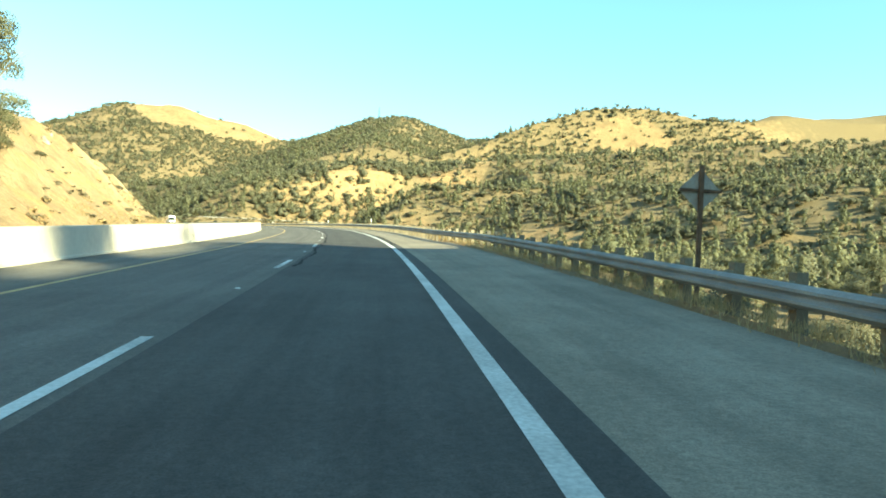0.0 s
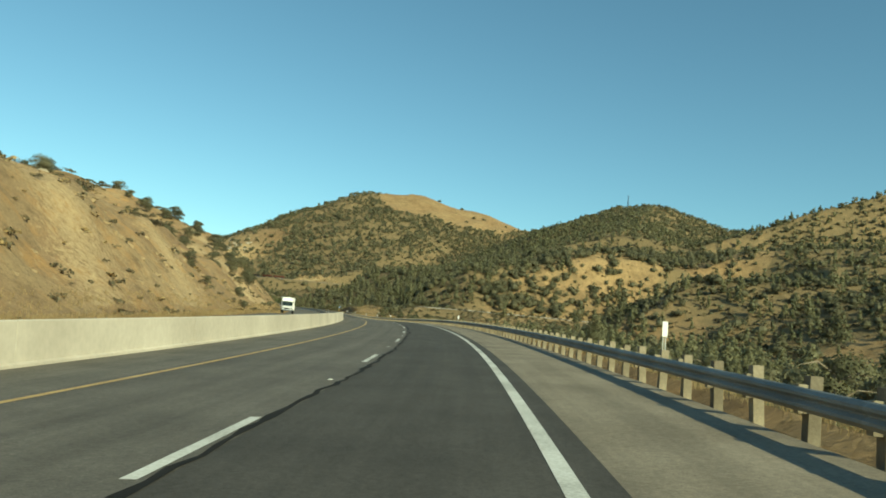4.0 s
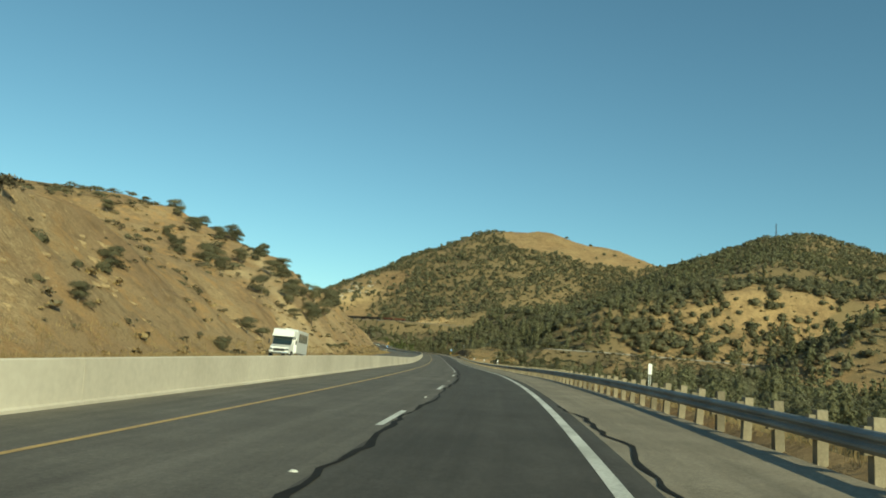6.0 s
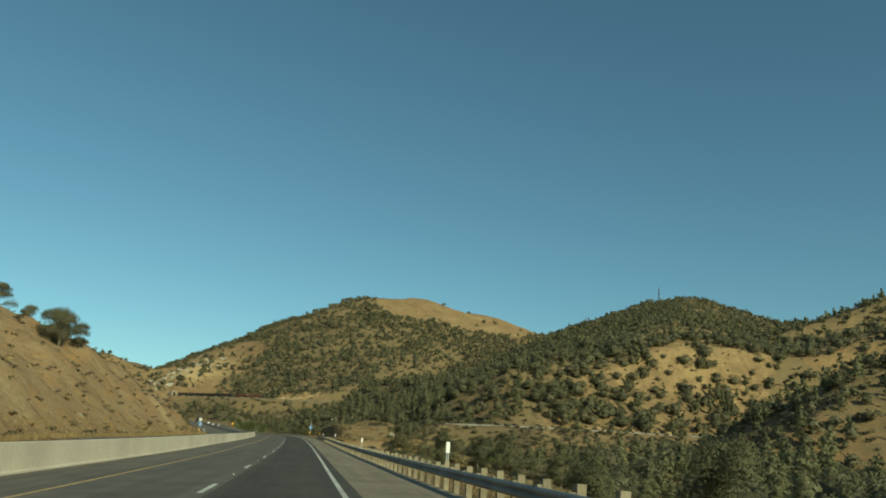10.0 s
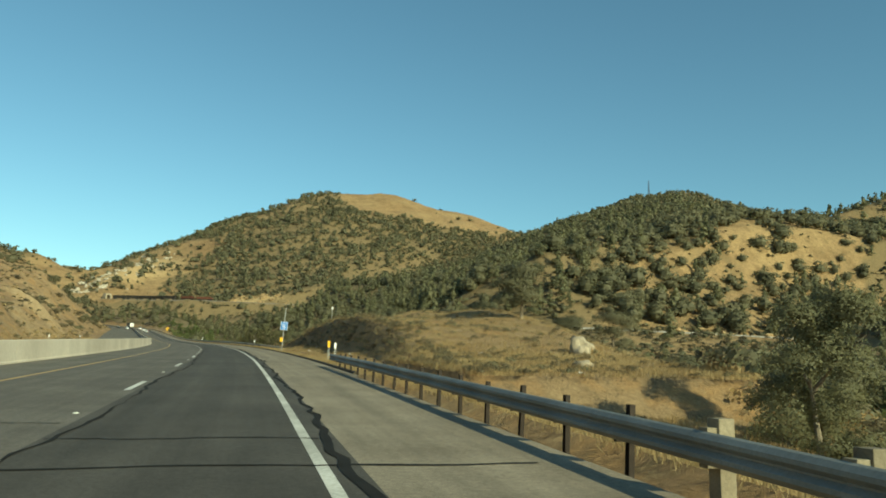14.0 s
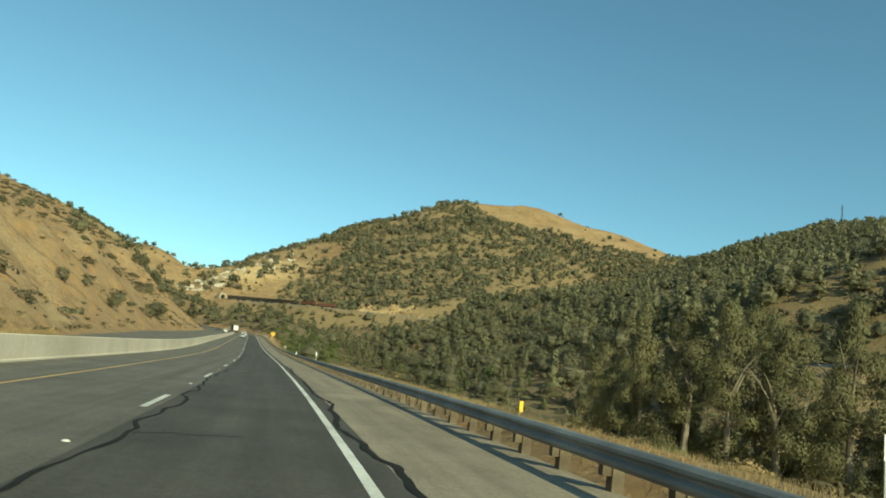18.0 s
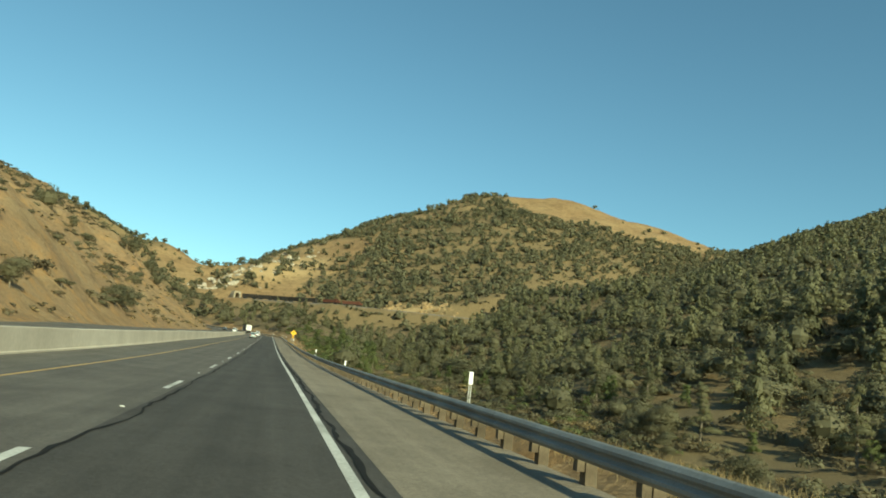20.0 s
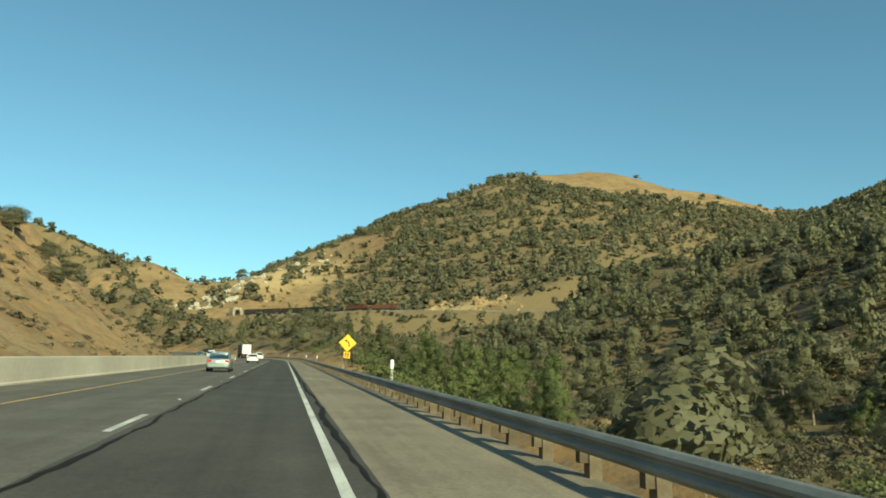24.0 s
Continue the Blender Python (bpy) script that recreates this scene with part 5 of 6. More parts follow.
# ---- asphalt kerb where the guardrail stops ----
tagged(along("kerb", 538, 655, [(3.48, -0.02), (3.53, 0.06), (3.58, 0.085), (3.66, 0.08), (3.74, 0.0), (3.74, -0.1)], material("tarred kerb", [(0.3, (0.03, 0.027, 0.022)), (0.7, (0.08, 0.07, 0.055))], 1.5, 0.95, fine=25, bump=0.5), 1.0), "dark tarred asphalt kerb at the shoulder's edge", "kerb", kind="structure")

# ---- markings and sealed cracks ----
road = bpy.data.objects["road"]
for k in range(-3, 84):
    s = (12.5 if k > 15 else 7.3) - 2.0 + 16.15 * k
    if s < -50 or s > 1280:
        continue
    d = ribbon("lane_dash", s, s + 4.0, -3.75, -3.6, M_WHITE, 0.006, 1.85)
    d.parent = road
    if s < 1000:
        bm = bmesh.new()
        bmesh.ops.create_cone(bm, cap_ends=True, segments=10, radius1=0.06, radius2=0.035, depth=0.022)
        child("lane_marker", bm_mesh("lane_marker", bm, M_WHITE), road, oriented(s + 10.0, -3.68, 0.014))
for s0, s1, u, wide, amp, seed in ((22, 150, -3.3, 0.1, 0.22, 1), (150, 330, -3.35, 0.1, 0.28, 2), (345, 372, -3.3, 0.08, 0.2, 3), (455, 700, -3.3, 0.078, 0.34, 4), (712, 792, -3.3, 0.06, 0.26, 6), (802, 1100, -3.28, 0.09, 0.2, 5)):
    wavy("crack_seal", s0, s1, u, wide, M_TAR, 0.009, amp, seed).parent = road
for s0, s1, u, wide, amp, seed in ((40, 62, 0.42, 0.1, 0.2, 11), (84, 132, 0.62, 0.1, 0.4, 12), (205, 240, 0.5, 0.1, 0.35, 13), (455, 720, 0.4, 0.095, 0.34, 14), (735, 1000, 0.3, 0.1, 0.18, 15)):
    wavy("crack_seal", s0, s1, u, wide, M_TAR, 0.009, amp, seed).parent = road


def cross_crack(s, u0, u1, wide, seed):
    """A sealed crack across the lanes."""
    rng = np.random.RandomState(seed)
    u = np.linspace(u0, u1, 24)
    mid = s + np.cumsum(rng.normal(scale=0.045, size=24))
    half = wide * rng.uniform(0.3, 0.7, 24)
    v = np.stack([road_at(mid - half, u, 0.01), road_at(mid + half, u, 0.01)], 1).reshape(-1, 3)
    i = np.arange(23) * 2
    quads_object("crack_seal", v, np.stack([i, i + 1, i + 3, i + 2], 1), M_TAR).parent = road


for s, u0, u1, wide, seed in ((59, -0.3, 3.0, 0.05, 1), (100, -1.0, 3.2, 0.05, 2), (515.2, -7.5, 2.6, 0.07, 3), (625.2, -7.0, 0.2, 0.08, 4), (517.6, -3.4, 0.4, 0.05, 21), (519.5, -7.2, -3.6, 0.05, 22), (852.5, -7.2, 0.1, 0.06, 5), (868, -3.4, -1.2, 0.05, 6), (891, -3.4, -0.6, 0.05, 7), (760, -3.0, 0.3, 0.04, 8), (830, -2.0, 2.2, 0.04, 9), (395, -2.5, 0.1, 0.04, 10), (222, -1.5, 2.4, 0.05, 11), (560, -3.6, 0.4, 0.05, 12), (668, -3.2, -1.5, 0.05, 13), (700, -2.4, 0.2, 0.04, 14), (477, -3.2, 0.3, 0.04, 15)):
    cross_crack(s, u0, u1, wide, seed)

# ---- vehicles ----
M_SILVER = plain("silver-green car paint", (0.36, 0.4, 0.38), 0.3, 0.6, 0.6)
M_CARWHITE = plain("white car paint", (0.75, 0.75, 0.73), 0.35, 0.0, 0.5)
M_GLASS = plain("dark car glass", (0.02, 0.03, 0.03), 0.06, 0.0, 1.0)
M_TYRE = plain("tyre rubber", (0.02, 0.02, 0.02), 0.9)
M_RIM = plain("alloy rim", (0.45, 0.45, 0.45), 0.35, 0.9)
M_RED = plain("red lamp lens", (0.45, 0.02, 0.015), 0.25, 0.0, 0.6)
M_BLACK = plain("black plastic", (0.02, 0.02, 0.02), 0.6)
M_PLATE = plain("pale plate", (0.65, 0.67, 0.66), 0.5)
M_CHROME = plain("chrome", (0.6, 0.6, 0.6), 0.15, 1.0)
M_TRAILER = material("white trailer skin", [(0.3, (0.6, 0.6, 0.57)), (0.7, (0.75, 0.75, 0.72))], 0.6, 0.5, fine=8, bump=0.05)
M_DARKGREY = material("grey trailer curtain", [(0.3, (0.09, 0.1, 0.1)), (0.7, (0.14, 0.15, 0.15))], 0.6, 0.7, fine=8, bump=0.1)


def loft(bm, sections):
    """Rings of equal length joined into a closed skin."""
    rings = [[bm.verts.new(p) for p in ring] for ring in sections]
    k = len(rings[0])
    for a, b in zip(rings, rings[1:]):
        for j in range(k):
            bm.faces.new((a[j], a[(j + 1) % k], b[(j + 1) % k], b[j]))
    bm.faces.new(list(reversed(rings[0])))
    bm.faces.new(rings[-1])
    bmesh.ops.recalc_face_normals(bm, faces=bm.faces)
    return bm


def ring(y, hw, zb, zt, top=0.93):
    return [(-hw * 0.9, y, zb), (hw * 0.9, y, zb), (hw, y, zb + 0.14), (hw * 1.01, y, zb + 0.55 * (zt - zb)), (hw * 0.985, y, zt - 0.09), (hw * top, y, zt), (-hw * top, y, zt), (-hw * 0.985, y, zt - 0.09), (-hw * 1.01, y, zb + 0.55 * (zt - zb)), (-hw, y, zb + 0.14)]


def cabin_ring(y, low, high, wl, wh):
    return [(-wl, y, low), (wl, y, low), (wh * 1.06, y, high - 0.1), (wh * 0.93, y, high), (-wh * 0.93, y, high), (-wh * 1.06, y, high - 0.1)]


def smooth(ob, angle=50):
    ob.data.polygons.foreach_set("use_smooth", [True] * len(ob.data.polygons))
    ob.data.set_sharp_from_angle(angle=radians(angle))
    return ob


def wheel(parent, x, y, r=0.32, wide=0.2):
    tyre_bm = bmesh.new()
    side = 1 if x > 0 else -1
    rod(tyre_bm, (x - side * wide, y, r), (x, y, r), r, None, 20)
    bmesh.ops.bevel(tyre_bm, geom=[e for e in tyre_bm.edges if len(e.link_faces) == 2 and any(len(f.verts) > 4 for f in e.link_faces)], offset=0.03, segments=2, affect="EDGES")
    tyre = part("wheel", tyre_bm, M_TYRE, parent)
    part("rim", rod(bmesh.new(), (x - side * 0.02, y, r), (x + side * 0.012, y, r), r * 0.62, r * 0.5, 12), M_RIM, tyre)


def car(name, label, paint, tall=1.47, suv=False):
    """A car whose rear bumper is at its origin, nose along +y."""
    root = tagged(new(name), label, "car")
    k = tall / 1.47
    belt = 0.95 * k
    body = loft(bmesh.new(), [ring(0.0, 0.7, 0.42, 0.7), ring(0.05, 0.8, 0.32, belt - 0.06), ring(0.3, 0.86, 0.26, belt + 0.02), ring(1.0, 0.885, 0.22, belt + 0.02), ring(2.2, 0.89, 0.2, belt), ring(3.2, 0.88, 0.2, belt - 0.03), ring(3.9, 0.85, 0.22, 0.82 * k), ring(4.35, 0.77, 0.26, 0.7 * k), ring(4.55, 0.62, 0.36, 0.6 * k)])
    smooth(part("body", body, paint, root))
    rear, top0 = (0.12, 0.55) if suv else (0.5, 1.25)
    cab = loft(bmesh.new(), [cabin_ring(rear, belt - 0.02, belt + 0.06, 0.74, 0.72), cabin_ring(top0, belt - 0.02, tall - 0.07, 0.78, 0.62), cabin_ring(top0 + 0.5, belt - 0.02, tall - 0.012, 0.79, 0.61), cabin_ring(2.45, belt - 0.02, tall - 0.02, 0.79, 0.6), cabin_ring(3.3, belt - 0.04, belt + 0.04, 0.75, 0.7)])
    smooth(part("windows", cab, M_GLASS, root, "dark tinted windows"))
    roof = loft(bmesh.new(), [cabin_ring(top0 - 0.06, tall - 0.13, tall - 0.06, 0.64, 0.6), cabin_ring(top0 + 0.5, tall - 0.1, tall, 0.66, 0.61), cabin_ring(2.5, tall - 0.12, tall - 0.01, 0.66, 0.6), cabin_ring(2.62, tall - 0.16, tall - 0.07, 0.62, 0.58)])
    smooth(part("roof", roof, paint, root))
    for side in (-1, 1):
        pillar = bmesh.new()
        rod(pillar, (side * 0.76, rear + 0.02, belt), (side * 0.635, top0, tall - 0.08), 0.055, 0.045, 6)
        part("pillar", pillar, paint, root)
        part("tail_light", box(bmesh.new(), side * 0.62, 0.06, belt - 0.16, 0.3, 0.12, 0.17, 0.03), M_RED, root, "red tail light")
        part("headlight", box(bmesh.new(), side * 0.58, 4.38, 0.62 * k, 0.34, 0.18, 0.14, 0.03), M_CHROME, root, "clear headlight")
        part("mirror", box(bmesh.new(), side * 0.97, 2.95, belt + 0.06, 0.18, 0.1, 0.13, 0.03), paint, root)
        for y in (0.85, 3.6):
            wheel(root, side * 0.87, y)
    part("bumper", box(bmesh.new(), 0, 0.03, 0.44, 1.5, 0.14, 0.2, 0.04), paint, root)
    part("skirt", box(bmesh.new(), 0, 0.08, 0.3, 1.36, 0.1, 0.1, 0.02), M_BLACK, root, "black lower bumper trim")
    part("plate", box(bmesh.new(), 0, -0.012, belt - 0.2, 0.32, 0.02, 0.16, 0.004), M_PLATE, root, "pale licence plate")
    return root


def park(ob, s, u, turn=0.0):
    ob.matrix_basis = oriented(s, u) @ Matrix.Rotation(math.atan2(float(road_at(s + 4, u)[2] - road_at(s, u)[2]), 4), 4, "X") @ Matrix.Rotation(turn, 4, "Z")
    return ob


park(car("sedan", "silver-green sedan with dark rear window near the barrier", M_SILVER), 944.5, -5.45)
park(car("sedan", "white sedan on the bend beside the barrier", M_CARWHITE, 1.44), 1010, -5.5)
park(car("suv", "white sport utility car on the far bend", M_CARWHITE, 1.72, True), 1072, -5.3)


def box_trailer(label, skin, length=13.0):
    root = tagged(new("semi_trailer"), label, "truck")
    part("body", box(bmesh.new(), 0, length / 2, 2.55, 2.5, length, 2.75, 0.04), skin, root)
    for side in (-1, 1):
        part("door", box(bmesh.new(), side * 0.61, -0.015, 2.55, 1.18, 0.04, 2.6, 0.01), M_TRAILER, root, "white rear door")
        part("tail_light", box(bmesh.new(), side * 0.95, -0.03, 1.02, 0.3, 0.06, 0.12, 0.01), M_RED, root, "red tail light")
        part("mudflap", box(bmesh.new(), side * 0.85, 0.4, 0.55, 0.6, 0.02, 0.6), M_BLACK, root)
        for y in (1.2, 2.5, length - 1.5):
            wheel(root, side * 1.22, y, 0.5, 0.5)
    part("chassis", box(bmesh.new(), 0, length / 2, 1.05, 1.0, length - 0.4, 0.24), M_BLACK, root, "black steel chassis")
    part("underride_bar", box(bmesh.new(), 0, 0.05, 0.55, 2.2, 0.1, 0.1), M_BLACK, root)
    part("cab", box(box(bmesh.new(), 0, length + 1.6, 1.9, 2.4, 2.2, 2.6, 0.15), 0, length + 3.2, 1.2, 2.2, 1.4, 1.2, 0.12), M_CARWHITE, root, "white tractor cab")
    return root


park(box_trailer("semi trailer with grey side curtains and white rear doors", M_DARKGREY), 1118, -5.6)


def shuttle_bus(label):
    """A cutaway bus, nose along +y."""
    root = tagged(new("shuttle_bus"), label, "bus")
    part("coach_body", box(bmesh.new(), 0, 3.0, 1.75, 2.4, 6.0, 2.3, 0.12), M_CARWHITE, root)
    cap = loft(bmesh.new(), [[(-1.15, 5.9, 2.0), (1.15, 5.9, 2.0), (1.15, 5.9, 2.85), (-1.15, 5.9, 2.85)], [(-1.05, 6.9, 2.15), (1.05, 6.9, 2.15), (0.98, 6.7, 2.75), (-0.98, 6.7, 2.75)]])
    part("front_cap", cap, M_CARWHITE, root)
    nose = loft(bmesh.new(), [[(-1.0, 5.9, 0.5), (1.0, 5.9, 0.5), (0.98, 5.9, 2.1), (-0.98, 5.9, 2.1)], [(-1.0, 7.2, 0.45), (1.0, 7.2, 0.45), (0.95, 7.1, 1.3), (-0.95, 7.1, 1.3)], [(-0.92, 8.2, 0.5), (0.92, 8.2, 0.5), (0.86, 8.15, 1.08), (-0.86, 8.15, 1.08)]])
    part("hood", nose, M_CARWHITE, root)
    screen = loft(bmesh.new(), [[(-0.86, 6.55, 2.02), (0.86, 6.55, 2.02), (0.86, 6.63, 2.06), (-0.86, 6.63, 2.06)], [(-0.9, 7.12, 1.33), (0.9, 7.12, 1.33), (0.9, 7.18, 1.36), (-0.9, 7.18, 1.36)]])
    part("windscreen", screen, M_GLASS, root, "dark windscreen")
    part("grille", box(bmesh.new(), 0, 8.18, 0.8, 1.1, 0.06, 0.26, 0.02), M_BLACK, root, "black grille")
    part("bumper", box(bmesh.new(), 0, 8.25, 0.5, 1.9, 0.14, 0.2, 0.03), M_CHROME, root)
    for side in (-1, 1):
        part("headlight", box(bmesh.new(), side * 0.74, 8.18, 0.85, 0.28, 0.08, 0.2, 0.02), M_CHROME, root, "clear headlight")
        part("mirror", box(bmesh.new(), side * 1.3, 6.9, 1.6, 0.12, 0.1, 0.4, 0.03), M_BLACK, root)
        for k in range(5):
            part("window", box(bmesh.new(), side * 1.2, 1.0 + 0.9 * k, 2.15, 0.02, 0.68, 0.85, 0.008), M_GLASS, root, "tall dark side window")
        for y in (1.4, 7.2):
            wheel(root, side * 1.08, y, 0.4, 0.26)
    part("roof_vent", box(bmesh.new(), 0, 4.2, 2.95, 0.7, 0.9, 0.14, 0.04), M_CARWHITE, root)
    return root


def facing(ob, s, u):
    ob.matrix_basis = oriented(s, u) @ Matrix.Rotation(math.pi, 4, "Z")


facing(car("suv", "white sport utility car on the opposite lanes", M_CARWHITE, 1.75, True), 1046, -14.5)
facing(car("sedan", "dark grey sedan on the opposite lanes", plain("dark grey car paint", (0.06, 0.065, 0.07), 0.3, 0.4, 0.6)), 1083, -18.6)
bus = shuttle_bus("white shuttle bus with dark side windows on the opposite lanes")
bus.matrix_basis = oriented(299, -20.3) @ Matrix.Rotation(math.pi, 4, "Z")

# ---- signs, posts, markers ----
M_GALV = plain("galvanised pole", (0.42, 0.43, 0.42), 0.5, 0.6)
M_BLUE = material("blue sign sheeting", [(0.3, (0.03, 0.16, 0.48)), (0.7, (0.04, 0.19, 0.55))], 4.0, 0.45, fine=20, bump=0.0)
M_SIGNWHITE = plain("white sign sheeting", (0.8, 0.8, 0.8), 0.45)
M_AMBER = material("yellow sign sheeting", [(0.3, (0.75, 0.4, 0.01)), (0.7, (0.85, 0.48, 0.015))], 3.0, 0.45, fine=20, bump=0.0)
M_SIGNBACK = material("bare aluminium sign back", [(0.3, (0.3, 0.27, 0.22)), (0.7, (0.42, 0.38, 0.32))], 4.0, 0.6, metal=0.3, fine=20)
M_TIMBER = material("brown timber", [(0.3, (0.09, 0.06, 0.04)), (0.7, (0.16, 0.11, 0.07))], 4.0, 0.9, fine=30)


def letters(text, size, parent, mat, x, y, z):
    cu = bpy.data.curves.new("letters", "FONT")
    cu.body, cu.size, cu.align_x, cu.align_y, cu.extrude, cu.offset = text, size, "CENTER", "CENTER", 0.002, size * 0.022
    tmp = bpy.data.objects.new("letters", cu)
    me = bpy.data.meshes.new_from_object(tmp)
    bpy.data.objects.remove(tmp)
    me.materials.clear()
    me.materials.append(mat)
    ob = new("letters", me)
    ob.parent = parent
    ob.matrix_basis = Matrix.Translation((x, y, z)) @ Matrix.Rotation(radians(90), 4, "X")
    return ob


def call_box(label, mirrored=False):
    """A roadside telephone: pole, solar panel, blue sign facing -y, yellow box."""
    root = tagged(new("call_box"), label, "call box")
    part("pole", rod(bmesh.new(), (0, 0, -0.5), (0, 0, 4.72), 0.045, 0.045, 12), M_GALV, root)
    panel = part("solar_panel", box(bmesh.new(), 0, 0, 0, 0.42, 0.34, 0.035, 0.006), M_GLASS, root, "dark solar panel")
    panel.matrix_basis = Matrix.Translation((0.2, 0.05, 4.6)) @ Matrix.Rotation(radians(48), 4, "Y")
    sign = part("sign", box(bmesh.new(), 0, -0.07, 2.72, 0.76, 0.012, 0.92, 0.004), M_SIGNWHITE, root, "blue call box sign with a white border")
    part("face", box(bmesh.new(), 0, -0.08, 2.72, 0.71, 0.008, 0.87, 0.003), M_BLUE, sign)
    letters("KERN COUNTY", 0.058, sign, M_SIGNWHITE, 0, -0.088, 3.07)
    letters("CALL", 0.2, sign, M_SIGNWHITE, 0, -0.088, 2.85)
    letters("BOX", 0.2, sign, M_SIGNWHITE, 0, -0.088, 2.61)
    letters("58 - 872", 0.125, sign, M_SIGNWHITE, 0, -0.088, 2.39)
    cabinet = part("cabinet", box(bmesh.new(), -0.16, -0.08, 1.2, 0.3, 0.22, 0.46, 0.02), M_AMBER, root, "yellow telephone cabinet")
    part("door", box(bmesh.new(), -0.16, -0.2, 1.2, 0.25, 0.02, 0.4, 0.008), M_AMBER, cabinet)
    return root


cb = call_box("blue call box sign on a pole with a yellow telephone")
cb.matrix_basis = Matrix.Translation(tuple(road_at(595, 4.85, -0.04))) @ Matrix.Rotation(float(np.interp(595, ST, HD)) - 0.05, 4, "Z") @ Matrix.Rotation(radians(2.0), 4, "Y")
far_box = copy_thing(cb, Matrix.Translation(tuple(road_at(595, -25.6, 0.0))) @ Matrix.Rotation(float(np.interp(595, ST, HD)) + 0.1, 4, "Z"))


def delineator(label, mat, tall=1.25):
    root = tagged(new("delineator"), label, "marker post")
    part("post", box(box(bmesh.new(), -0.035, 0, tall / 2 - 0.3, 0.025, 0.03, tall + 0.4), 0.035, 0, tall / 2 - 0.3, 0.025, 0.03, tall + 0.4), M_GALV, root)
    part("plate", box(bmesh.new(), 0, -0.025, tall - 0.12, 0.15, 0.012, 0.42, 0.005), mat, root, "reflective plate")
    return root


def ground_z(p):
    return float(ground_height(np.array([float(p[0])]), np.array([float(p[1])]))[0][0])


white_d, orange_d = delineator("white reflective marker plate on a steel post", M_SIGNWHITE), delineator("orange-yellow marker plate on twin steel posts", M_AMBER, 1.2)
first = {0: True, 1: True}
for kind_, s, u in ((0, 110, 4.5), (0, 166, 4.6), (0, 248, 4.6), (0, 352, 4.5), (0, 392, 4.5), (0, 440, 4.5), (0, 497, 4.6), (0, 563.5, 6.0), (1, 557.9, 4.8), (0, 666.7, 8.6), (1, 685.6, 8.6), (0, 757, 5.5), (0, 801.6, 5.6), (0, 839.8, 5.2), (0, 922, 4.4), (0, 963, 5.0), (0, 1012, 4.4), (0, 1060, 4.4), (0, 1105, 4.4), (0, 642, -25.2), (0, 700, -25.2)):
    p = road_at(s, u)
    m = Matrix.Translation((p[0], p[1], min(ground_z(p), p[2] + 0.1))) @ Matrix.Rotation(float(np.interp(s, ST, HD)), 4, "Z")
    src = (white_d, orange_d)[kind_]
    if first[kind_]:
        src.matrix_basis, first[kind_] = m, False
        tagged(src, group="roadside markers")
    else:
        copy_thing(src, m)


def diamond(bm, y, z, half, thick=0.008):
    got = bmesh.ops.create_cube(bm, size=1.0)["verts"]
    side = half * math.sqrt(2)
    bmesh.ops.scale(bm, vec=(side, thick, side), verts=got)
    bmesh.ops.rotate(bm, cent=(0, 0, 0), matrix=Matrix.Rotation(radians(45), 3, "Y"), verts=got)
    bmesh.ops.translate(bm, vec=(0, y, z), verts=got)
    return bm


def curve_sign():
    root = tagged(new("curve_sign"), "yellow diamond curve warning sign with a bent arrow", "road sign")
    part("post", box(bmesh.new(), 0, 0, 1.4, 0.1, 0.1, 4.2, 0.008), M_TIMBER, root)
    plate = part("diamond", diamond(bmesh.new(), -0.07, 3.1, 0.86), M_AMBER, root, "yellow diamond plate")
    arrow = bmesh.new()
    path = [(0.16, 2.72), (0.16, 2.95), (0.13, 3.1), (0.03, 3.22), (-0.1, 3.29)]
    outline = []
    for side in (1, -1):
        pts = path if side == 1 else list(reversed(path))
        for i, (x, z) in enumerate(pts):
            j = path.index((x, z))
            a, b = path[max(j - 1, 0)], path[min(j + 1, len(path) - 1)]
            d = Vector((b[0] - a[0], b[1] - a[1])).normalized()
            outline.append((x + d.y * 0.06 * side, z - d.x * 0.06 * side))
    arrow.faces.new([arrow.verts.new((x, -0.078, z)) for x, z in outline])
    arrow.faces.new([arrow.verts.new((x, -0.078, z)) for x, z in ((-0.06, 3.45), (-0.14, 3.13), (-0.33, 3.38))])
    part("arrow", arrow, M_BLACK, plate, "black bent arrow")
    advice = part("speed_plate", box(bmesh.new(), 0, -0.07, 1.92, 0.62, 0.008, 0.62, 0.003), M_AMBER, root, "yellow advisory plate")
    part("figures", box(box(bmesh.new(), -0.12, -0.078, 1.99, 0.15, 0.006, 0.3), 0.12, -0.078, 1.99, 0.15, 0.006, 0.3), M_BLACK, advice)
    part("caption", box(bmesh.new(), 0, -0.078, 1.74, 0.36, 0.006, 0.08), M_BLACK, advice)
    return root


cs = curve_sign()
p = road_at(962, 5.2)
cs.matrix_basis = Matrix.Translation((p[0], p[1], p[2] - 0.4)) @ Matrix.Rotation(float(np.interp(962, ST, HD)), 4, "Z") @ Matrix.Rotation(radians(2), 4, "Y")


def sign_back():
    root = tagged(new("road_sign"), "bare back of a diamond sign on a timber post", "road sign")
    part("post", box(bmesh.new(), 0, -0.06, 1.2, 0.1, 0.1, 3.9, 0.008), M_TIMBER, root)
    plate = part("plate", diamond(bmesh.new(), 0.02, 2.55, 0.54), M_SIGNBACK, root, "bare aluminium back")
    part("brace", box(bmesh.new(), 0, -0.03, 2.55, 1.06, 0.06, 0.07, 0.005), M_TIMBER, plate)
    return root


sb = sign_back()
p = road_at(18.5, 6.7)
sb.matrix_basis = Matrix.Translation((p[0], p[1], p[2] - 0.4)) @ Matrix.Rotation(float(np.interp(18, ST, HD)), 4, "Z") @ Matrix.Rotation(radians(1.0), 4, "Y")


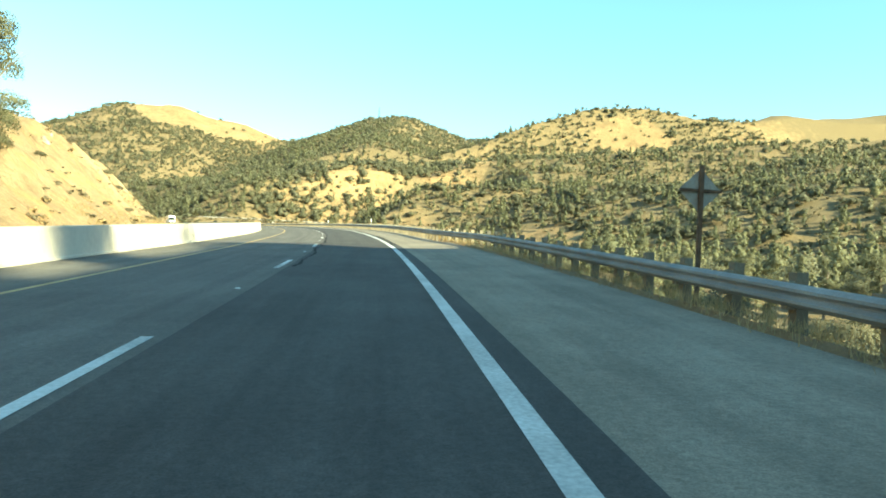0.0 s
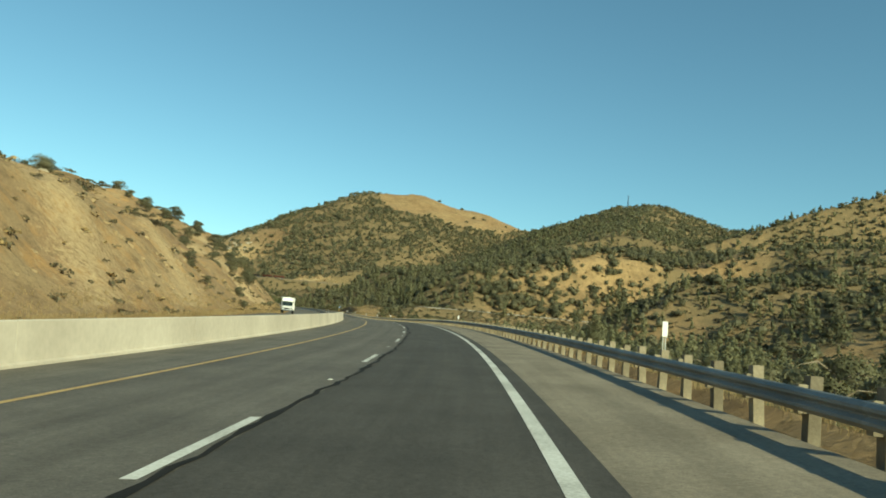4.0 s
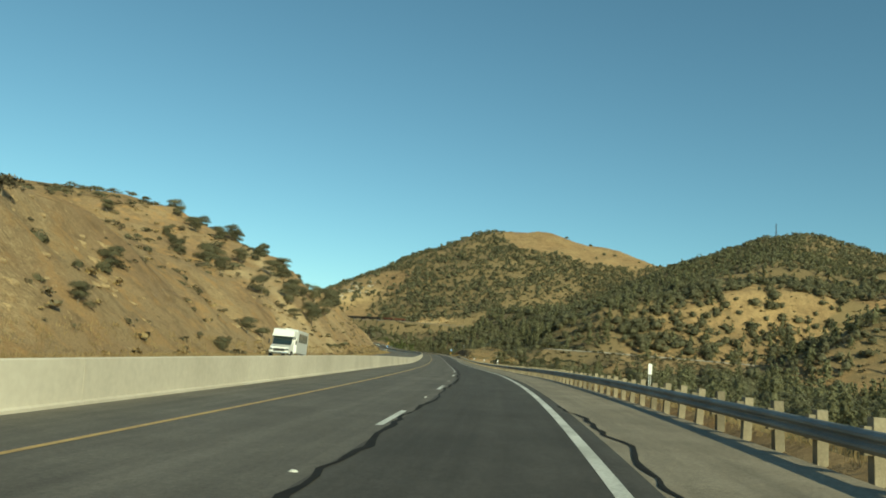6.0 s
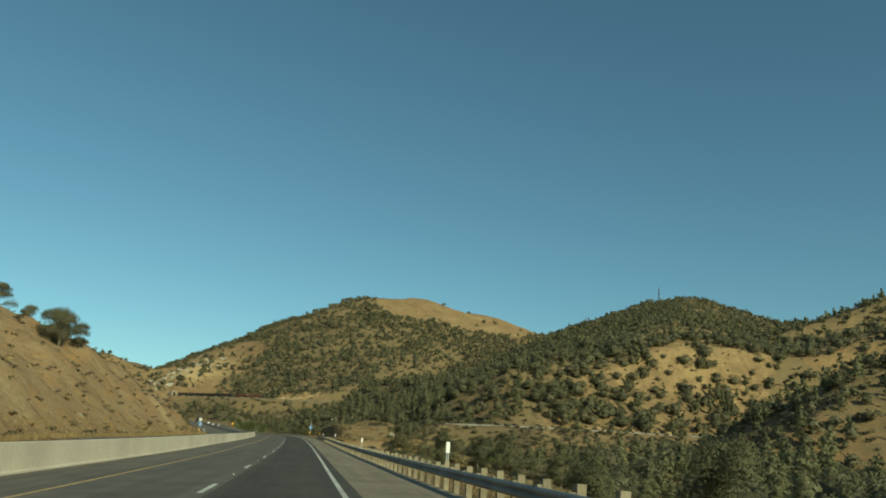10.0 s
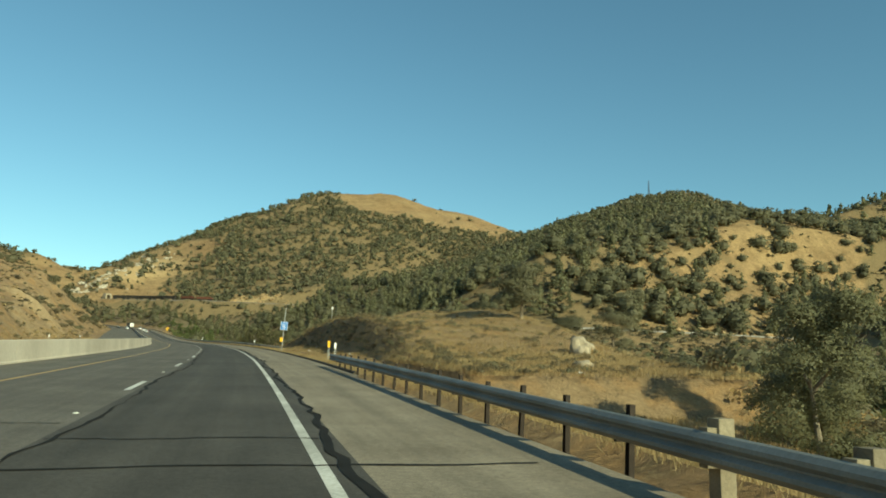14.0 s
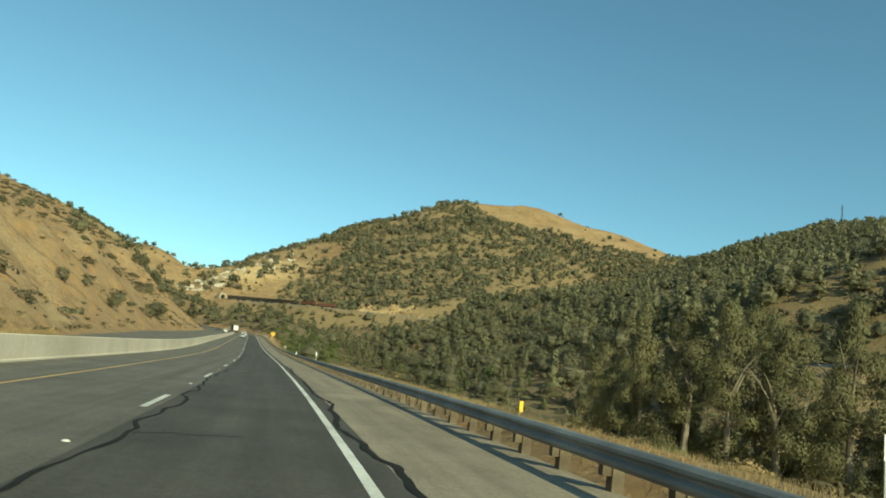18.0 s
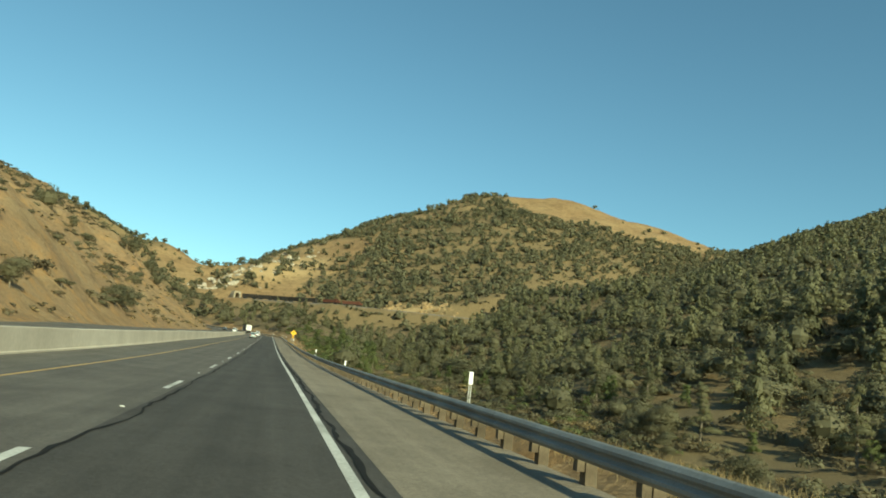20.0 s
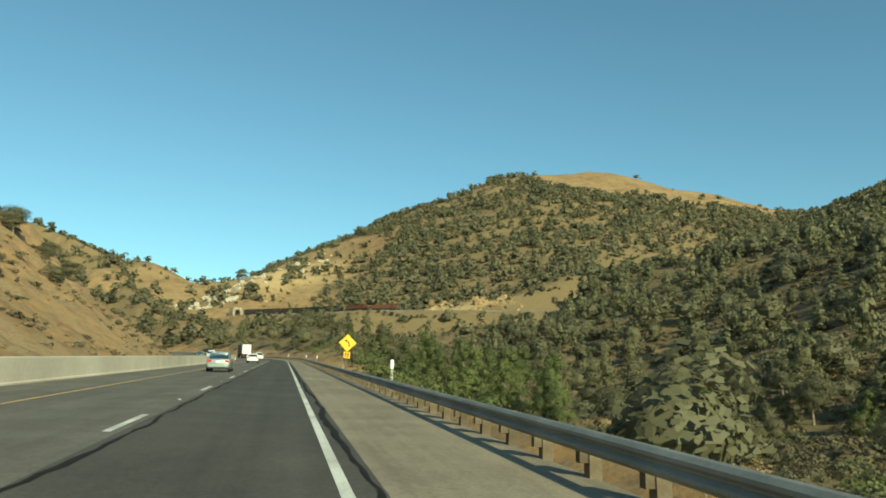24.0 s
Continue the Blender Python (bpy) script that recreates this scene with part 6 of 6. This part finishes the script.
def lone_pole(name, label, tall, head):
    root = tagged(new(name), label, "pole")
    part("shaft", rod(bmesh.new(), (0, 0, -0.5), (0, 0, tall), 0.05, 0.04, 10), M_GALV if head else M_POST, root)
    if head:
        bm = bmesh.new()
        bmesh.ops.create_icosphere(bm, subdivisions=2, radius=0.15)
        for q in bm.verts:
            q.co = Vector((q.co.x * (1.0 - 0.5 * max(q.co.z, 0) / 0.15), q.co.y * (1.0 - 0.5 * max(q.co.z, 0) / 0.15), q.co.z * 1.6 + tall + 0.1))
        part("hood", bm, M_SIGNWHITE, root, "white hooded head")
    return root


for (s, lat, tall, head) in ((608.3, 13.7, 2.35, True), (621.4, 12.8, 2.35, False)):
    x, y, z, _, _ = spot(s, lat, 1, 0)
    lone_pole("marker_pole" if not head else "siren_pole", "thin weathered pole on the mound" if not head else "slim pole with a white hooded head on the mound", tall, head).matrix_basis = Matrix.Translation((x, y, z))


def mast(x, y, tall):
    root = tagged(new("radio_mast"), "slender dark lattice mast on the wooded summit", "mast")
    z = ground_z((x, y))
    legs = [(math.cos(a), math.sin(a)) for a in (0.5, 2.6, 4.7)]
    for cx, cy in legs:
        part("leg", rod(bmesh.new(), (cx * 1.9, cy * 1.9, -1), (cx * 0.9, cy * 0.9, tall), 0.28, 0.2, 6), M_BLACK, root)
    for k in range(12):
        r0, r1 = 1.9 - k / 12, 1.9 - (k + 1) / 12
        bm = bmesh.new()
        for i in range(3):
            a, b = legs[i], legs[(i + 1) % 3]
            rod(bm, (a[0] * r0, a[1] * r0, tall * k / 12), (b[0] * r1, b[1] * r1, tall * (k + 1) / 12), 0.1, None, 5)
            rod(bm, (a[0] * r0, a[1] * r0, tall * k / 12), (b[0] * r0, b[1] * r0, tall * k / 12), 0.1, None, 5)
        part("bracing", bm, M_BLACK, root)
    root.matrix_basis = Matrix.Translation((x, y, z))


mast(-58, 1884, 30)

# ---- railway, tunnel, train ----
M_BALLAST = material("grey ballast", [(0.3, (0.14, 0.12, 0.1)), (0.7, (0.22, 0.2, 0.17))], 0.5, 0.95, fine=6, bump=0.5)
M_RUST = material("rust-red wagon steel", [(0.3, (0.085, 0.035, 0.024)), (0.7, (0.14, 0.06, 0.04))], 0.5, 0.8, fine=5, bump=0.1, spread=0.2)
M_WAGON = material("dark wagon steel", [(0.3, (0.02, 0.018, 0.016)), (0.7, (0.05, 0.045, 0.04))], 0.5, 0.8, fine=5, bump=0.1, spread=0.2)
M_OLD_ROAD = material("pale old asphalt", [(0.3, (0.2, 0.187, 0.165)), (0.7, (0.29, 0.272, 0.24))], 0.3, 0.9, fine=6)


def strip(name, line, half, lift, mat, label, category):
    v, f = [], []
    pts = []
    for (a, b) in zip(line, line[1:]):
        a, b = Vector(a), Vector(b)
        pts += [a.lerp(b, t / 8) for t in range(8)]
    pts.append(Vector(line[-1]))
    for i, q in enumerate(pts):
        d = (pts[min(i + 1, len(pts) - 1)] - pts[max(i - 1, 0)]).normalized()
        n = Vector((d.y, -d.x, 0)) * half
        v += [q - n * 1.35 - Vector((0, 0, 1.2)), q - n + Vector((0, 0, lift)), q + n + Vector((0, 0, lift)), q + n * 1.35 - Vector((0, 0, 1.2))]
        if i:
            f += [(i * 4 - 4 + j, i * 4 - 3 + j, i * 4 + 1 + j, i * 4 + j) for j in range(3)]
    return tagged(mesh_object(name, v, f, mat), label, category, kind="structure")


strip("railway_bed", RAILWAY, 3.2, 0.35, M_BALLAST, "grey ballast bed of the hillside railway", "railway")
strip("old_road", OLD_ROAD, 3.2, 0.9, M_OLD_ROAD, "pale old road cut into the hillside", "road")


def on_line(line, d):
    """Place and heading d metres along a line."""
    for a, b in zip(line, line[1:]):
        a, b = Vector(a), Vector(b)
        if d <= (b - a).length:
            q = a.lerp(b, d / (b - a).length)
            return Matrix.Translation(q + Vector((0, 0, 0.5))) @ Matrix.Rotation(math.atan2(-(b - a).x, (b - a).y), 4, "Z")
        d -= (b - a).length


def wagon(name, label, mat, engine):
    root = tagged(new(name), label, "train car", group="freight train")
    if engine:
        part("hood", box(bmesh.new(), 0, -2, 2.6, 2.2, 13, 2.4, 0.15), mat, root)
        part("cab", box(bmesh.new(), 0, 6, 2.8, 3.0, 2.6, 3.0, 0.15), mat, root)
        part("nose", box(bmesh.new(), 0, 8.2, 2.1, 2.6, 1.8, 1.6, 0.2), mat, root)
        part("window", box(bmesh.new(), 0, 7.31, 3.7, 2.4, 0.03, 0.7), M_GLASS, root, "dark cab window")
    else:
        hop = loft(bmesh.new(), [[(-1.4, -7.2, 1.4), (1.4, -7.2, 1.4), (1.5, -7.4, 4.2), (-1.5, -7.4, 4.2)], [(-1.4, 7.2, 1.4), (1.4, 7.2, 1.4), (1.5, 7.4, 4.2), (-1.5, 7.4, 4.2)]])
        part("hopper", hop, mat, root)
        for y in (-6, -3, 0, 3, 6):
            part("rib", box(bmesh.new(), 0, y, 2.8, 3.08, 0.16, 2.6), mat, root)
    part("frame", box(bmesh.new(), 0, 0, 1.15, 2.8, 17 if engine else 15.4, 0.3), M_BLACK, root)
    for y in (-5.4, 5.4):
        part("truck", box(bmesh.new(), 0, y, 0.55, 2.2, 3.0, 0.8, 0.08), M_BLACK, root)
    return root


hopper = wagon("hopper_wagon", "dark steel hopper wagon on the hillside track", M_WAGON, False)
hopper.matrix_basis = on_line(RAILWAY, 22)
for k in range(1, 5):
    copy_thing(hopper, on_line(RAILWAY, 22 + 16.5 * k))
loco = wagon("locomotive", "rust-red diesel locomotive at the head of the train", M_RUST, True)
loco.matrix_basis = on_line(RAILWAY, 112)
copy_thing(loco, on_line(RAILWAY, 131))


def portal():
    """A concrete arch with a black-backed mouth, facing -y before turning."""
    root = tagged(new("tunnel_portal"), "pale concrete railway tunnel portal with a dark mouth", "tunnel")
    bm = bmesh.new()
    inner = [(-2.6, 0.0), (-2.6, 4.2)] + [(-2.6 * math.cos(math.pi * k / 10), 4.2 + 2.4 * math.sin(math.pi * k / 10)) for k in range(1, 10)] + [(2.6, 4.2), (2.6, 0.0)]
    outer = [(-4.6, 0.0), (-4.6, 5.0)] + [(-4.6 + 9.2 * k / 10, 8.6) for k in range(1, 10)] + [(4.6, 5.0), (4.6, 0.0)]
    rings = []
    for y in (0.0, 9.0):
        rings.append(([bm.verts.new((x, y, z)) for x, z in inner], [bm.verts.new((x, y, z)) for x, z in outer]))
    for i in range(len(inner) - 1):
        for (ia, oa) in (rings[0],):
            bm.faces.new((ia[i], ia[i + 1], oa[i + 1], oa[i]))
        bm.faces.new((rings[0][0][i], rings[1][0][i], rings[1][0][i + 1], rings[0][0][i + 1]))
        bm.faces.new((rings[0][1][i], rings[0][1][i + 1], rings[1][1][i + 1], rings[1][1][i]))
    part("arch", bm, M_ROCK, root)
    # black sheet put in for the darkness inside the tunnel
    part("bore", box(bmesh.new(), 0, 8.9, 3.4, 6.0, 0.2, 7.4), M_BLACK, root, "black panel in place of the tunnel's darkness")
    return root


tp = portal()
tp.matrix_basis = Matrix.Translation((-686, 1276, 91.2)) @ Matrix.Rotation(radians(62), 4, "Z") @ Matrix.Diagonal((0.8, 0.8, 0.8, 1))


# ---- houses far on the ridges ----
M_STUCCO = material("pale house stucco", [(0.3, (0.6, 0.58, 0.54)), (0.7, (0.72, 0.7, 0.66))], 0.5, 0.9, fine=5)
M_ROOF = material("brown roof shingle", [(0.3, (0.16, 0.12, 0.1)), (0.7, (0.24, 0.19, 0.16))], 0.8, 0.9, fine=4)


def house(x, y, long, turn):
    root = tagged(new("house"), "small pale house among trees on the ridge", "house", group="ridge houses")
    z = ground_z((x, y))
    part("wall", box(bmesh.new(), 0, 0, 1.4, long, 8, 3.8), M_STUCCO, root)
    roof = loft(bmesh.new(), [[(-long / 2 - 0.6, -4.6, 3.2), (-long / 2 - 0.6, 4.6, 3.2), (-long / 2 - 0.6, 0, 5.2)], [(long / 2 + 0.6, -4.6, 3.2), (long / 2 + 0.6, 4.6, 3.2), (long / 2 + 0.6, 0, 5.2)]])
    part("roof", roof, M_ROOF, root)
    for k in range(3):
        part("window", box(bmesh.new(), (k - 1) * long * 0.3, -4.02, 1.9, 1.6, 0.06, 1.2), M_GLASS, root)
    root.matrix_basis = Matrix.Translation((x, y, z)) @ Matrix.Rotation(turn, 4, "Z")


house(296, 1208, 20, 0.3)
house(262, 1216, 12, 0.1)
house(182, 1288, 22, -0.2)
house(150, 1284, 10, 0.2)


# ---- boulders and outcrops ----
def boulder(seed, size, label, flat=0.8):
    bm = bmesh.new()
    bmesh.ops.create_icosphere(bm, subdivisions=3, radius=1.0)
    rng = np.random.RandomState(seed)
    off = Vector(rng.uniform(-50, 50, 3))
    for q in bm.verts:
        d = q.co.normalized()
        k = 0.75 + 0.45 * noise.noise(d * 1.1 + off) + 0.22 * noise.noise(d * 2.9 + off) + 0.08 * noise.noise(d * 7 + off)
        q.co = d * k
    for _ in range(5):
        d = Vector(rng.normal(size=3)).normalized()
        for q in bm.verts:
            over = q.co.dot(d) - 0.62
            if over > 0:
                q.co -= d * over * 0.85
    for q in bm.verts:
        q.co = Vector((q.co.x * size, q.co.y * size * rng.uniform(0.99, 1.01), q.co.z * size * flat))
    me = bm_mesh("boulder", bm, M_ROCK)
    me.polygons.foreach_set("use_smooth", [True] * len(me.polygons))
    return tagged(new("boulder", me), label, "rock", group="roadside rocks")


rocks = [boulder(k, 1.0, "pale weathered boulder on the dry slope", 0.8) for k in range(5)]
rock_rng = np.random.RandomState(77)
rock_spots = [(556.5, 23.4, 1.0, 1.7), (558.5, 25.0, 0.55, 1.0), (545, 18, 0.7, 0.8), (543, 27, 1.0, 0.9), (494, 20, 1.8, 1.3), (498, 23, 1.4, 1.0), (490, 17, 0.9, 1.0)]
rock_spots += [(rock_rng.uniform(20, 320), -rock_rng.uniform(28, 60), rock_rng.uniform(0.25, 0.8), 0.9) for _ in range(40)]
rock_spots += [(rock_rng.uniform(440, 600), -rock_rng.uniform(28, 60), rock_rng.uniform(0.25, 0.9), 0.9) for _ in range(30)]
rock_spots += [(rock_rng.uniform(780, 1010), -rock_rng.uniform(28, 70), rock_rng.uniform(0.3, 0.9), 0.9) for _ in range(24)]
for k, (s, lat, size, tall) in enumerate(rock_spots):
    x, y, z, _, _ = spot(s, lat, 1, 0)
    m = Matrix.Translation((x, y, z + 0.15 * size)) @ Matrix.Rotation(rock_rng.uniform(0, 6.28), 4, "Z") @ Matrix.Diagonal((size, size, size * tall, 1))
    if k < 5:
        rocks[k].matrix_basis = m
    else:
        copy_thing(rocks[k % 5], m)
outcrop = []
for k in range(230):
    if k < 120:
        cx, cy = -735 + rock_rng.normal(scale=20), 1300 + rock_rng.uniform(-20, 210)
        cx -= (cy - 1330) * 0.22
    elif k < 190:
        cx = -560 + rock_rng.uniform(-60, 85)
        cy = 1272 + 0.1 * max(cx + 560, 0) + rock_rng.uniform(0, 1) ** 1.5 * 32 + 5
    else:
        cx, cy = -100 + rock_rng.uniform(-45, 60), 0
        cy = 812 + (cx + 105) * 0.62 + rock_rng.uniform(5, 12)
    outcrop.append((cx, cy, rock_rng.uniform(1.0, 4.2) * (1.15 if k < 120 else 0.95)))
ob_list = np.array(outcrop)
oz = ground_height(ob_list[:, 0].copy(), ob_list[:, 1].copy())[0]
base = np.array([q.co[:] for q in rocks[0].data.vertices])
tri = np.array([p_.vertices[:] for p_ in rocks[0].data.polygons])
vv, ff = [], []
for k, ((cx, cy, size), z0) in enumerate(zip(outcrop, oz)):
    a = rock_rng.uniform(0, 6.28)
    r = np.array([[math.cos(a), -math.sin(a), 0], [math.sin(a), math.cos(a), 0], [0, 0, 1]])
    vv.append(base @ r.T * size * rock_rng.uniform(0.6, 1.3, 3) + (cx, cy, z0))
    ff.append(tri + k * len(base))
for first_k, last_k, mat, label in ((0, 120, M_PALE_ROCK, "pale rock outcrops on the spur above the tunnel"), (120, 230, M_OCHRE, "golden rock cuts above the railway and old road")):
    out_me = bpy.data.meshes.new("rock_outcrops")
    out_me.from_pydata(np.concatenate(vv[first_k:last_k]).tolist(), [], (np.concatenate(ff[first_k:last_k]) - first_k * len(base)).tolist())
    out_me.materials.append(mat)
    tagged(new("rock_outcrops", out_me), label, "rocks", kind="stuff")


# rocky ribs showing through the left-hand bank
ribs, rib_faces = [], []
for k in range(240):
    centre = (158, 182, 205, 238, 268, 292, 330, 372)[k % 8]
    rs, rl = centre + rock_rng.normal(scale=6.0), -(31 + abs(rock_rng.normal(scale=9.0)))
    rh = float(np.interp(rs, ST, HD))
    cx, cy = float(np.interp(rs, ST, PL[:, 0])) + math.cos(rh) * rl, float(np.interp(rs, ST, PL[:, 1])) + math.sin(rh) * rl
    z0 = float(ground_height(np.array([cx]), np.array([cy]))[0][0])
    a = 0.9 + rock_rng.normal(scale=0.25)
    r = np.array([[math.cos(a), -math.sin(a), 0], [math.sin(a), math.cos(a), 0], [0, 0, 1]])
    size = rock_rng.uniform(0.5, 1.0, 3) * rock_rng.uniform(0.5, 1.9) * np.array([0.75, 0.6, 0.7])
    ribs.append((base * size) @ r.T + (cx, cy, z0 - 0.5 * size[2]))
    rib_faces.append(tri + k * len(base))
rib_me = bpy.data.meshes.new("bank_rocks")
rib_me.from_pydata(np.concatenate(ribs).tolist(), [], np.concatenate(rib_faces).tolist())
rib_me.materials.append(M_RIB)
tagged(new("bank_rocks", rib_me), "ochre rock ribs showing through the dry cut bank", "rocks", kind="stuff")

# ---- litter ----
def litter(seed, label):
    """A crumpled scrap of white paper or plastic."""
    rng = np.random.RandomState(seed)
    bm = bmesh.new()
    bmesh.ops.create_grid(bm, x_segments=6, y_segments=5, size=0.16)
    for q in bm.verts:
        q.co = Vector((q.co.x * rng.uniform(0.7, 1.3), q.co.y * rng.uniform(0.6, 1.1), abs(rng.normal(scale=0.06))))
    for f in list(bm.faces):
        f.smooth = False
    bmesh.ops.solidify(bm, geom=bm.faces[:], thickness=0.004)
    return tagged(new("litter", bm_mesh("litter", bm, M_SIGNWHITE)), label, "litter", group="roadside litter")


scraps = [litter(k, "crumpled white scrap on the dry verge") for k in range(3)]
for k, (s, lat) in enumerate(((596.5, 10.3), (598.2, 11.0), (555, 15.5), (541, 16.0), (603, 9.0), (570, 9.6), (528, 6.6), (611, 9.8), (585, 8.0))):
    x, y, z, _, _ = spot(s, lat, 1, 0)
    m = Matrix.Translation((x, y, z + 0.02)) @ Matrix.Rotation(1.3 * k, 4, "Z") @ Matrix.Diagonal((1, 1, 1, 1))
    if k < 3:
        scraps[k].matrix_basis = m
    else:
        copy_thing(scraps[k % 3], m)
